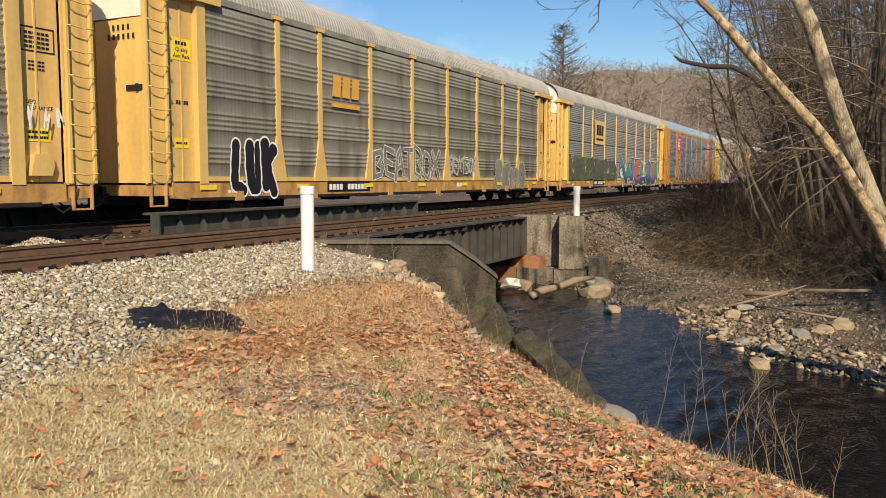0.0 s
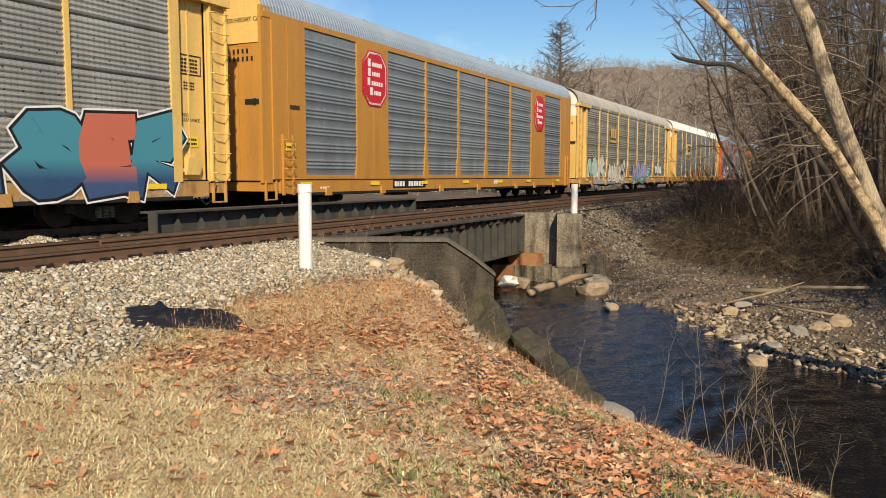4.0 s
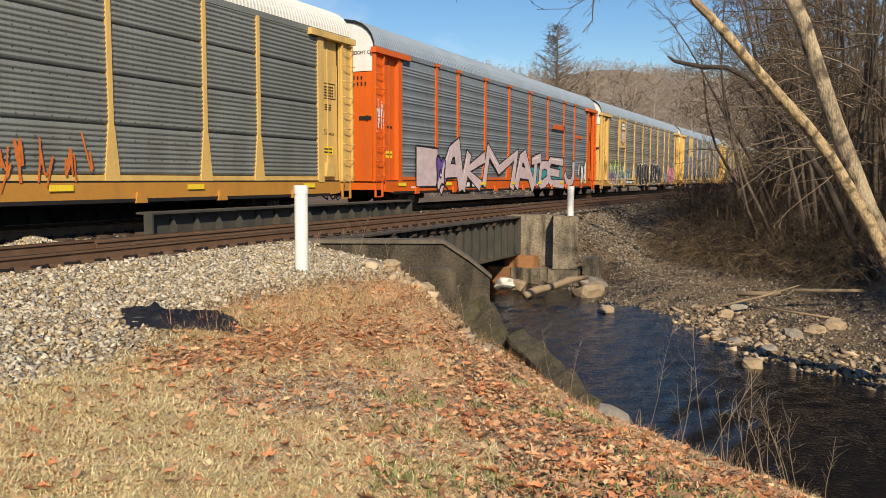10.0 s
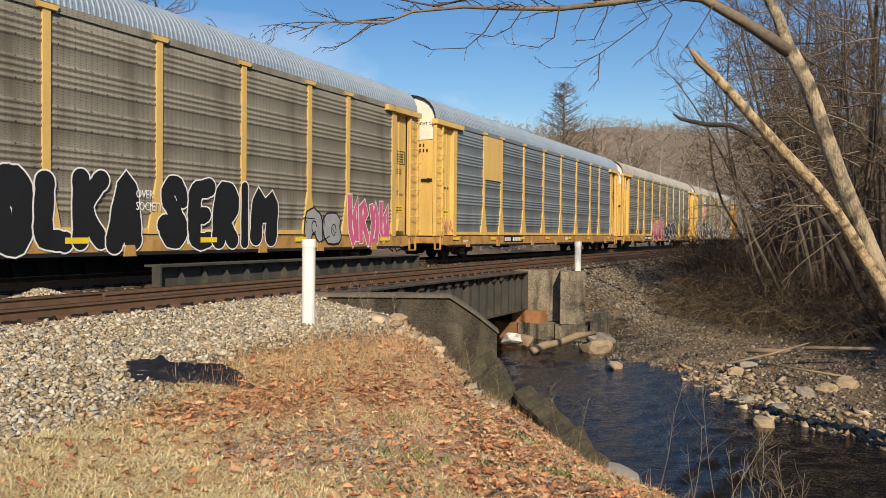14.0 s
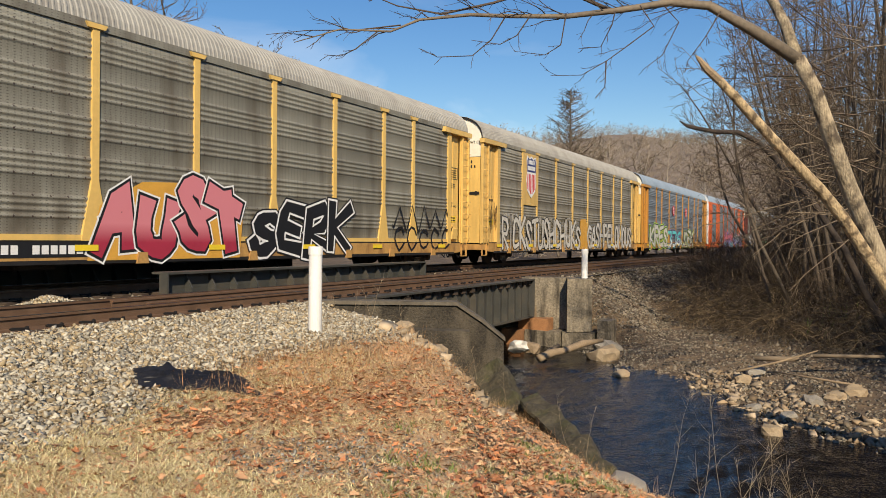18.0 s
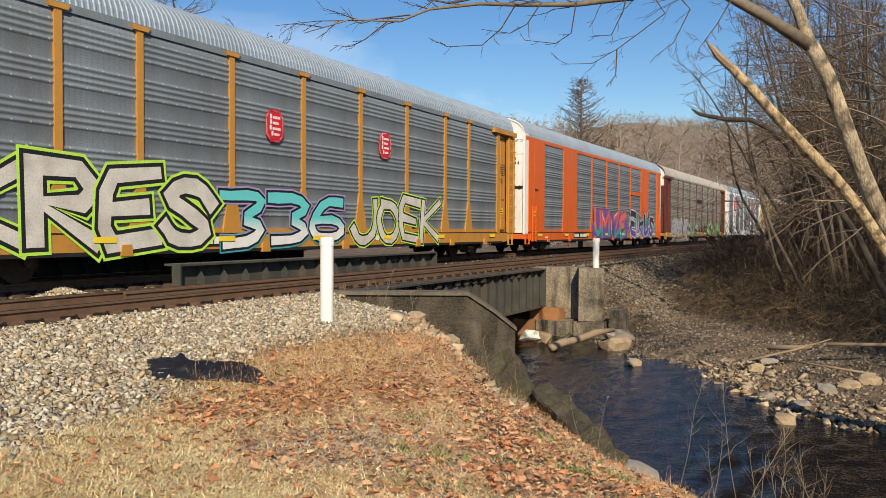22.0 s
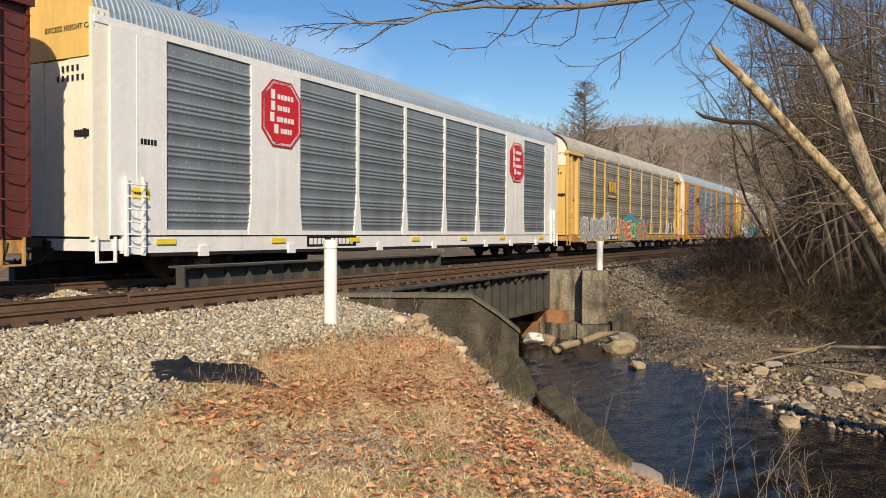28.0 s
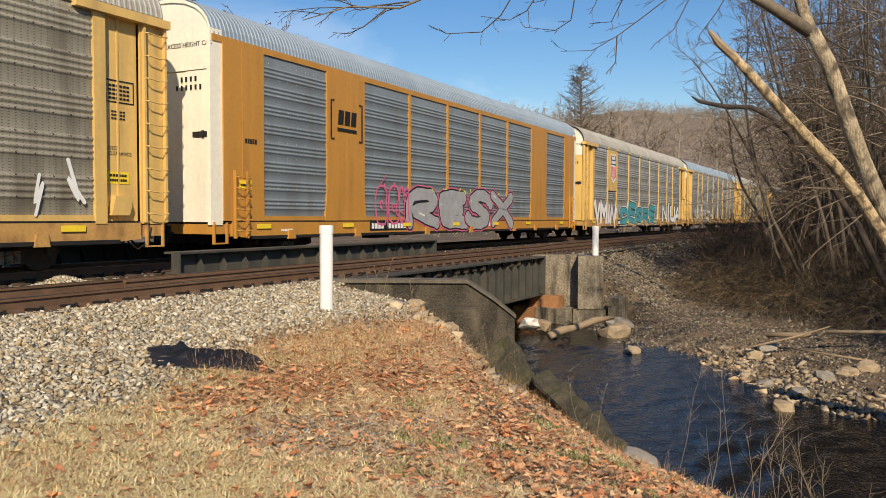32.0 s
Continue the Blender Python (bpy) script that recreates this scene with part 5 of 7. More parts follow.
for wd, xa, xb, m, sd in (("W", 13.6, 17.6, P_SEA, 31), ("E", 17.5, 19.3, P_CORAL, 32), ("L", 19.2, 21.3, P_SEA, 33), ("S", 21.4, 23.0, P_SEA, 34), ("E", 22.9, 24.3, P_CORAL, 35), ("R", 24.2, 25.6, P_SEA, 36)):
    block_word(c, wd, xa, xb, 0.6, 2.45, m, P_BLACK, P_WHITE, 0.5, 0.06, sd, wild=1.4)
text(c, "VOILA", 20.0, 2.15, 0.32, P_WHITE, -0.045, width=1.0)
liv(c)
c = rack_car(3, "golden yellow autorack car with blue-grey panels and red emblems", M_YEL2, M_BLUE, M_ROOFB, "wide", "slim", M_YEL2, M_BRIGHT, M_YEL2)
red_octagon(c, 5.7, 4.2, 1.55, 1.75)
red_octagon(c, 21.8, 4.2, 1.55, 1.75)
liv(c)
c = rack_car(4, "faded yellow autorack car with brown-grey panels and mint graffiti", M_YEL, M_GREY, M_ROOF)
wedge_logo(c, 7.15, 3.6, 1.5)
graffiti(c, 1.95, 4.1, 0.9, 2.2, 2, P_MINT, P_WHITE, 8, 0.05)
block_word(c, "+", 4.5, 5.9, 0.9, 2.3, P_OFFW, P_MINT, P_WHITE, 0.55, 0.04, 36)
block_word(c, "ANUKS", 6.7, 11.3, 0.6, 2.15, P_OFFW, P_BLACK, None, 0.46, 0.035, 37, wild=1.6, blunt=False)
block_word(c, "MOAR", 13.6, 18.0, 0.62, 2.15, P_LILAC, P_BLACK, P_MINT, 0.44, 0.05, 38, wild=1.4)
block_word(c, "S", 18.0, 19.2, 0.9, 1.7, P_TEAL, P_WHITE, None, 0.44, 0.04, 39)
graffiti(c, 21.2, 23.9, 1.2, 1.95, 3, P_WHITE, P_TEAL, 12, 0.05)
flat(c, "paint_patch", [(3.6, 0.58), (12.5, 0.58), (12.5, 0.72), (3.6, 0.9)], P_SILV, -0.016, "silver spray paint on the sill", 0.003)
liv(c)
c = rack_car(5, "yellow autorack car with clean grey boards and white roof", M_YEL, M_GREENISH, M_ROOFW, "boards", "slim", M_BRIGHT, M_CREAM, M_YEL2)
flat(c, "logo_plate", [(6.68, 3.15), (9.32, 3.15), (9.32, 4.2), (6.68, 4.2)], M_YEL, -0.012, "yellow logo board")
lg = part("logo", Geo().box(7.3, 7.95, -0.034, -0.03, 3.45, 4.02), P_BLACK, c, "plain black logo blocks")
part("logo_shape", Geo().prism([(8.06, 3.45), (8.78, 3.45), (8.78, 4.02), (8.06, 4.02)], "y", -0.034, -0.03).box(8.3, 8.5, -0.036, -0.034, 3.7, 3.78), P_BLACK, lg)
part("logo_shape", Geo().box(7.55, 7.96, -0.037, -0.0345, 3.65, 3.83), M_YEL, lg)
scribble(c, 9.7, 17.4, 0.95, 2.0, 16, P_ORNG, 13, 0.05)
scribble(c, 9.9, 17.2, 0.7, 1.7, 11, P_ORNG, 14, 0.035)
liv(c)
c = rack_car(6, "orange autorack car with blue-grey panels and pale pink graffiti", M_ORANGE, M_BLUE, M_ROOFB, "ridges", "cap", M_ORANGE, M_WHITE, M_ORANGE)
flat(c, "paint_patch", [(2.9, 0.7), (4.75, 0.7), (4.75, 2.22), (2.9, 2.27)], P_BLACK, -0.0252, "black outline of a pale block", 0.001)
flat(c, "paint_patch", [(2.97, 0.77), (4.68, 0.77), (4.68, 2.15), (2.97, 2.20)], P_PALE, -0.0264, "pale pink spray-painted block", 0.001)
graffiti(c, 4.5, 5.4, 0.55, 2.1, 1, P_PURP, P_BLACK, 14, 0.10)
for wd, xa, xb, zt, sd in (("A", 4.9, 7.2, 2.65, 1), ("K", 7.1, 9.1, 2.6, 2), ("M", 9.3, 13.1, 2.5, 3), ("A", 12.9, 15.5, 2.55, 4), ("T", 15.2, 16.6, 2.4, 5), ("C", 16.4, 18.0, 2.3, 6), ("E", 17.9, 20.6, 2.35, 7), ("J", 20.8, 22.6, 2.1, 8)):
    block_word(c, wd, xa, xb, 0.58, zt, P_PALE, P_BLACK, None, 0.42, 0.065, sd, wild=1.5, shine=P_WHITE)
flat(c, "paint_patch", [(15.2, 0.8), (20.4, 0.8), (20.4, 1.9), (19.2, 1.5), (15.2, 1.6)], P_TEAL, -0.0252, "light blue spray paint between the letters", 0.001)
graffiti(c, 23.9, 25.2, 0.55, 2.1, 2, P_WHITE, P_BLACK, 80, 0.06)
lg = part("logo", Geo().box(18.5, 20.6, -0.02, -0.012, 3.62, 3.68), P_BLACK, c, "plain orange logo blocks with a dark underline")
for k in range(4):
    part("logo_shape", Geo().prism([(18.6 + 0.55 * k, 3.72), (19.06 + 0.55 * k, 3.72), (19.18 + 0.55 * k, 3.98), (18.72 + 0.55 * k, 3.98)], "y", -0.02, -0.012), M_ORANGE, lg)
scribble(c, 0.1, 0.65, 2.2, 3.9, 2, P_WHITE, 69, 0.04)
scribble(c, 23.4, 25.2, 0.8, 2.0, 3, P_WHITE, 15, 0.06)
bars(c, 23.0, 3.4, 1.6, 0.18, 1, M_ORANGE, -0.01)
liv(c)
c = rack_car(7, "yellow autorack car with a shield emblem and black graffiti", M_YEL, M_BROWN, M_ROOFB, end=M_BRIGHT)
flat(c, "logo_panel", [(4.65, 3.25), (6.6, 3.25), (6.6, 5.2), (4.65, 5.2)], M_YEL, -0.012)
shield(c, 5.65, 4.25, 1.15, 1.75, True)
graffiti(c, 1.95, 6.6, 0.62, 2.1, 4, None, P_WHITE, 16, 0.04, None, None, 3)
scribble(c, 1.4, 5.2, 0.7, 2.2, 5, P_PURP, 61, 0.12)
scribble(c, 2.2, 6.4, 1.2, 2.35, 5, P_LIME, 62, 0.13)
scribble(c, 3.5, 8.2, 0.7, 2.0, 6, P_TEAL, 63, 0.09)
scribble(c, 6.0, 8.3, 0.7, 1.9, 4, P_WHITE, 64, 0.04)
scribble(c, 8.7, 9.7, 1.2, 1.85, 4, P_WHITE, 65, 0.05)
block_word(c, "POLKA", 10.2, 14.5, 0.6, 2.32, P_BLACK, P_WHITE, None, 0.60, 0.035, 2, wild=0.7, blunt=False)
block_word(c, "SERIM", 15.05, 19.2, 0.6, 2.3, P_BLACK, P_WHITE, None, 0.60, 0.035, 3, wild=0.7, blunt=False)
text(c, "OVER\nSOCIETY", 14.35, 1.75, 0.26, P_WHITE, -0.05, width=0.75)
graffiti(c, 20.4, 22.4, 0.62, 1.7, 2, P_SILV, P_BLACK, 20, 0.05)
block_word(c, "*+~*", 22.7, 25.2, 0.66, 2.2, P_PINK, P_WHITE, None, 0.42, 0.03, 4)
scribble(c, 0.75, 1.6, 1.3, 2.6, 3, P_BLACK, 22)
liv(c)
c = rack_car(8, "pale yellow autorack car with a blank tan board", M_BRIGHT, M_BLUE, M_ROOFB)
flat(c, "blank_board", [(4.66, 3.35), (6.58, 3.35), (6.58, 5.2), (4.66, 5.2)], M_BRIGHT, -0.012, "blank tan logo board")
scribble(c, 0.8, 1.6, 1.0, 1.8, 2, P_PINK, 23)
liv(c)
c = rack_car(9, "bright yellow autorack car with pink and black graffiti", M_BRIGHT, M_GREY, M_ROOF)
ring = lambda r: [(1.2 + r * math.cos(k * 0.3927), 4.5 + 1.15 * r * math.sin(k * 0.3927)) for k in range(16)]
sg = flat(c, "emblem", ring(0.38), P_BLUE, 0.115, "round blue railway emblem with a pale cross", 0.006)
flat(sg, "rim", ring(0.30), P_OFFW, 0.108, d=0.004)
flat(sg, "field", ring(0.26), P_BLUE, 0.103, d=0.004)
part("cross", Geo().box(0.97, 1.43, 0.094, 0.098, 4.46, 4.54).box(1.16, 1.24, 0.0935, 0.0975, 4.24, 4.76), P_OFFW, sg)
flat(c, "paint_patch", [(9.2, 0.58), (13.7, 0.58), (13.8, 1.5), (13.2, 2.15), (11.6, 2.3), (10.6, 2.25), (9.5, 1.7)], P_GOLD, -0.0252, "golden yellow spray paint behind letters", 0.001)
block_word(c, "AUST", 9.4, 13.8, 0.6, 2.3, P_CRIM, P_BLACK, P_WHITE, 0.44, 0.06, 5, wild=1.7)
block_word(c, "SERK", 14.1, 18.7, 0.6, 2.1, P_BLACK, P_WHITE, P_BLACK, 0.36, 0.06, 6, wild=1.9)
zigzag(c, 21.3, 25.7, 1.45, 2.25, 5, P_BLACK, 26, 0.09)
scribble(c, 2.0, 6.5, 1.0, 1.6, 3, P_BLACK, 66, 0.05)
liv(c)
c = rack_car(10, "yellow autorack car with a shield emblem and white graffiti band", M_YEL, M_BROWN, M_ROOF)
flat(c, "logo_panel", [(4.65, 2.75), (6.6, 2.75), (6.6, 5.2), (4.65, 5.2)], M_YEL, -0.012)
shield(c, 5.65, 4.1, 1.3, 2.0)
flat(c, "paint_patch", [(1.95, 0.58), (25.4, 0.58), (25.4, 2.0), (22.9, 2.4), (20, 2.1), (17, 2.2), (13.5, 2.1), (11.5, 2.35), (9.5, 2.2), (5, 2.35), (2.0, 2.25)], P_HAZE, -0.0252, "thin white overspray behind the letters", 0.001)
flat(c, "paint_patch", [(13.4, 0.62), (15.0, 0.62), (15.1, 1.7), (14.6, 2.35), (13.6, 2.3)], P_GOLD, -0.0262, "orange spray paint between the letters", 0.001)
block_word(c, "RICKSTUSH", 2.15, 9.1, 0.63, 2.2, P_OFFW, P_BLACK, None, 0.30, 0.045, 7)
block_word(c, "CHUKS", 9.15, 13.6, 0.63, 2.15, P_OFFW, P_BLACK, None, 0.30, 0.045, 8)
block_word(c, "GASHPELONOUS", 14.9, 25.3, 0.63, 2.15, P_OFFW, P_BLACK, None, 0.30, 0.04, 9)
scribble(c, 0.8, 1.6, 1.2, 3.0, 3, P_BLACK, 30)
liv(c)
c = rack_car(11, "golden autorack car with grey panels and lime-edged white graffiti", M_YEL2, M_BLUE, M_ROOFB, "bands", "cap", M_BRIGHT, M_CREAM, M_YEL2)
for x in (10.95, 16.4):
    red_octagon(c, x, 3.75, 0.72, 0.85)
block_word(c, "KRES", 2.4, 8.7, 0.63, 2.45, P_OFFW, P_BLACK, P_LIME, 0.31, 0.085, 10)
block_word(c, "336", 8.9, 14.2, 0.63, 2.15, P_AQUA, P_BLACK, P_LILAC, 0.30, 0.06, 11)
block_word(c, "JOEK", 14.5, 20.2, 0.63, 2.15, P_OFFW, P_BLACK, P_LIME, 0.29, 0.055, 12)
liv(c)
c = rack_car(12, "orange autorack car with blue-grey panels, white end and violet graffiti", M_ORANGE, M_BLUE, M_ROOFB, "wide", "slim", M_WHITE, M_WHITE, M_ORANGE, door=M_WHITE, edges=[2.45, 5.22, 7.35, 10.07, 12.98, 15.72, 18.46, 21.16, 23.28, 25.85])
flat(c, "paint_patch", [(10.2, 0.6), (17.6, 0.6), (17.5, 1.7), (16.6, 2.3), (15.0, 1.9), (12.6, 2.4), (10.9, 2.3), (10.1, 1.4)], P_PURP, -0.0256, "violet spray paint behind letters", 0.001)
flat(c, "paint_patch", [(18.0, 0.6), (25.2, 0.6), (25.3, 1.6), (23.8, 2.1), (21.5, 1.9), (19.4, 2.2), (18.2, 1.7)], P_TEAL, -0.0256, "teal spray paint behind letters", 0.001)
block_word(c, "UMIZE", 10.4, 17.2, 0.58, 2.35, P_VTEAL, P_BLACK, P_CRIM, 0.40, 0.05, 13, wild=2.3, shine=P_WHITE)
block_word(c, "EIKUS", 18.3, 24.8, 0.58, 2.3, P_VIOL, P_WHITE, P_BLACK, 0.40, 0.06, 14, wild=1.9, shine=P_WHITE)
text(c, "HOOF", 18.2, 1.75, 0.36, P_WHITE, -0.0285, width=0.9)
flat(c, "cross_bar", [(18.6, 3.42), (21.0, 3.42), (21.0, 3.66), (18.6, 3.66)], M_ORANGE, -0.01, "orange cross bar")
liv(c)
c = rack_car(13, "oxide red autorack car with brown-grey panels and green graffiti", M_MAROON, M_GREY, M_ROOF, end=M_MAROON, cap=M_CREAM, sill=M_SILL, post="slim")
bars(c, 12.6, 3.6, 2.2, 0.35, 6, P_BLACK, -0.02)
block_word(c, "GRENS", 2.2, 8.4, 0.6, 2.05, P_SILV, P_BLACK, P_WHITE, 0.40, 0.05, 36, wild=1.7)
block_word(c, "DUKE", 8.8, 13.0, 0.65, 1.8, P_SILV, P_BLACK, P_GREEN, 0.38, 0.05, 37, wild=1.7)
block_word(c, "SONER", 17.0, 24.5, 0.62, 1.9, P_GREEN, P_BLACK, P_PALE, 0.40, 0.06, 38, wild=1.8)
liv(c)
c = rack_car(14, "white autorack car with blue-grey panels and two red emblems", M_WHITE, M_BLUE, M_ROOFB, "wide", "slim", M_CREAM, M_BRIGHT, M_WHITE, door=M_CREAM)
red_octagon(c, 5.80, 4.13, 1.6, 1.72)
red_octagon(c, 21.8, 4.13, 1.6, 1.72)
liv(c)
c = rack_car(15, "yellow autorack car with brown-grey panels and pale graffiti", M_YEL, M_BROWN, M_ROOF)
wedge_logo(c, 7.15, 3.5, 1.6)
block_word(c, "GUESO", 1.95, 7.6, 0.62, 2.2, P_SILV, P_WHITE, None, 0.42, 0.05, 40, wild=1.8, blunt=False)
scribble(c, 1.95, 7.4, 0.9, 1.8, 5, P_GREEN, 83, 0.07)
graffiti(c, 7.3, 9.3, 0.9, 2.1, 4, None, P_WHITE, 84, 0.05)
flat(c, "paint_patch", [(9.9, 0.66), (16.4, 0.66), (16.6, 1.3), (15.6, 2.1), (13.8, 1.9), (12.0, 2.35), (10.4, 2.0)], P_TEAL, -0.0252, "teal spray paint behind letters", 0.001)
block_word(c, "RE", 9.9, 12.4, 0.66, 1.95, P_ORNG, P_WHITE, None, 0.36, 0.04, 22)
block_word(c, "B", 12.4, 13.7, 0.75, 1.95, P_GREEN, P_BLACK, None, 0.40, 0.05, 23)
block_word(c, "ACK", 13.7, 16.6, 0.66, 1.85, P_ORNG, P_BLACK, P_WHITE, 0.34, 0.04, 24)
scribble(c, 21.9, 25.4, 1.0, 2.2, 4, P_WHITE, 41, 0.08)
liv(c)
c = rack_car(16, "golden yellow autorack car with blue-grey panels and a bracketed logo", M_YEL2, M_BLUE, M_ROOFB, "wide", "slim", M_CREAM, M_CREAM, M_YEL2, door=M_CREAM)
wedge_logo(c, 5.12, 3.8, 1.0, P_BLACK)
for a, d in ((4.82, 1), (6.42, -1)):
    g = Geo()
    ribbon(g, [(a + 0.16 * d, 4.45), (a, 4.45), (a, 3.35), (a + 0.16 * d, 3.35)], 0.07, -0.04)
    part("logo_bracket", g, P_BLACK, c)
graffiti(c, 7.2, 9.4, 0.8, 2.2, 3, None, P_PINK, 42, 0.08)
block_word(c, "RESX", 9.2, 18.4, 0.6, 2.15, P_SILV, P_BLACK, P_PINK, 0.46, 0.06, 41, wild=1.2, shine=P_WHITE, blunt=False)
scribble(c, 9.4, 18.2, 1.8, 2.2, 8, P_LIME, 85, 0.06)
liv(c)
c = rack_car(17, "yellow autorack car with a shield emblem and white graffiti", M_YEL, M_GREY2, M_ROOF)
flat(c, "logo_panel", [(4.65, 2.75), (6.6, 2.75), (6.6, 5.2), (4.65, 5.2)], M_YEL, -0.012)
shield(c, 5.65, 4.1, 1.2, 1.8)
block_word(c, "VMIN", 1.95, 6.3, 0.7, 2.1, P_WHITE, P_PALE, None, 0.46, 0.06, 45, wild=1.7)
block_word(c, "DESRE", 7.4, 16.8, 0.65, 2.0, P_TEAL, P_BLACK, P_WHITE, 0.42, 0.06, 46, wild=1.6)
block_word(c, "NIUA", 19.0, 25.2, 0.7, 2.2, P_WHITE, P_BLACK, None, 0.40, 0.05, 47, wild=1.7)
liv(c)
c = rack_car(18, "yellow autorack car with grey panels and grey graffiti", M_YEL, M_GREY2, M_ROOFB)
graffiti(c, 3.0, 12.0, 0.7, 1.9, 8, None, P_WHITE, 48, 0.06)
liv(c)
for k in (19, 20):
    liv(rack_car(k, "yellow autorack car with grey panels, far down the train", M_YEL, M_GREY, M_ROOF))


def motions():
    """The train rolls past at a steady speed, car behind car."""
    for i, car in enumerate(cars):
        rows2 = []
        for k in range(33):
            s = 12.9 + (i - 1) * CAR - (13.27 * k + 0.003 * k * k)
            y0, y1 = bend(s), bend(s + BODY)
            rows2.append((k, pose(s, SIDE + y0, 0, 0, 0, math.degrees(math.atan2(y1 - y0, BODY)))))
        walk(car, rows2)
# ---- ground cover ----
R = np.random.RandomState(11)


def quick_mesh(name, verts, faces, material, smooth_=False):
    """A mesh from arrays: verts (n, 3), faces (m, k)."""
    me2 = bpy.data.meshes.new(name)
    verts, faces = np.asarray(verts, np.float32), np.asarray(faces, np.int32)
    m, k = faces.shape
    me2.vertices.add(len(verts))
    me2.vertices.foreach_set("co", verts.ravel())
    me2.loops.add(m * k)
    me2.loops.foreach_set("vertex_index", faces.ravel())
    me2.polygons.add(m)
    me2.polygons.foreach_set("loop_start", np.arange(0, m * k, k, dtype=np.int32))
    me2.materials.append(material)
    if smooth_:
        me2.polygons.foreach_set("use_smooth", [True] * m)
    me2.update(calc_edges=True)
    me2.validate()
    return me2


def turns(n, rs, tilt=math.pi):
    """n random rotation matrices."""
    a, b2, c2 = rs.uniform(0, 2 * math.pi, n), rs.uniform(-tilt, tilt, n), rs.uniform(-tilt, tilt, n)
    z = np.zeros(n)
    o = np.ones(n)
    Rz = np.array([[np.cos(a), -np.sin(a), z], [np.sin(a), np.cos(a), z], [z, z, o]]).transpose(2, 0, 1)
    Rx = np.array([[o, z, z], [z, np.cos(b2), -np.sin(b2)], [z, np.sin(b2), np.cos(b2)]]).transpose(2, 0, 1)
    Ry = np.array([[np.cos(c2), z, np.sin(c2)], [z, o, z], [-np.sin(c2), z, np.cos(c2)]]).transpose(2, 0, 1)
    return Rz @ Rx @ Ry


CUBE = np.array([(x, y, z) for x in (-1, 1) for y in (-1, 1) for z in (-1, 1)], float)
CUBE_F = np.array([(0, 1, 3, 2), (4, 6, 7, 5), (0, 4, 5, 1), (2, 3, 7, 6), (0, 2, 6, 4), (1, 5, 7, 3)])


def stones(name, P, size, material, label, rs, flat_=0.65, category="stones", tilt=0.6):
    """Angular stones at points P (n, 3), of half-size size (n,)."""
    n = len(P)
    v = CUBE[None] * rs.uniform(0.3, 1.0, (n, 8, 3)) * np.where(rs.rand(n, 8, 1) < 0.3, 0.55, 1.0)
    v = v * np.stack([rs.uniform(0.8, 1.6, n), rs.uniform(0.6, 1.1, n), rs.uniform(0.5, 0.95, n) * flat_ / 0.65], -1)[:, None, :]
    v = np.einsum("nij,nkj->nki", turns(n, rs, tilt), v) * np.asarray(size)[:, None, None] + P[:, None, :]
    f2 = (CUBE_F[None] + 8 * np.arange(n)[:, None, None]).reshape(-1, 4)
    ob = new(name, quick_mesh(name, v.reshape(-1, 3), f2, material))
    return tagged(ob, label, category, "", "stuff")


def in_area(n, x0, x1, y0, y1, keep, rs):
    X, Y = rs.uniform(x0, x1, n), rs.uniform(y0, y1, n)
    k = keep(X, Y)
    return X[k], Y[k]


def edge_y(X):
    """Where the ballast gives way to grass."""
    return np.interp(X, [-3, 3.8, 4.5, 5.65, 8.0, 9.9, 11, 13], [5.3, 5.5, 5.7, 6.05, 6.9, 6.9, 6.5, 6.0])


dry_side = lambda X, Y: side_dist(X, Y, NEAR_BANK) < -0.4
X, Y = in_area(90000, -0.5, 13.4, 5.0, 9.66, lambda X, Y: (Y > edge_y(X) + R.normal(0, 0.22, X.shape)) & dry_side(X, Y), R)
sz = 0.009 + 0.034 * R.rand(len(X)) ** 2
stones("ballast", np.stack([X, Y, ground_z(X, Y) + 0.055 * smooth((Y - 8.7) / 0.5) + R.uniform(-0.2, 0.7, len(X)) * sz], -1), sz, M_STONE, "pale grey crushed stone ballast beside the track", R, 0.6, tilt=0.8)
X, Y = in_area(9000, -4, 40, 8.8, 18, lambda X, Y: (X < 12.8) | (X > 26.8), R)
sz = R.uniform(0.03, 0.06, len(X))
stones("ballast", np.stack([X, Y + np.vectorize(bend)(X), np.full(len(X), -0.25) + R.uniform(-0.2, 0.5, len(X)) * sz], -1), sz, M_RIVER, "grey ballast stones between the ties", R)
X, Y = in_area(11000, 26.5, 62, 5.2, 9.0, lambda X, Y: Y > 5.6 + R.normal(0, 0.5, X.shape), R)
sz = R.uniform(0.03, 0.07, len(X))
stones("ballast", np.stack([X, Y + np.vectorize(bend)(X), ground_z(X, Y) + R.uniform(-0.2, 0.6, len(X)) * sz], -1), sz, M_RIVER, "dark grey ballast on the far embankment", R)
X, Y = R.normal(10.2, 0.33, 500), R.normal(13.45, 0.22, 500)
heap = 0.17 * np.exp(-((X - 10.2) / 0.4) ** 2 - ((Y - 13.45) / 0.28) ** 2)
stones("stone_heap", np.stack([X, Y, -0.25 + heap], -1), R.uniform(0.02, 0.05, 500), M_STONE, "small heap of pale crushed stone between the tracks", R, 0.7)
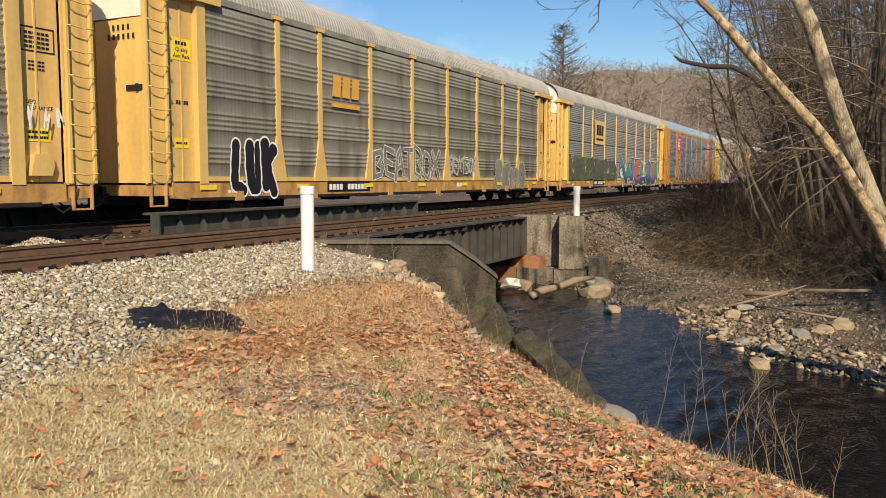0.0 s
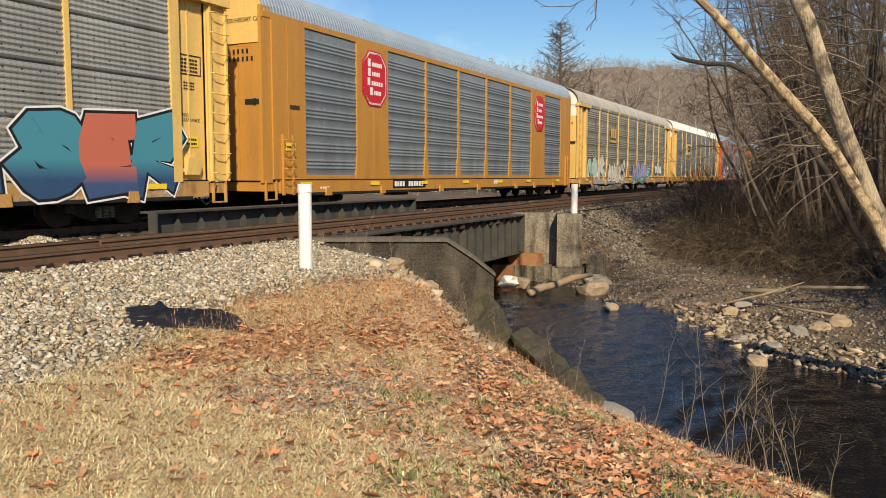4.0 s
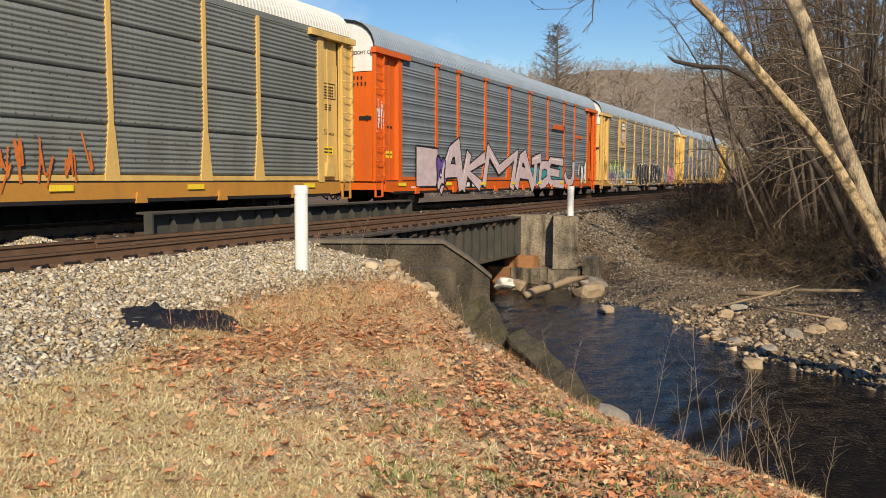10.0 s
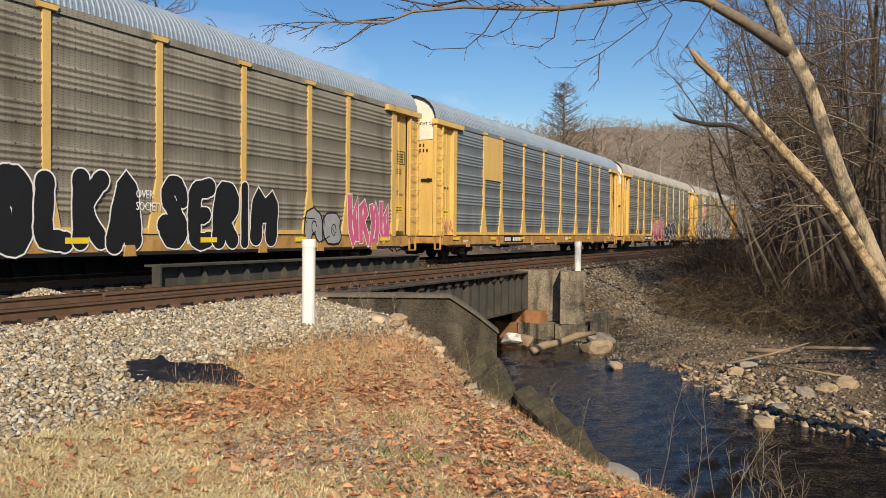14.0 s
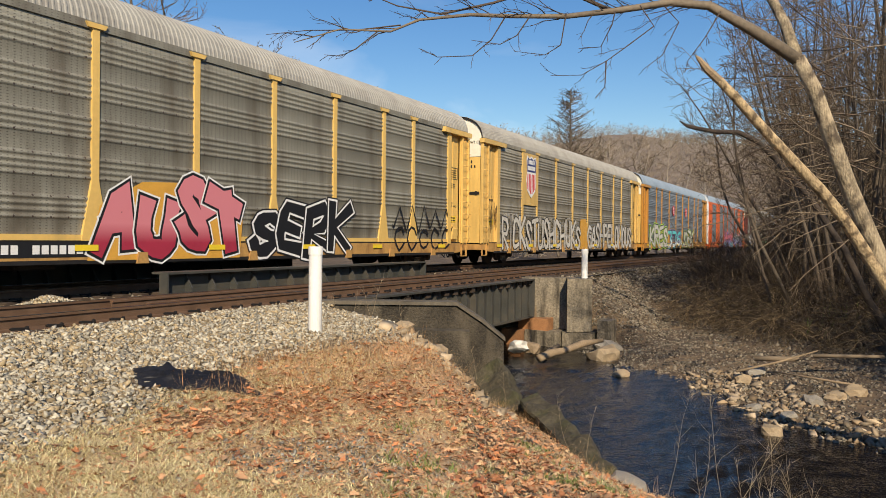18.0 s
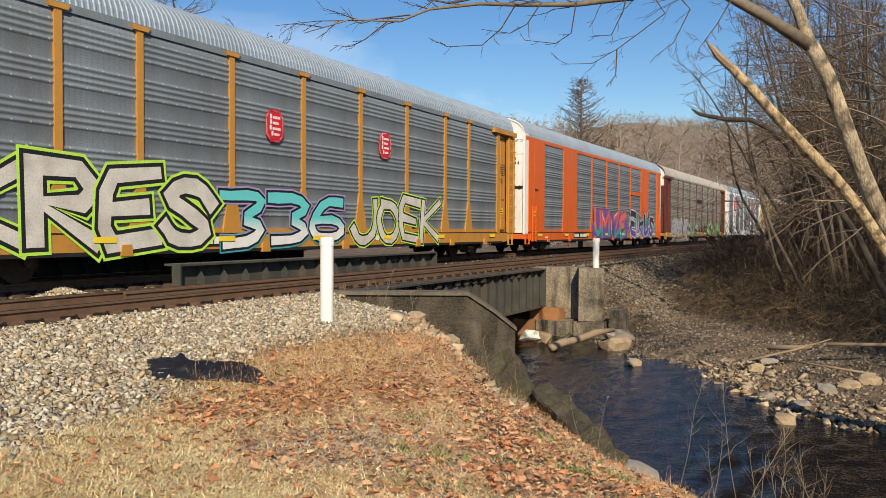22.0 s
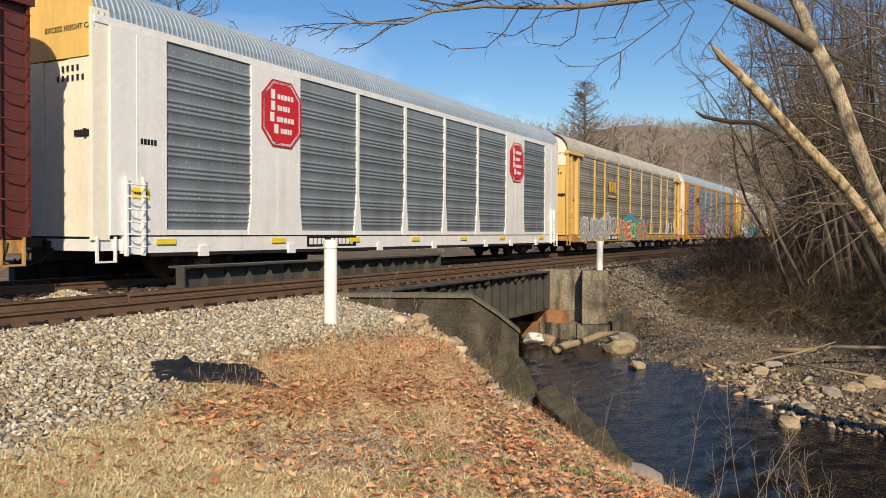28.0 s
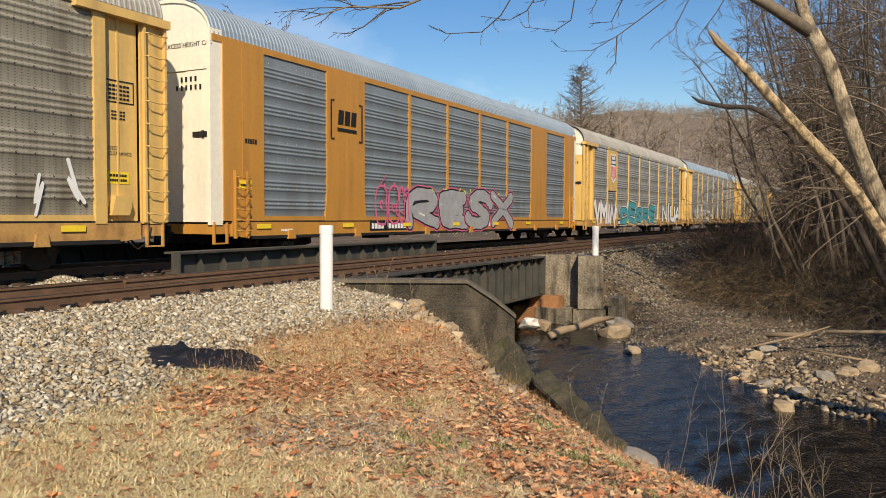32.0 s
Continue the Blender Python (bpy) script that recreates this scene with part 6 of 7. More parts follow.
# loose stones among the leaves, rubble by the wing wall
bare_gravel = lambda X, Y: (0.9 * np.exp(-((X - 5.7) / 0.85) ** 2 - ((Y - 3.9) / 0.8) ** 2) + 0.7 * np.exp(-((X - 7.0) / 0.7) ** 2 - ((Y - 4.1) / 0.5) ** 2)
                            + 0.5 * np.exp(-((X - 5.2) / 0.5) ** 2 - ((Y - 2.7) / 0.4) ** 2) + 0.35 * wob(X, Y, 1.3, 4))
X, Y = in_area(30000, 2.5, 13, 1.0, 7, lambda X, Y: dry_side(X, Y) & (bare_gravel(X, Y) + 0.28 * R.normal(0, 1, len(X)) > 0.58), R)
sz = 0.007 + 0.022 * R.rand(len(X)) ** 1.6
stones("gravel", np.stack([X, Y, ground_z(X, Y) + 0.006 + 0.4 * sz], -1), sz, M_GRAVEL, "scattered grey gravel among leaves", R, tilt=3.1)
X, Y = in_area(1900, 10.4, 14.0, 4.7, 6.9, lambda X, Y: (side_dist(X, Y, NEAR_BANK) < -0.05) & (np.abs(X - np.interp(Y, [4.8, 5.6, 6.6], [11.5, 11.7, 12.0])) < 0.45 + 0.2 * R.normal(0, 1, len(X))), R)
sz = R.uniform(0.02, 0.05, len(X)) + 0.11 * R.rand(len(X)) ** 3
stones("rubble", np.stack([X, Y, ground_z(X, Y) + 0.2 * sz], -1), sz, M_RUBBLE, "tan broken rubble at the foot of the wing wall", R, 0.6)
# gravel bar
bar_side = lambda X, Y: side_dist(X, Y, FAR_BANK)
X, Y = in_area(44000, 14, 34, -3, 8.5, lambda X, Y: (bar_side(X, Y) > -0.1) & (bar_side(X, Y) < 9) & (Y < 8.6) & (R.rand(len(X)) < np.exp(-bar_side(X, Y) / 9)), R)
sz = 0.014 + 0.03 * R.rand(len(X)) ** 2 + 0.04 * R.rand(len(X)) ** 9
stones("gravel_bar", np.stack([X, Y, ground_z(X, Y) + 0.2 * sz], -1), sz, M_RIVER, "grey-brown river gravel on the far bank", R)
X, Y = in_area(7000, 14, 21.5, -4, 3.6, lambda X, Y: (bar_side(X, Y) > -0.4) & (bar_side(X, Y) < 1.8) & (R.rand(len(X)) < 0.5 + 0.5 * wob(X, Y, 1.6, 3)), R)
sz = 0.028 + 0.12 * R.rand(len(X)) ** 3
stones("cobbles", np.stack([X, Y, ground_z(X, Y) + 0.25 * sz], -1), sz, M_COBBLE, "heaped tan and brown river stones at the water's edge", R, 0.5)


def boulder(x, y, z, r, m, label, seed, squash=0.6):
    rs = np.random.RandomState(seed)
    bm = bmesh.new()
    bmesh.ops.create_icosphere(bm, subdivisions=2, radius=1)
    for v in bm.verts:
        d = 1 + 0.38 * noise.noise(v.co * 1.5 + Vector((seed * 3.1, 0, 0))) + 0.12 * noise.noise(v.co * 4 + Vector((0, seed * 2.3, 0)))
        q = Vector((np.sign(v.co.x) * abs(v.co.x) ** 0.7, np.sign(v.co.y) * abs(v.co.y) ** 0.75, np.sign(v.co.z) * abs(v.co.z) ** 0.7))
        v.co = Vector((q.x * r * 1.2, q.y * r, q.z * r * squash)) * d
    bmesh.ops.rotate(bm, verts=bm.verts, matrix=Euler((rs.uniform(-0.3, 0.3), rs.uniform(-0.3, 0.3), rs.uniform(0, 6))).to_matrix())
    me2 = bpy.data.meshes.new("rock")
    bm.to_mesh(me2)
    bm.free()
    me2.materials.append(m)
    ob = new("rock", me2)
    ob.location = (x, y, z)
    return tagged(ob, label, "rock", "river rocks")


M_TANROCK = mat("tan_rock", (0.38, 0.29, 0.18), 0.85, 0, 0.25, 3, 40, 0.5, stain=(0.2, 0.13, 0.08), stain_amount=0.5, stain_scale=3)
M_GREYROCK = mat("grey_rock", (0.30, 0.27, 0.22), 0.85, 0, 0.3, 3, 40, 0.5, stain=(0.12, 0.1, 0.08), stain_amount=0.5, stain_scale=3)
for i, (x, y, r, m, lab) in enumerate([
        (15.5, 1.10, 0.20, M_TANROCK, "tan rounded rock at the water's edge"), (20.3, 2.1, 0.22, M_TANROCK, "large tan angular rock on the gravel bar"),
        (16.9, 0.9, 0.16, M_GREYROCK, "pale grey flat rock"), (19.0, -0.3, 0.22, M_TANROCK, "flat tan slab of rock"), (17.6, 1.6, 0.14, M_GREYROCK, "small wet grey rock"),
        (21.3, 1.9, 0.2, M_GREYROCK, "grey rock on the gravel"), (20.2, 5.0, 0.17, M_TANROCK, "tan rock standing in the shallow water"), (20.6, 5.1, 0.13, M_GREYROCK, "small rock in the shallows"),
        (10.6, 2.55, 0.24, M_GREYROCK, "pale rock at the foot of the broken slab"), (22.9, 6.2, 0.42, M_TANROCK, "big tan rock under the bridge end"), (24.2, 6.4, 0.4, M_GREYROCK, "grey boulder beside the abutment"),
        (12.2, 6.9, 0.16, M_TANROCK, "tan rock on the bank"), (12.5, 6.4, 0.19, M_TANROCK, "tan angular rock on the bank"), (12.9, 6.0, 0.17, M_TANROCK, "tan rock by the wing wall"),
        (11.7, 6.9, 0.14, M_GREYROCK, "grey rock on the ballast slope"), (18.2, 0.5, 0.22, M_GREYROCK, "grey cobble on the heap"), (18.6, 0.1, 0.17, M_TANROCK, "tan cobble on the heap")]):
    boulder(x, y, max(float(ground_z(x, y)), WATER) + 0.2 * r, r, m, lab, i + 1, 0.6)


def blades(name, X, Y, length, width, lean, material, label, rs, lift=0.0, way=None):
    """Grass blades as thin bent triangles."""
    n = len(X)
    a = rs.uniform(0, 2 * math.pi, n) if way is None else way
    t = rs.uniform(*lean, n)
    dx, dy = np.cos(a), np.sin(a)
    base = np.stack([X, Y, ground_z(X, Y) - 0.005 + lift], -1)
    side = np.stack([-dy, dx, np.zeros(n)], -1) * (width * rs.uniform(0.6, 1.3, n))[:, None]
    L = (length * rs.uniform(0.5, 1.2, n))[:, None]
    mid = base + L * 0.55 * np.stack([dx * np.sin(t) * 0.8, dy * np.sin(t) * 0.8, np.cos(t * 0.8)], -1)
    tip = mid + L * 0.45 * np.stack([dx * np.sin(t * 1.3), dy * np.sin(t * 1.3), np.cos(t * 1.3)], -1)
    V = np.stack([base - side, base + side, mid + side * 0.7, mid - side * 0.7, tip], 1).reshape(-1, 3)
    k = 5 * np.arange(n)[:, None]
    F = np.concatenate([k + np.array([[0, 1, 2]]), k + np.array([[0, 2, 3]]), k + np.array([[3, 2, 4]])])
    return tagged(new(name, quick_mesh(name, V, F, material)), label, "grass", "", "stuff")


lawn = lambda X, Y: (Y < edge_y(X) + R.normal(0, 0.15, X.shape)) & (side_dist(X, Y, NEAR_BANK) < -0.7)
in_view = lambda X, Y: (np.hypot(X, Y) > 2.6) & (np.arctan2(Y, X) < 1.05) & (np.arctan2(Y, X) > -0.12)


def leaf_cover(X, Y):
    """How thickly the leaves lie: drifts by the cloth, along the creek bank and under the trees."""
    d = 0.05 + 0.07 * wob(X, Y, 1.4, 2) + 0.12 * np.clip((X - 0.75 * Y - 0.6) / 2, 0, 1)
    for x, y, rx, ry, k in ((5.9, 5.55, 0.6, 0.35, 0.95), (7.0, 5.4, 0.8, 0.45, 1.0), (8.3, 4.95, 0.8, 0.55, 0.85), (9.4, 4.3, 0.9, 0.6, 0.7), (8.1, 3.2, 0.9, 0.55, 0.9),
                            (6.6, 2.45, 0.9, 0.6, 0.75), (7.5, 1.6, 0.9, 0.6, 1.0), (5.6, 1.5, 1.0, 0.6, 0.85), (4.4, 1.7, 0.8, 0.5, 0.45), (6.6, 0.6, 1.0, 0.6, 0.8)):
        d = np.maximum(d, k * np.exp(-((X - x) / rx) ** 2 - ((Y - y) / ry) ** 2) * (1 + 0.25 * wob(X, Y, 3.1, 5)))
    return d


# matted tufts: blades lie outward from each tuft's heart
X, Y = in_area(30000, 1.0, 10, -0.5, 6.6, lambda X, Y: lawn(X, Y) & in_view(X, Y) & (R.rand(len(X)) < np.clip(1.25 - 1.4 * leaf_cover(X, Y) - 1.5 * np.clip(bare_gravel(X, Y), 0, 1) - 0.17 * np.clip(X - 0.75 * Y - 0.8, 0, 9), 0.08, 1)), R)
k = 15
lean_way = np.repeat(R.uniform(0, 6.283, len(X)), k) + R.normal(0, 1.1, len(X) * k)
X, Y = np.repeat(X, k), np.repeat(Y, k)
X, Y = X + 0.05 * R.normal(0, 1, len(X)), Y + 0.05 * R.normal(0, 1, len(Y))
blades("dry_grass", X, Y, R.uniform(0.06, 0.15, len(X)), 0.0029, (0.95, 1.62), M_GRASS, "short matted straw-coloured dormant grass", R, R.uniform(0, 0.012, len(X)), lean_way)
# tall dry grass round the cloth
tall = lambda X, Y: (np.abs(Y - np.interp(X, [6.5, 8, 10, 13], [5.6, 6.1, 5.9, 5.2])) < 0.8 + 0.2 * R.normal(0, 1, X.shape)) & dry_side(X, Y)
X, Y = in_area(15000, 6.4, 12.6, 4.2, 7.4, tall, R)
blades("tall_dry_grass", X, Y, 0.12 + 0.30 * R.rand(len(X)) ** 2, 0.0017, (0.25, 1.6), M_TALL, "tall thin dry grass on the bank", R)
X, Y = in_area(16000, 7.0, 14, 0.0, 6.2, lambda X, Y: (side_dist(X, Y, NEAR_BANK) > -1.0) & (side_dist(X, Y, NEAR_BANK) < -0.15), R)
blades("bank_grass", X, Y, R.uniform(0.12, 0.34, len(X)), 0.0017, (0.4, 1.9), M_TALL, "dry grass hanging over the creek bank", R)
X, Y = in_area(24000, 3, 10, -1, 4.5, lambda X, Y: (wob(X, Y, 1.7, 7) + 0.25 * R.normal(0, 1, len(X)) > 0.42) & (side_dist(X, Y, NEAR_BANK) < -0.3) & (Y < 0.6 * X), R)
blades("green_weeds", X, Y, R.uniform(0.05, 0.10, len(X)), 0.009, (0.4, 1.3), M_GREEN, "low green weeds between leaves", R, 0.025)

# fallen leaves: pointed lobes, folded and curled
LOBES = np.array([(0.02, -0.75), (0.16, -0.42), (0.55, -0.5), (0.36, -0.16), (0.82, 0.12), (0.40, 0.2), (0.36, 0.52), (0.0, 0.88), (-0.33, 0.5), (-0.42, 0.18), (-0.8, 0.1), (-0.34, -0.14), (-0.56, -0.48), (-0.14, -0.42)])


def leaf_litter(name, X, Y, size, label, rs, material=M_LEAF, up=0.028):
    n, m = len(X), len(LOBES)
    r2 = (LOBES ** 2).sum(1)
    curl = rs.uniform(-0.35, 0.45, n)[:, None] * rs.uniform(0.2, 1.6, (n, m))
    fold = rs.uniform(-0.3, 0.6, n)[:, None]
    v = np.concatenate([np.zeros((n, 1, 3)), np.stack([np.repeat(LOBES[None, :, 0], n, 0), np.repeat(LOBES[None, :, 1], n, 0), curl * r2[None] + fold * np.abs(LOBES[None, :, 0])], -1)], 1)
    v[:, 1:, :2] *= rs.uniform(0.6, 1.15, (n, m, 1))
    v[:, :, 0] *= rs.uniform(0.35, 1.0, n)[:, None]
    v = np.einsum("nij,nkj->nki", turns(n, rs, 0.4), v) * size[:, None, None]
    v += np.stack([X, Y, ground_z(X, Y) + up + 0.22 * size], -1)[:, None, :]
    k = (m + 1) * np.arange(n)[:, None, None]
    tri = np.array([(0, 1 + i, 1 + (i + 1) % m) for i in range(m)])[None]
    ob = new(name, quick_mesh(name, v.reshape(-1, 3), (k + tri).reshape(-1, 3), material, False))
    return tagged(ob, label, "leaves", "", "stuff")


def crumbs(name, X, Y, size, label, rs, material):
    """Torn scraps of leaf: small bent four-sided pieces."""
    n = len(X)
    v = np.array([(-1, 0, 0.25), (0, -0.6, 0), (1.1, 0.1, 0.3), (0.1, 0.55, 0)])[None] * rs.uniform(0.5, 1.2, (n, 4, 3))
    v = np.einsum("nij,nkj->nki", turns(n, rs, 0.6), v) * size[:, None, None] + np.stack([X, Y, ground_z(X, Y) + 0.022 + 0.3 * size], -1)[:, None, :]
    f2 = (np.array([(0, 1, 3), (1, 2, 3)])[None] + 4 * np.arange(n)[:, None, None]).reshape(-1, 3)
    return tagged(new(name, quick_mesh(name, v.reshape(-1, 3), f2, material)), label, "leaves", "", "stuff")


near_view = lambda X, Y: in_view(X, Y) & (side_dist(X, Y, NEAR_BANK) < -0.25) & (Y < edge_y(X) + R.normal(0, 0.2, X.shape))
M_PALELEAF = mat("pale_leaf", (0.62, 0.43, 0.23), 0.8, 0, 0.45, 9, 50, 0.2, isl=0.7)
M_DARKLEAF = mat("brown_leaf", (0.36, 0.225, 0.13), 0.8, 0, 0.5, 9, 50, 0.2, isl=0.7, alt=(1.0, 0.6, 0.5), alt_share=0.4)
X, Y = in_area(52000, 2, 13, -1.5, 6.6, lambda X, Y: near_view(X, Y) & (R.rand(len(X)) < 0.85 * leaf_cover(X, Y)), R)
leaf_litter("fallen_leaves", X, Y, 0.022 + 0.07 * R.rand(len(X)) ** 2, "curled orange-brown fallen leaves", R)
X, Y = in_area(22000, 2, 13, -1.5, 6.6, lambda X, Y: near_view(X, Y) & (R.rand(len(X)) < 0.55 * leaf_cover(X, Y)), R)
leaf_litter("brown_leaves", X, Y, 0.02 + 0.06 * R.rand(len(X)) ** 2, "dark brown crumpled fallen leaves", R, M_DARKLEAF)
X, Y = in_area(12000, 1.5, 12, -0.5, 6.4, lambda X, Y: near_view(X, Y) & (R.rand(len(X)) < 0.14 + 0.5 * leaf_cover(X, Y)), R)
leaf_litter("pale_leaves", X, Y, 0.014 + 0.06 * R.rand(len(X)) ** 2.2, "pale tan fallen leaves on the grass", R, M_PALELEAF)
X, Y = in_area(70000, 1.5, 12, -0.5, 6.6, lambda X, Y: near_view(X, Y) & (R.rand(len(X)) < 0.4 + 0.6 * leaf_cover(X, Y)), R)
crumbs("leaf_scraps", X, Y, R.uniform(0.007, 0.026, len(X)), "small torn scraps of dry leaf", R, M_LEAF)
X, Y = in_area(40000, 1.5, 12, -0.5, 6.6, near_view, R)
crumbs("pale_scraps", X, Y, R.uniform(0.005, 0.016, len(X)), "pale scraps of leaf and bark", R, M_PALELEAF)
X, Y = in_area(26000, 3, 12, -0.5, 6.6, lambda X, Y: near_view(X, Y), R)
blades("loose_straw", X, Y, np.full(len(X), 0.13), 0.0018, (1.1, 1.65), M_STALK, "loose dry straw among the leaves", R, 0.02)

# ---- broken slabs, cloth, wreckage ----
M_MOSSY = mat("mossy_concrete", (0.066, 0.056, 0.035), 0.95, 0, 0.5, 2.2, 20, 0.9, dist=0.03, stain=(0.06, 0.062, 0.02), stain_amount=0.8, stain_scale=2.6)


def slab(name, label, a, b2, w, t, m, tip, seed):
    """A broken concrete slab from a to b2, w wide, t thick, turned by tip about its length."""
    a, b2 = Vector(a), Vector(b2)
    d = (b2 - a).normalized()
    up = Vector((0, 0, 1)) - d * d.z
    up.normalize()
    s = d.cross(up)
    q = Matrix.Rotation(radians(tip), 3, d)
    s, up = q @ s, q @ up
    rs = random.Random(seed)
    g = Geo()
    n, ring = 26, [(-0.5, -0.5), (0, -0.5), (0.5, -0.5), (0.51, 0), (0.5, 0.42), (0.43, 0.5), (0.15, 0.5), (-0.15, 0.5), (-0.43, 0.5), (-0.5, 0.42), (-0.51, 0)]
    k = len(ring)
    for i in range(n):
        f = i / (n - 1)
        c = a.lerp(b2, f)
        e = 0.72 if i in (0, n - 1) else 1
        for u, h in ring:
            p = c + s * u * w * e + up * h * t * e
            d = noise.noise(p * 2.2 + Vector((seed * 7, 0, 0))) * 0.11 + noise.noise(p * 7) * 0.05
            g.v.append((p + (s * u + up * h).normalized() * d)[:])
    for i in range(n - 1):
        for j in range(k):
            p, r = i * k + j, i * k + (j + 1) % k
            g.f.append((p, p + k, r + k, r))
    g.f += [tuple(range(k)), tuple(range(n * k - 1, n * k - k - 1, -1))]
    return single(name, g, m, label, "concrete slab", "", "broken slabs")


slab("broken_slab", "tilted broken concrete slab at the foot of the wing wall", (14.1, 6.05, -1.42), (13.2, 5.2, -2.1), 0.62, 0.36, M_MOSSY, 40, 1)
slab("broken_slab", "long mossy broken concrete beam lying in the creek edge", (13.2, 4.85, -1.80), (10.7, 2.75, -2.28), 0.38, 0.46, M_MOSSY, 24, 2)

# black cloth, crumpled
cx, cy = 6.75, 6.45
g = Geo()
n1, n2 = 34, 20
for i in range(n1):
    for j in range(n2):
        u, v = i / (n1 - 1) - 0.5, j / (n2 - 1) - 0.5
        x, y = cx + u * 0.95 + v * 0.35 + 0.06 * noise.noise((u * 5, v * 5, 2)), cy - u * 0.85 + v * 0.50 + 0.06 * noise.noise((u * 5, v * 5, 5))
        edge = min(1.0, 5 * (0.5 - max(abs(u), abs(v))))
        h = (0.03 + 0.10 * abs(noise.noise((u * 7, v * 8, 1))) + 0.07 * abs(noise.noise((u * 15, v * 15, 3)))) * edge
        g.v.append((x, y, float(ground_z(x, y)) + 0.025 + max(0, h)))
g.f = [(i * n2 + j, (i + 1) * n2 + j, (i + 1) * n2 + j + 1, i * n2 + j + 1) for i in range(n1 - 1) for j in range(n2 - 1)]
single("cloth", g, M_CLOTH, "crumpled black cloth lying on the ballast edge", "cloth", smooth=True)


def log_thing(pts, radii, label, m=M_LOG, name="driftwood_log", sides=8):
    g = Geo().tube(pts, radii, sides)
    return single(name, g, m, label, "log", "", "driftwood", True)


log_thing([(20.6, 7.35, -2.12), (21.2, 7.2, -2.04), (21.7, 6.98, -2.02), (22.5, 6.72, -1.9), (23.3, 6.35, -1.86)], [0.11, 0.12, 0.10, 0.11, 0.06], "pale driftwood log under the bridge")
log_thing([(21.4, 7.6, -2.35), (22.4, 7.7, -2.2), (23.6, 7.8, -2.15)], [0.08, 0.09, 0.06], "dark wet log under the bridge", M_TWIG)
boulder(22.3, 8.62, -2.08, 0.27, mat("dirty_white_plastic", (0.66, 0.64, 0.58), 0.6, 0, 0.15, 4, 30, 0.3, stain=(0.2, 0.17, 0.12), stain_amount=0.7, stain_scale=4), "crumpled dirty white plastic caught under the bridge", 41, 0.62)
boulder(22.45, 8.22, -2.12, 0.20, M_LOG, "brown root stump caught under the bridge", 42, 0.9)
log_thing([(19.9, 2.2, -1.95), (20.4, 1.3, -1.72), (20.8, 0.5, -1.45)], [0.032, 0.028, 0.015], "pale driftwood branch on the gravel bar")
log_thing([(20.9, 1.9, -1.75), (20.95, 0.9, -1.7)], [0.07, 0.06], "weathered log on the gravel bar", M_TWIG)
log_thing([(21.0, 0.6, -1.6), (21.3, -0.9, -1.55)], [0.05, 0.04], "brown log on the gravel bar", M_TWIG)
log_thing([(19.2, -0.4, -1.95), (20.0, 1.4, -1.9)], [0.03, 0.02], "thin pale driftwood stick on cobbles", M_LOG)


# ---- trees ----
def limb_path(rng, p, d, length, n, wander, lift):
    pts = [Vector(p)]
    d = Vector(d).normalized()
    for _ in range(n):
        d = (d + Vector((rng.gauss(0, wander), rng.gauss(0, wander), rng.gauss(0, wander) + lift))).normalized()
        pts.append(pts[-1] + d * length / n)
    return pts


def sprout(g, rng, pts, r0, r1, level, kids, spread, shrink, wander, lift, sides, start=0.3, drop=0.0, least=0.0035):
    """A limb with side branches, and theirs in turn."""
    n = len(pts)
    g.tube([p[:] for p in pts], [r0 + (r1 - r0) * i / (n - 1) for i in range(n)], sides)
    if level <= 0:
        return
    total = sum((pts[i + 1] - pts[i]).length for i in range(n - 1))
    for k in range(kids):
        f = start + (1 - start) * (k + rng.random()) / kids
        i = min(n - 2, int(f * (n - 1)))
        p = pts[i].lerp(pts[i + 1], f * (n - 1) - i)
        d = (pts[i + 1] - pts[i]).normalized()
        side = Vector((rng.gauss(0, 1), rng.gauss(0, 1), rng.gauss(0, 1) - drop))
        side = (side - d * side.dot(d)).normalized()
        dd = d * math.cos(spread) + side * math.sin(spread)
        length = total * shrink * rng.uniform(0.55, 1.15) * (1.15 - 0.5 * f)
        r = max(least, (r0 + (r1 - r0) * f) * 0.5)
        sprout(g, rng, limb_path(rng, p, dd, length, 4 if level > 1 else 3, wander, lift), r, max(least * 0.6, r * 0.35), level - 1, max(2, int(kids * 0.7)), spread, shrink, wander * 1.1, lift, 4 if level > 1 else 3, 0.2, drop, least)


def V3(l):
    return [Vector(p) for p in l]


lean_tree = thing("leaning_tree", "leaning bare tree with pale bark arching over the creek", "tree")
rng = random.Random(5)
trunk = V3([(14.6, -2.6, -2.0), (14.15, -1.5, -1.2), (13.71, -0.58, 0.63), (13.45, -0.06, 1.94), (13.31, 0.21, 2.74), (13.21, 0.42, 3.38), (13.09, 0.65, 3.86)])
part("trunk", Geo().tube([p[:] for p in trunk], [0.185, 0.155, 0.135, 0.125, 0.118, 0.112, 0.105], 12), M_BARK, lean_tree, smooth=True)
g = Geo()
main = V3([(13.09, 0.65, 3.83), (12.79, 1.24, 4.25), (12.49, 1.85, 4.62), (12.12, 2.36, 4.63), (11.62, 2.92, 4.46), (10.96, 3.56, 4.27), (10.32, 4.17, 4.18), (9.9, 4.58, 4.14), (9.32, 5.05, 3.98), (8.98, 5.29, 3.77), (8.52, 5.76, 3.74), (8.1, 6.16, 3.52)])
g.tube([p[:] for p in main], [0.10, 0.085, 0.068, 0.055, 0.045, 0.036, 0.029, 0.024, 0.018, 0.014, 0.010, 0.005], 8)
part("limb", g, M_LIMB, lean_tree, "long arching limb", smooth=True)
g = Geo()
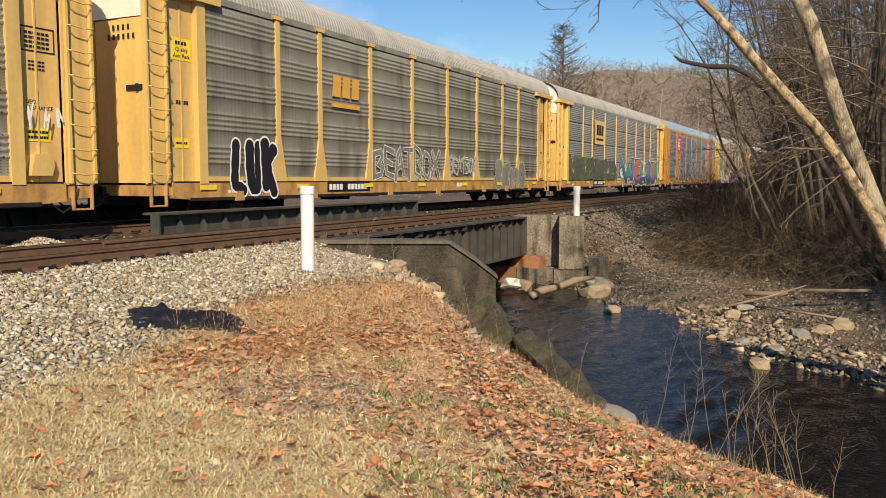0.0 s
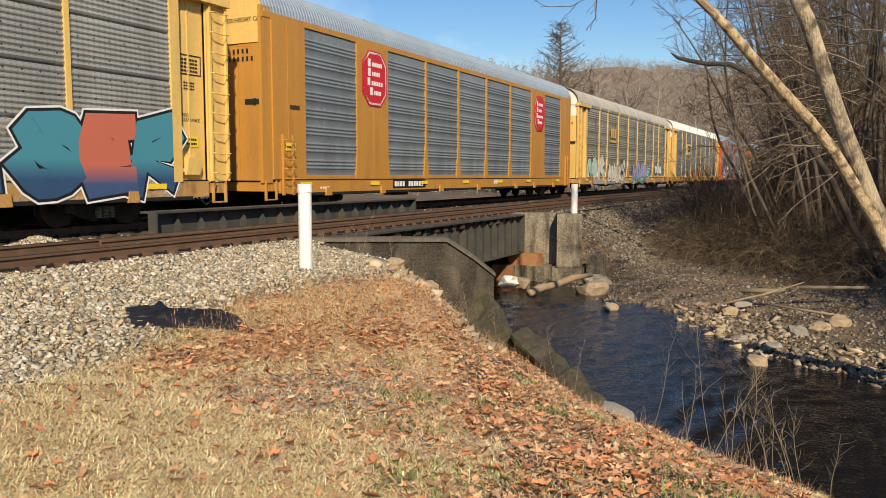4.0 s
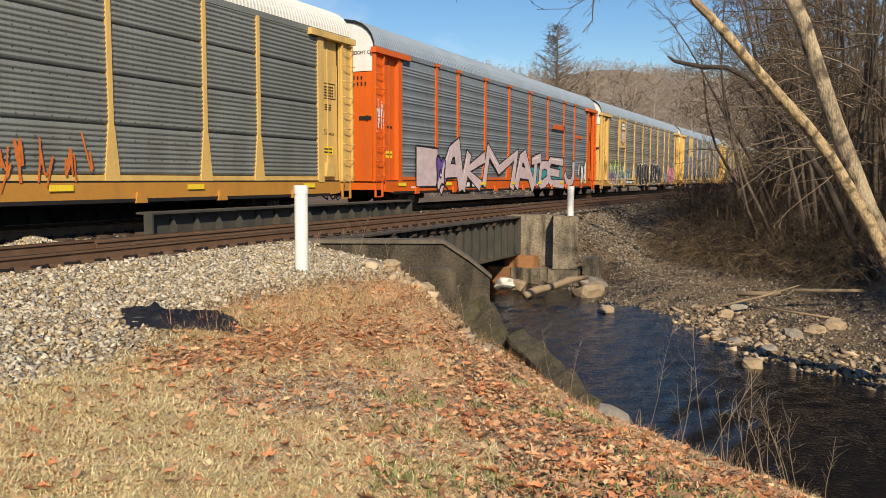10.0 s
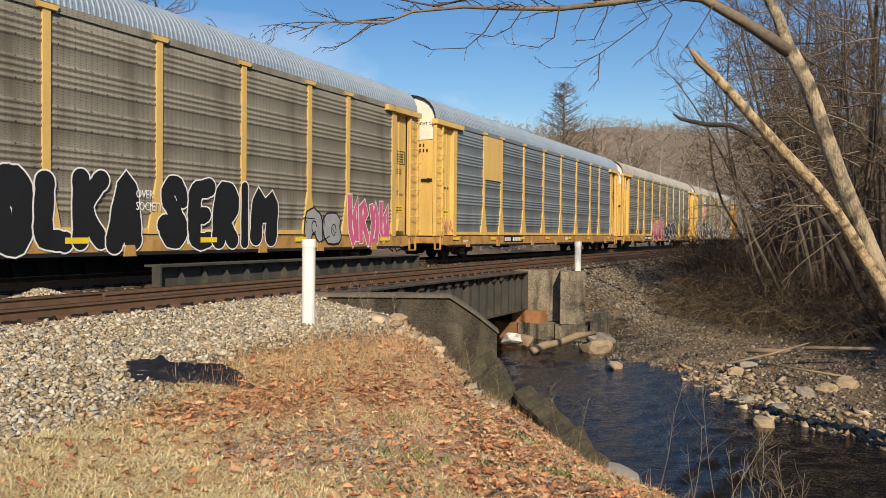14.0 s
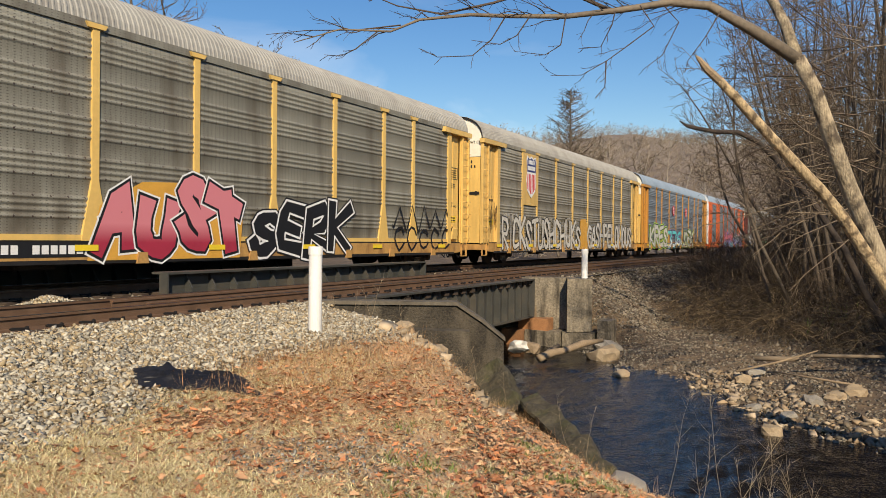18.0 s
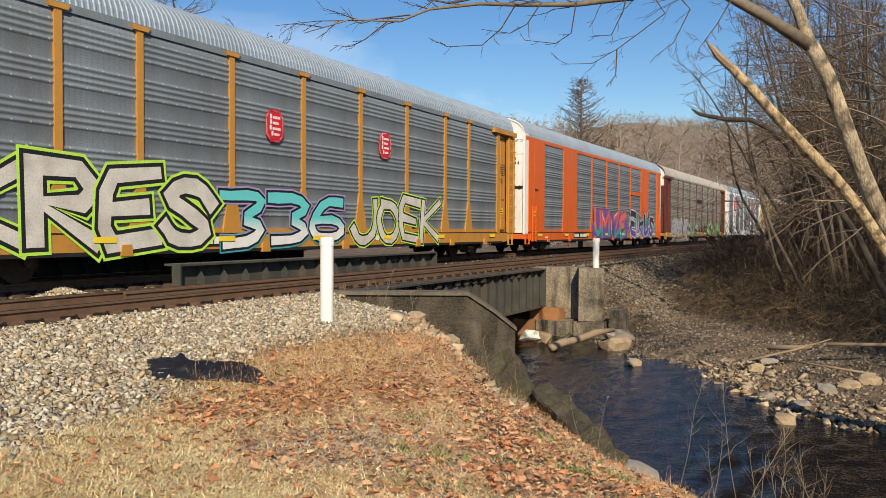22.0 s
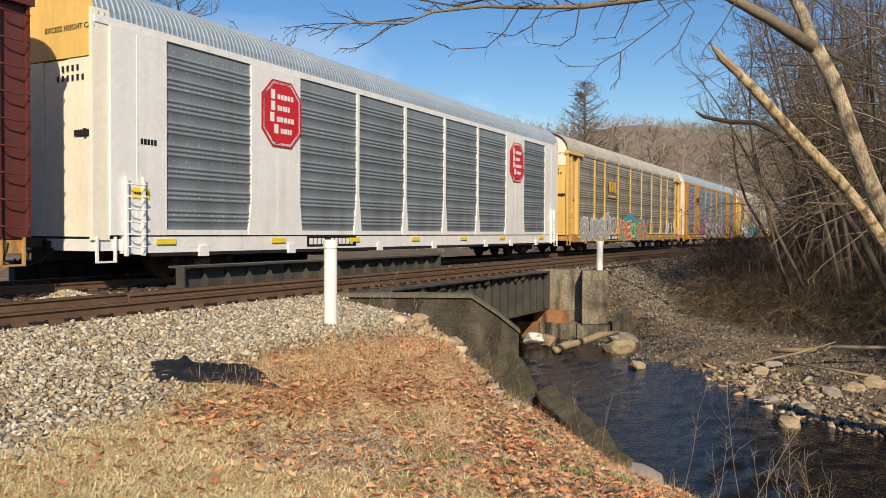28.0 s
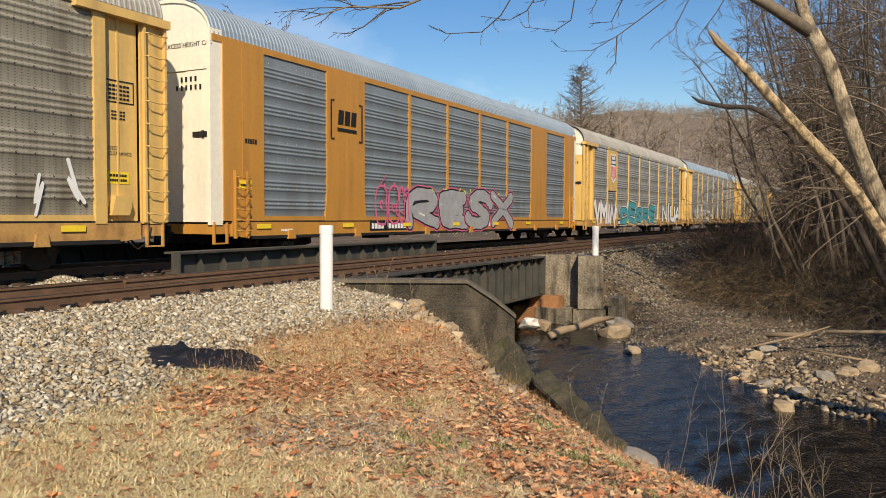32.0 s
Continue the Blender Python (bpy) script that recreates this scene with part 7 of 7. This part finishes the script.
second = V3([(11.55, 3.06, 4.44), (11.09, 3.52, 4.62), (10.75, 4.0, 4.63), (10.31, 4.42, 4.39), (9.81, 4.97, 4.17), (9.36, 5.42, 4.22), (8.99, 5.73, 4.35)])
g.tube([p[:] for p in second], [0.03, 0.026, 0.022, 0.018, 0.014, 0.009, 0.004], 6)
tips = [[(9.15, 5.59, 3.84), (8.96, 5.81, 3.59), (8.82, 5.95, 3.48), (8.67, 6.11, 3.48)], [(10.19, 4.17, 4.16), (10.08, 4.34, 3.82), (9.94, 4.56, 3.59), (9.66, 4.95, 3.55), (9.52, 5.14, 3.65)],
        [(10.37, 3.87, 4.19), (10.27, 4.04, 3.89), (10.15, 4.24, 3.76), (9.93, 4.57, 3.8)], [(10.75, 3.5, 4.25), (10.56, 3.51, 3.77), (10.46, 3.7, 3.63), (10.25, 4.07, 3.67)]]
tips += [[(11.3, 2.6, 4.4), (11.09, 2.36, 4.03), (10.96, 2.68, 3.77), (10.84, 2.94, 3.56), (10.69, 3.25, 3.36), (10.5, 3.63, 3.35)], [(11.1, 2.9, 4.3), (10.87, 2.88, 4.06), (10.81, 3.02, 3.75), (10.67, 3.29, 3.72)],
         [(10.84, 2.95, 3.55), (10.83, 2.96, 3.2), (10.78, 3.08, 3.05)], [(11.5, 2.3, 4.4), (11.21, 2.05, 4.08), (11.13, 2.25, 3.63), (11.04, 2.49, 3.44)]]
tips += [[(9.35, 5.35, 3.95), (8.96, 5.81, 3.84), (8.52, 6.26, 3.78), (8.12, 6.62, 3.67)], [(11.9, 1.6, 4.35), (11.5, 1.75, 3.9), (11.3, 1.95, 3.55)]]
for q in tips:
    sprout(g, rng, V3(q), 0.010, 0.0035, 2, 5, 0.6, 0.22, 0.15, -0.02, 4, 0.3, 0.5, 0.0036)
for path, k0, k1, kids, ln in ((main, 1.5, 11, 22, 0.6), (main, 2.0, 6, 16, 0.9), (second, 0, 6, 10, 0.5)):
    for k in range(kids):
        f = k0 + (k1 - k0) * (k + rng.random()) / kids
        i = min(len(path) - 2, int(f))
        p = path[i].lerp(path[i + 1], f - i)
        d = (path[i + 1] - path[i]).normalized()
        s = Vector((rng.gauss(0, 0.6), rng.gauss(0, 0.6), rng.choice((-0.5, 0.4, 0.9, 1))))
        dd = d * 0.85 + (s - d * s.dot(d)).normalized() * 0.5
        sprout(g, rng, limb_path(rng, p, dd, ln * rng.uniform(0.4, 1.2), 6, 0.14, 0.0), 0.008, 0.003, 1, 4, 0.6, 0.42, 0.15, 0.0, 4, 0.25, 0.2, 0.0036)
part("crown", g, M_OVER, lean_tree, "thin bare twigs")
g = Geo()
fork = V3([(13.09, 0.65, 3.80), (13.22, 0.84, 4.41), (13.41, 1.12, 5.02), (13.85, 1.36, 6.0), (14.26, 1.67, 7.43)])
g.tube([p[:] for p in fork], [0.10, 0.085, 0.075, 0.06, 0.04], 8)
part("limb", g, M_BARK, lean_tree, "upright fork", smooth=True)
snag = thing("snag_tree", "leaning pale snag with a broken top", "tree")
part("trunk", Geo().tube([(14.0, -2.4, -2.0), (13.44, -1.16, -0.81), (13.14, -0.56, 0.49), (12.85, 0.01, 1.46), (12.7, 0.31, 1.86), (12.52, 0.67, 2.27), (12.3, 1.11, 2.79), (12.15, 1.4, 3.15), (12.04, 1.62, 3.4)],
                         [0.115, 0.10, 0.092, 0.086, 0.082, 0.077, 0.072, 0.068, 0.062], 10), M_SNAG, snag, smooth=True)
part("broken_tip", Geo().tube([(12.045, 1.61, 3.39), (11.96, 1.78, 3.56), (11.90, 1.88, 3.70), (11.88, 1.93, 3.76)], [0.063, 0.058, 0.035, 0.008], 7), M_LOG, snag, "splintered pale broken tip")

# bare trees of the wooded bank
M_TRUNK = mat("dark_bark", (0.095, 0.073, 0.053), 0.9, 0, 0.35, 4, 40, 0.5, stain=(0.2, 0.16, 0.11), stain_amount=0.4)


def bare_tree(kind, x, y, height, r, seed, lean=(0, 0), kids=9, level=2, label="slender bare grey tree in the brush", m=None, start=0.25, shrink=0.34, cat="bare trees of the bank", wander=0.05, least=0.006):
    rng = random.Random(seed)
    z = float(ground_z(x, y)) - 0.1
    t = thing(kind, label, "tree", cat, at=(x, y, z))
    pts = limb_path(rng, (0, 0, 0), (lean[0], lean[1], 1), height, 8, wander, 0.04)
    part("trunk", Geo().tube([p[:] for p in pts], [r * (1 - 0.8 * i / 8) for i in range(9)], 7), m or M_TRUNK, t, smooth=True)
    g = Geo()
    for k in range(kids):
        f = start + (0.97 - start) * (k + rng.random()) / kids
        i = min(7, int(f * 8))
        p = pts[i].lerp(pts[i + 1], f * 8 - i)
        a = rng.uniform(0, 6.283)
        dd = Vector((math.cos(a), math.sin(a), rng.uniform(0.1, 1.0)))
        sprout(g, rng, limb_path(rng, p, dd, height * shrink * rng.uniform(0.4, 1.0) * (1.2 - 0.6 * f), 5, 0.16, 0.05), max(1.6 * least, r * 0.32 * (1 - 0.7 * f)), least, level, 6, 0.65, 0.45, 0.15, 0.03, 4, 0.3, 0.0, least)
    part("crown", g, M_TWIG, t, "bare twiggy branches")
    return t


rng = random.Random(21)
spots = []
while len(spots) < 66:
    x, y = rng.uniform(18.5, 46), rng.uniform(-7, 6.2)
    ang = math.degrees(math.atan2(y, x))
    if side_dist(np.array([x]), np.array([y]), FAR_BANK)[0] < 6.6 or ang > 4.2 or ang < -12:
        continue
    if y > 3.2 + 0.05 * (x - 20):
        continue
    spots.append((x, y))
for i, (x, y) in enumerate(spots):
    bare_tree("bare_tree", x, y, rng.uniform(7, 13), rng.uniform(0.035, 0.085), 100 + i, (rng.uniform(-0.2, 0.2), rng.uniform(-0.1, 0.25)), 12, 2 if x < 34 else 1)
rng = random.Random(22)
for i in range(42):
    x = rng.uniform(26, 62)
    bare_tree("bare_tree", x, x * math.tan(radians(rng.uniform(-11, 3.6))), rng.uniform(11, 18), rng.uniform(0.06, 0.13), 400 + i, (0, rng.uniform(-0.1, 0.1)), 14, 1, "tall bare tree deeper in the woods", None, 0.15, 0.26, "trees deeper in the woods", 0.04, 0.011)
rng = random.Random(23)
for i in range(16):
    x, y = rng.uniform(11.5, 20), rng.uniform(-13, -5)
    if side_dist(np.array([x]), np.array([y]), FAR_BANK)[0] < 1.5 or math.degrees(math.atan2(y, x)) > -13:
        continue
    bare_tree("bare_tree", x, y, rng.uniform(9, 13), rng.uniform(0.08, 0.14), 500 + i, (0, 0), 22, 2, "bare tree on the creek bank", None, 0.15, 0.3, "bare trees of the bank", 0.05, 0.012)
rs = np.random.RandomState(24)
X, Y = rs.uniform(9, 21, 70), rs.uniform(-17, -5.5, 70)
k = (side_dist(X, Y, FAR_BANK) > 1.0) & (np.degrees(np.arctan2(Y, X)) < -15)
SHADE = (X[k], Y[k])
# spreading twiggy trees at the edge of the brush
rng = random.Random(26)
for i in range(15):
    az, d = rng.uniform(-2.0, 4.0), rng.uniform(27, 40)
    x, y = d * math.cos(radians(az)), d * math.sin(radians(az))
    bare_tree("bare_tree", x, y, rng.uniform(7.5, 11) * (1.2 - 0.06 * az), rng.uniform(0.05, 0.09), 600 + i, (rng.uniform(-0.15, 0.15), rng.uniform(-0.1, 0.4)), 18, 2, "spreading bare tree at the edge of the brush", None, 0.3, 0.36, "bare trees of the bank", 0.09, 0.0062)
rng = random.Random(28)
made = 0
while made < 10:
    az, d = rng.uniform(-3.0, 5.0), rng.uniform(22, 30)
    x, y = d * math.cos(radians(az)), d * math.sin(radians(az))
    if side_dist(np.array([x]), np.array([y]), FAR_BANK)[0] < 7.2:
        continue
    made += 1
    bare_tree("bare_tree", x, y, rng.uniform(8.5, 11), rng.uniform(0.05, 0.08), 800 + made, (rng.uniform(-0.1, 0.1), rng.uniform(-0.05, 0.25)), 22, 2, "bare tree with fine drooping twigs", None, 0.42, 0.34, "bare trees of the bank", 0.06, 0.005)
# a tree with a low limb over the gravel bar, bark toned down for shade
lt = thing("bare_tree", "dark bare tree with a low broken limb", "tree", "bare trees of the bank")
part("trunk", Geo().tube([(24.0, -1.6, -2.1), (24.0, -0.64, -0.45), (24.0, -0.05, 0.89), (23.98, 0.84, 2.34), (23.93, 1.73, 3.44)], [0.12, 0.10, 0.09, 0.08, 0.075], 9), M_DARKBARK, lt, smooth=True)
g = Geo()
limb = Geo()
limb.tube([(23.93, 1.70, 3.40), (23.88, 2.2, 3.92), (23.83, 2.67, 4.18), (23.75, 3.29, 4.22), (23.68, 3.73, 4.32), (23.65, 4.04, 4.40), (23.61, 4.25, 4.56)], [0.075, 0.075, 0.072, 0.064, 0.058, 0.05, 0.02], 8)
rng = random.Random(8)
for k in range(75):
    p = Vector((rng.uniform(17.4, 19.0), rng.uniform(-0.8, 0.9), rng.uniform(1.2, 7)))
    dd = Vector((rng.uniform(-0.7, 0.1), rng.uniform(0.3, 1.0), rng.uniform(-0.25, 0.5)))
    sprout(g, rng, limb_path(rng, p, dd, rng.uniform(1.2, 2.6), 5, 0.14, 0.0), 0.014, 0.005, 2, 5, 0.6, 0.45, 0.15, 0, 4, 0.2, 0.0, 0.005)
part("crown", g, M_TWIG, lt, "dense bare branches")
part("limb", limb, M_DARKBARK, lt, "low broken limb", smooth=True)

# brush: tangles of thin stems on the far bank
g = Geo()
rng = random.Random(31)
made = 0
while made < 2700:
    x, y = rng.uniform(19, 44), rng.uniform(-8, 6.2)
    sd = side_dist(np.array([x]), np.array([y]), FAR_BANK)[0]
    ang = math.degrees(math.atan2(y, x))
    if sd < 6.1 or ang > 8.5 + (1.0 if x > 30 else 0) or ang < -10:
        continue
    made += 1
    z = float(ground_z(x, y))
    d = Vector((rng.uniform(-1, 0.6), rng.uniform(-0.6, 1), rng.uniform(0.2, 1.4)))
    ln = rng.uniform(0.8, 3.4)
    pts = limb_path(rng, (x, y, z - 0.05), d, ln, 6, 0.2, -0.10)
    sprout(g, rng, pts, rng.uniform(0.006, 0.016), 0.004, 1, 6, 0.7, 0.45, 0.2, -0.03, 3, 0.2, 0.0, 0.005)
tagged(single("brush", g, M_BRUSH, "tangled brown brush and vines on the far bank", "brush"), kind="stuff")
X, Y = in_area(11000, 19, 40, -8, 6.5, lambda X, Y: (side_dist(X, Y, FAR_BANK) > 6.0) & (np.degrees(np.arctan2(Y, X)) < 9.5) & (np.degrees(np.arctan2(Y, X)) > -12), R)
blades("bank_straw", X, Y, np.full(len(X), 0.5), 0.006, (0.3, 1.5), mat("brown_straw", (0.11, 0.074, 0.045), 0.9, 0, 0.5, 2, 30, 0, isl=0.7), "matted brown dead grass under the trees", R)
X, Y = in_area(1500, 22, 30, -6, 3, lambda X, Y: (side_dist(X, Y, FAR_BANK) > 6.3) & (wob(X, Y, 0.9, 3) > 0.35), R)
blades("green_undergrowth", X, Y, np.full(len(X), 0.6), 0.02, (0.2, 1.2), M_GREEN, "green leaves in the undergrowth", R)


g = Geo()
rng = random.Random(33)
made = 0
while made < 800:
    x, y = rng.uniform(20, 38), rng.uniform(-7, 4.5)
    ang = math.degrees(math.atan2(y, x))
    if side_dist(np.array([x]), np.array([y]), FAR_BANK)[0] < 6.0 or ang > 7.5 or ang < -10:
        continue
    made += 1
    pts = limb_path(rng, (x, y, float(ground_z(x, y))), (rng.uniform(-0.8, 0.5), rng.uniform(-0.8, 0.8), 1), rng.uniform(0.8, 3.0), 6, 0.22, -0.16)
    sprout(g, rng, pts, 0.009, 0.004, 1, 4, 0.6, 0.4, 0.2, -0.05, 3, 0.2, 0.0, 0.005)
made = 0
while made < 650:
    x, y = rng.uniform(21, 36), rng.uniform(-1, 6.0)
    sd = side_dist(np.array([x]), np.array([y]), FAR_BANK)[0]
    ang = math.degrees(math.atan2(y, x))
    if not 5.0 < sd < 7.4 or ang > 10.5:
        continue
    made += 1
    pts = limb_path(rng, (x, y, float(ground_z(x, y)) + rng.uniform(0.05, 0.7)), (rng.uniform(-1, -0.2), rng.uniform(-0.7, 0.7), rng.uniform(-0.3, 0.6)), rng.uniform(0.5, 1.8), 6, 0.2, -0.16)
    sprout(g, rng, pts, 0.009, 0.004, 1, 4, 0.6, 0.4, 0.2, -0.08, 3, 0.2, 0.0, 0.005)
tagged(single("vine_tangle", g, M_STRAW, "straw-coloured vines and canes in the brush", "brush"), kind="stuff")


# dead weed stalks on the near bank
def stalk(x, y, h, seed, lean, label="tall dead weed stalk on the creek bank", r=0.006, kids=5):
    rng = random.Random(seed)
    t = thing("weed_stalk", label, "weed", "dead weed stalks", at=(x, y, float(ground_z(x, y)) - 0.02))
    pts = limb_path(rng, (0, 0, 0), (*lean, 1), h, 8, 0.07, 0)
    part("stem", Geo().tube([p[:] for p in pts], [r * (1 - 0.08 * i) for i in range(9)], 4), M_WEED, t)
    for k in range(kids):
        f = rng.uniform(0.35, 0.97) * 8
        i = min(7, int(f))
        p = pts[i].lerp(pts[i + 1], f - i)
        a = rng.uniform(0, 6.283)
        q = limb_path(rng, p, (math.cos(a) * 0.8, math.sin(a) * 0.8, 0.9), h * rng.uniform(0.06, 0.24), 3, 0.2, 0.0)
        part("shoot", Geo().tube([v[:] for v in q], [r * 0.5, r * 0.45, r * 0.35, r * 0.25], 3), M_WEED, t)
    return t


rng = random.Random(77)
for x, y, h in ((9.2, 1.75, 1.35), (8.6, 1.0, 1.75), (7.6, 0.55, 1.0), (7.5, 0.35, 0.9), (7.7, 0.2, 1.05), (7.4, 0.7, 0.8), (7.2, 0.1, 0.85), (7.0, 0.35, 0.6), (7.9, 0.75, 0.75), (9.9, 2.9, 0.9), (10.6, 3.3, 1.0),
                (9.6, 6.3, 1.0), (9.9, 6.2, 1.2), (10.2, 6.1, 1.1), (9.3, 6.5, 0.9), (10.6, 5.8, 0.9), (9.0, 6.2, 1.0), (6.3, 0.15, 0.5), (6.6, -0.1, 0.7), (8.1, 0.2, 1.0), (11.3, 4.6, 0.8), (11.8, 5.2, 0.9), (8.3, 1.25, 0.9), (8.0, 0.95, 1.1), (7.75, 0.4, 0.7), (8.45, 0.6, 0.9), (7.1, 0.6, 0.5), (8.9, 1.3, 0.8)):
    stalk(x, y, h, int(x * 100), (rng.uniform(-0.25, 0.25), rng.uniform(-0.25, 0.25)), r=0.0032, kids=11)

# ---- beyond the train ----
for i, (x, y, h) in enumerate(((43, 47, 24), (46, 44, 20.5), (48, 40, 16.5), (36, 52, 25), (30, 55, 26), (50, 38, 14))):
    bare_tree("bare_tree", x, y, h, 0.28, 300 + i, (0, 0), 22, 2, "tall bare tree beyond the railway", M_TRUNK, 0.35, 0.32, "tall trees beyond the railway", 0.05, 0.02)
rng = random.Random(27)
for i in range(44):
    az, d = rng.uniform(5.5, 24), rng.uniform(72, 135)
    x, y = d * math.cos(radians(az)), d * math.sin(radians(az))
    if y + max(0, x - 20) ** 2 / 6000 < 19:
        continue
    bare_tree("bare_tree", x, y, rng.uniform(0.105, 0.155) * d, rng.uniform(0.10, 0.2), 700 + i, (0, rng.uniform(-0.1, 0.1)), 20, 1, "grey bare tree on the far side of the valley", M_FARW, 0.15, 0.3, "bare trees across the valley", 0.05, 0.022)
pine = thing("pine_tree", "thin-topped dark conifer beyond the railway", "tree", at=(58.6, 18.6, 0))
rng = random.Random(9)
pz = float(ground_z(58.6, 18.6))
part("trunk", Geo().tube([(0, 0, pz), (0.05, 0, 6), (0, 0.05, 12.6)], [0.2, 0.13, 0.02], 7), M_TRUNK, pine, smooth=True)
g, gn = Geo(), Geo()
for k in range(190):
    z = 2.0 + 10.4 * (k / 190)
    a = rng.uniform(0, 6.283)
    ln = (5.4 * (1 - (z - 2.0) / 10.8) ** 0.85 + 0.3) * rng.uniform(0.55, 1.1)
    pts = limb_path(rng, (0, 0, z), (math.cos(a), math.sin(a), 0.3), ln, 4, 0.08, 0.08)
    g.tube([p[:] for p in pts], [0.026, 0.022, 0.018, 0.014, 0.008], 4)
    for q in range(int(12 * max(0.10, 1 - (z - 2.0) / 6.5))):
        p = pts[0].lerp(pts[-1], rng.uniform(0.3, 1.0)) + Vector((rng.gauss(0, 0.12), rng.gauss(0, 0.12), rng.gauss(0, 0.10)))
        for _ in range(5):
            d = Vector((rng.gauss(0, 1), rng.gauss(0, 1), rng.gauss(0, 0.7))).normalized() * rng.uniform(0.12, 0.28)
            s = d.cross(Vector((0.3, 0.2, 1))).normalized() * 0.025
            kk = len(gn.v)
            gn.v += [(p - s)[:], (p + s)[:], (p + d)[:]]
            gn.f.append((kk, kk + 1, kk + 2))
    if True:
        for q in range(6):
            p = pts[1 + q % 3]
            d = Vector((rng.gauss(0, 1), rng.gauss(0, 1), rng.gauss(0.2, 0.5))).normalized()
            g.tube([p[:], (p + d * rng.uniform(0.4, 1.0))[:]], [0.014, 0.006], 3)
part("crown", g, M_TWIG, pine, "thin bare upper branches")
part("needles", gn, M_PINE, pine, "dark green needle clumps")

def twig_woods(name, X, Y, h, K, wide, thick, material, label, seed):
    """Bare trees as stems with fans of thin twigs."""
    rs = np.random.RandomState(seed)
    n = len(X)
    Z = ground_z(X, Y) - 0.2
    ang = rs.uniform(0, 6.283, (n, K))
    s0 = h[:, None] * rs.uniform(0.02, 0.8, (n, K))
    ln = h[:, None] * rs.uniform(0.05, 0.28, (n, K)) * (1.1 - 0.6 * s0 / h[:, None]) * wide
    up = ln * rs.uniform(-0.1, 1.2, (n, K))
    p0 = np.stack([X, Y, Z], -1)[:, None, :] + np.stack([rs.normal(0, 0.5, (n, K)), rs.normal(0, 0.5, (n, K)), s0], -1)
    p1 = p0 + np.stack([ln * np.cos(ang), ln * np.sin(ang), up], -1)
    pm = 0.5 * (p0 + p1) + np.stack([0 * ln, 0 * ln, 0.12 * ln], -1)
    w = thick * rs.uniform(0.6, 1.6, (n, K, 1))
    sd = np.stack([0 * ln, 0.6 + 0 * ln, 0.8 + 0 * ln], -1) * w
    vv = np.stack([p0 - sd, p0 + sd, pm + sd * 0.7, p1, pm - sd * 0.7], 2).reshape(-1, 3)
    k5 = 5 * np.arange(n * K)[:, None]
    ff = np.concatenate([k5 + np.array([[0, 1, 2]]), k5 + np.array([[0, 2, 4]]), k5 + np.array([[4, 2, 3]])])
    return tagged(new(name, quick_mesh(name, vv, ff, material)), label, "woods", kind="stuff")


twig_woods("bank_woods", *SHADE, np.full(len(SHADE[0]), 9.0), 110, 1.2, 0.02, M_TWIG, "bare twiggy trees along the creek bank", 17)
rs = np.random.RandomState(14)
r, a = rs.uniform(34, 75, 420), np.radians(rs.uniform(-12, 4.8, 420))
twig_woods("deep_woods", r * np.cos(a), r * np.sin(a), rs.uniform(4.5, 11, 420) * np.where(np.degrees(a) > 3.5, 0.55, 1), 90, 1.0, 0.014, M_TWIG, "dense bare twigs deep in the wooded bank", 15)

# bare woods on the hillsides: each tree a stem and a fan of twigs
rs = np.random.RandomState(4)
n = 15000
a, r = np.radians(rs.uniform(-6, 50, n)), 62 + 435 * rs.rand(n) ** 0.8
X, Y = r * np.cos(a), r * np.sin(a)
keep = ~((Y + np.maximum(0, X - 20) ** 2 / 6000 < 24) & (Y > -6)) & ~((a < radians(16)) & (Y > 0) & (r < 110) & (rs.rand(n) < 0.6))
a, r, X, Y = a[keep], r[keep], X[keep], Y[keep]
n = len(X)
h = rs.uniform(4, 9.0, n) * np.where(r < 110, 0.7, 1.0) * (1 + 0.3 * wob(X, Y, 0.05, 3))
twig_woods("far_woods", X, Y, h, 15, 0.8, (0.014 + r * 0.00022)[:, None, None], M_FARW, "bare brown woods on the valley sides", 16)


motions()
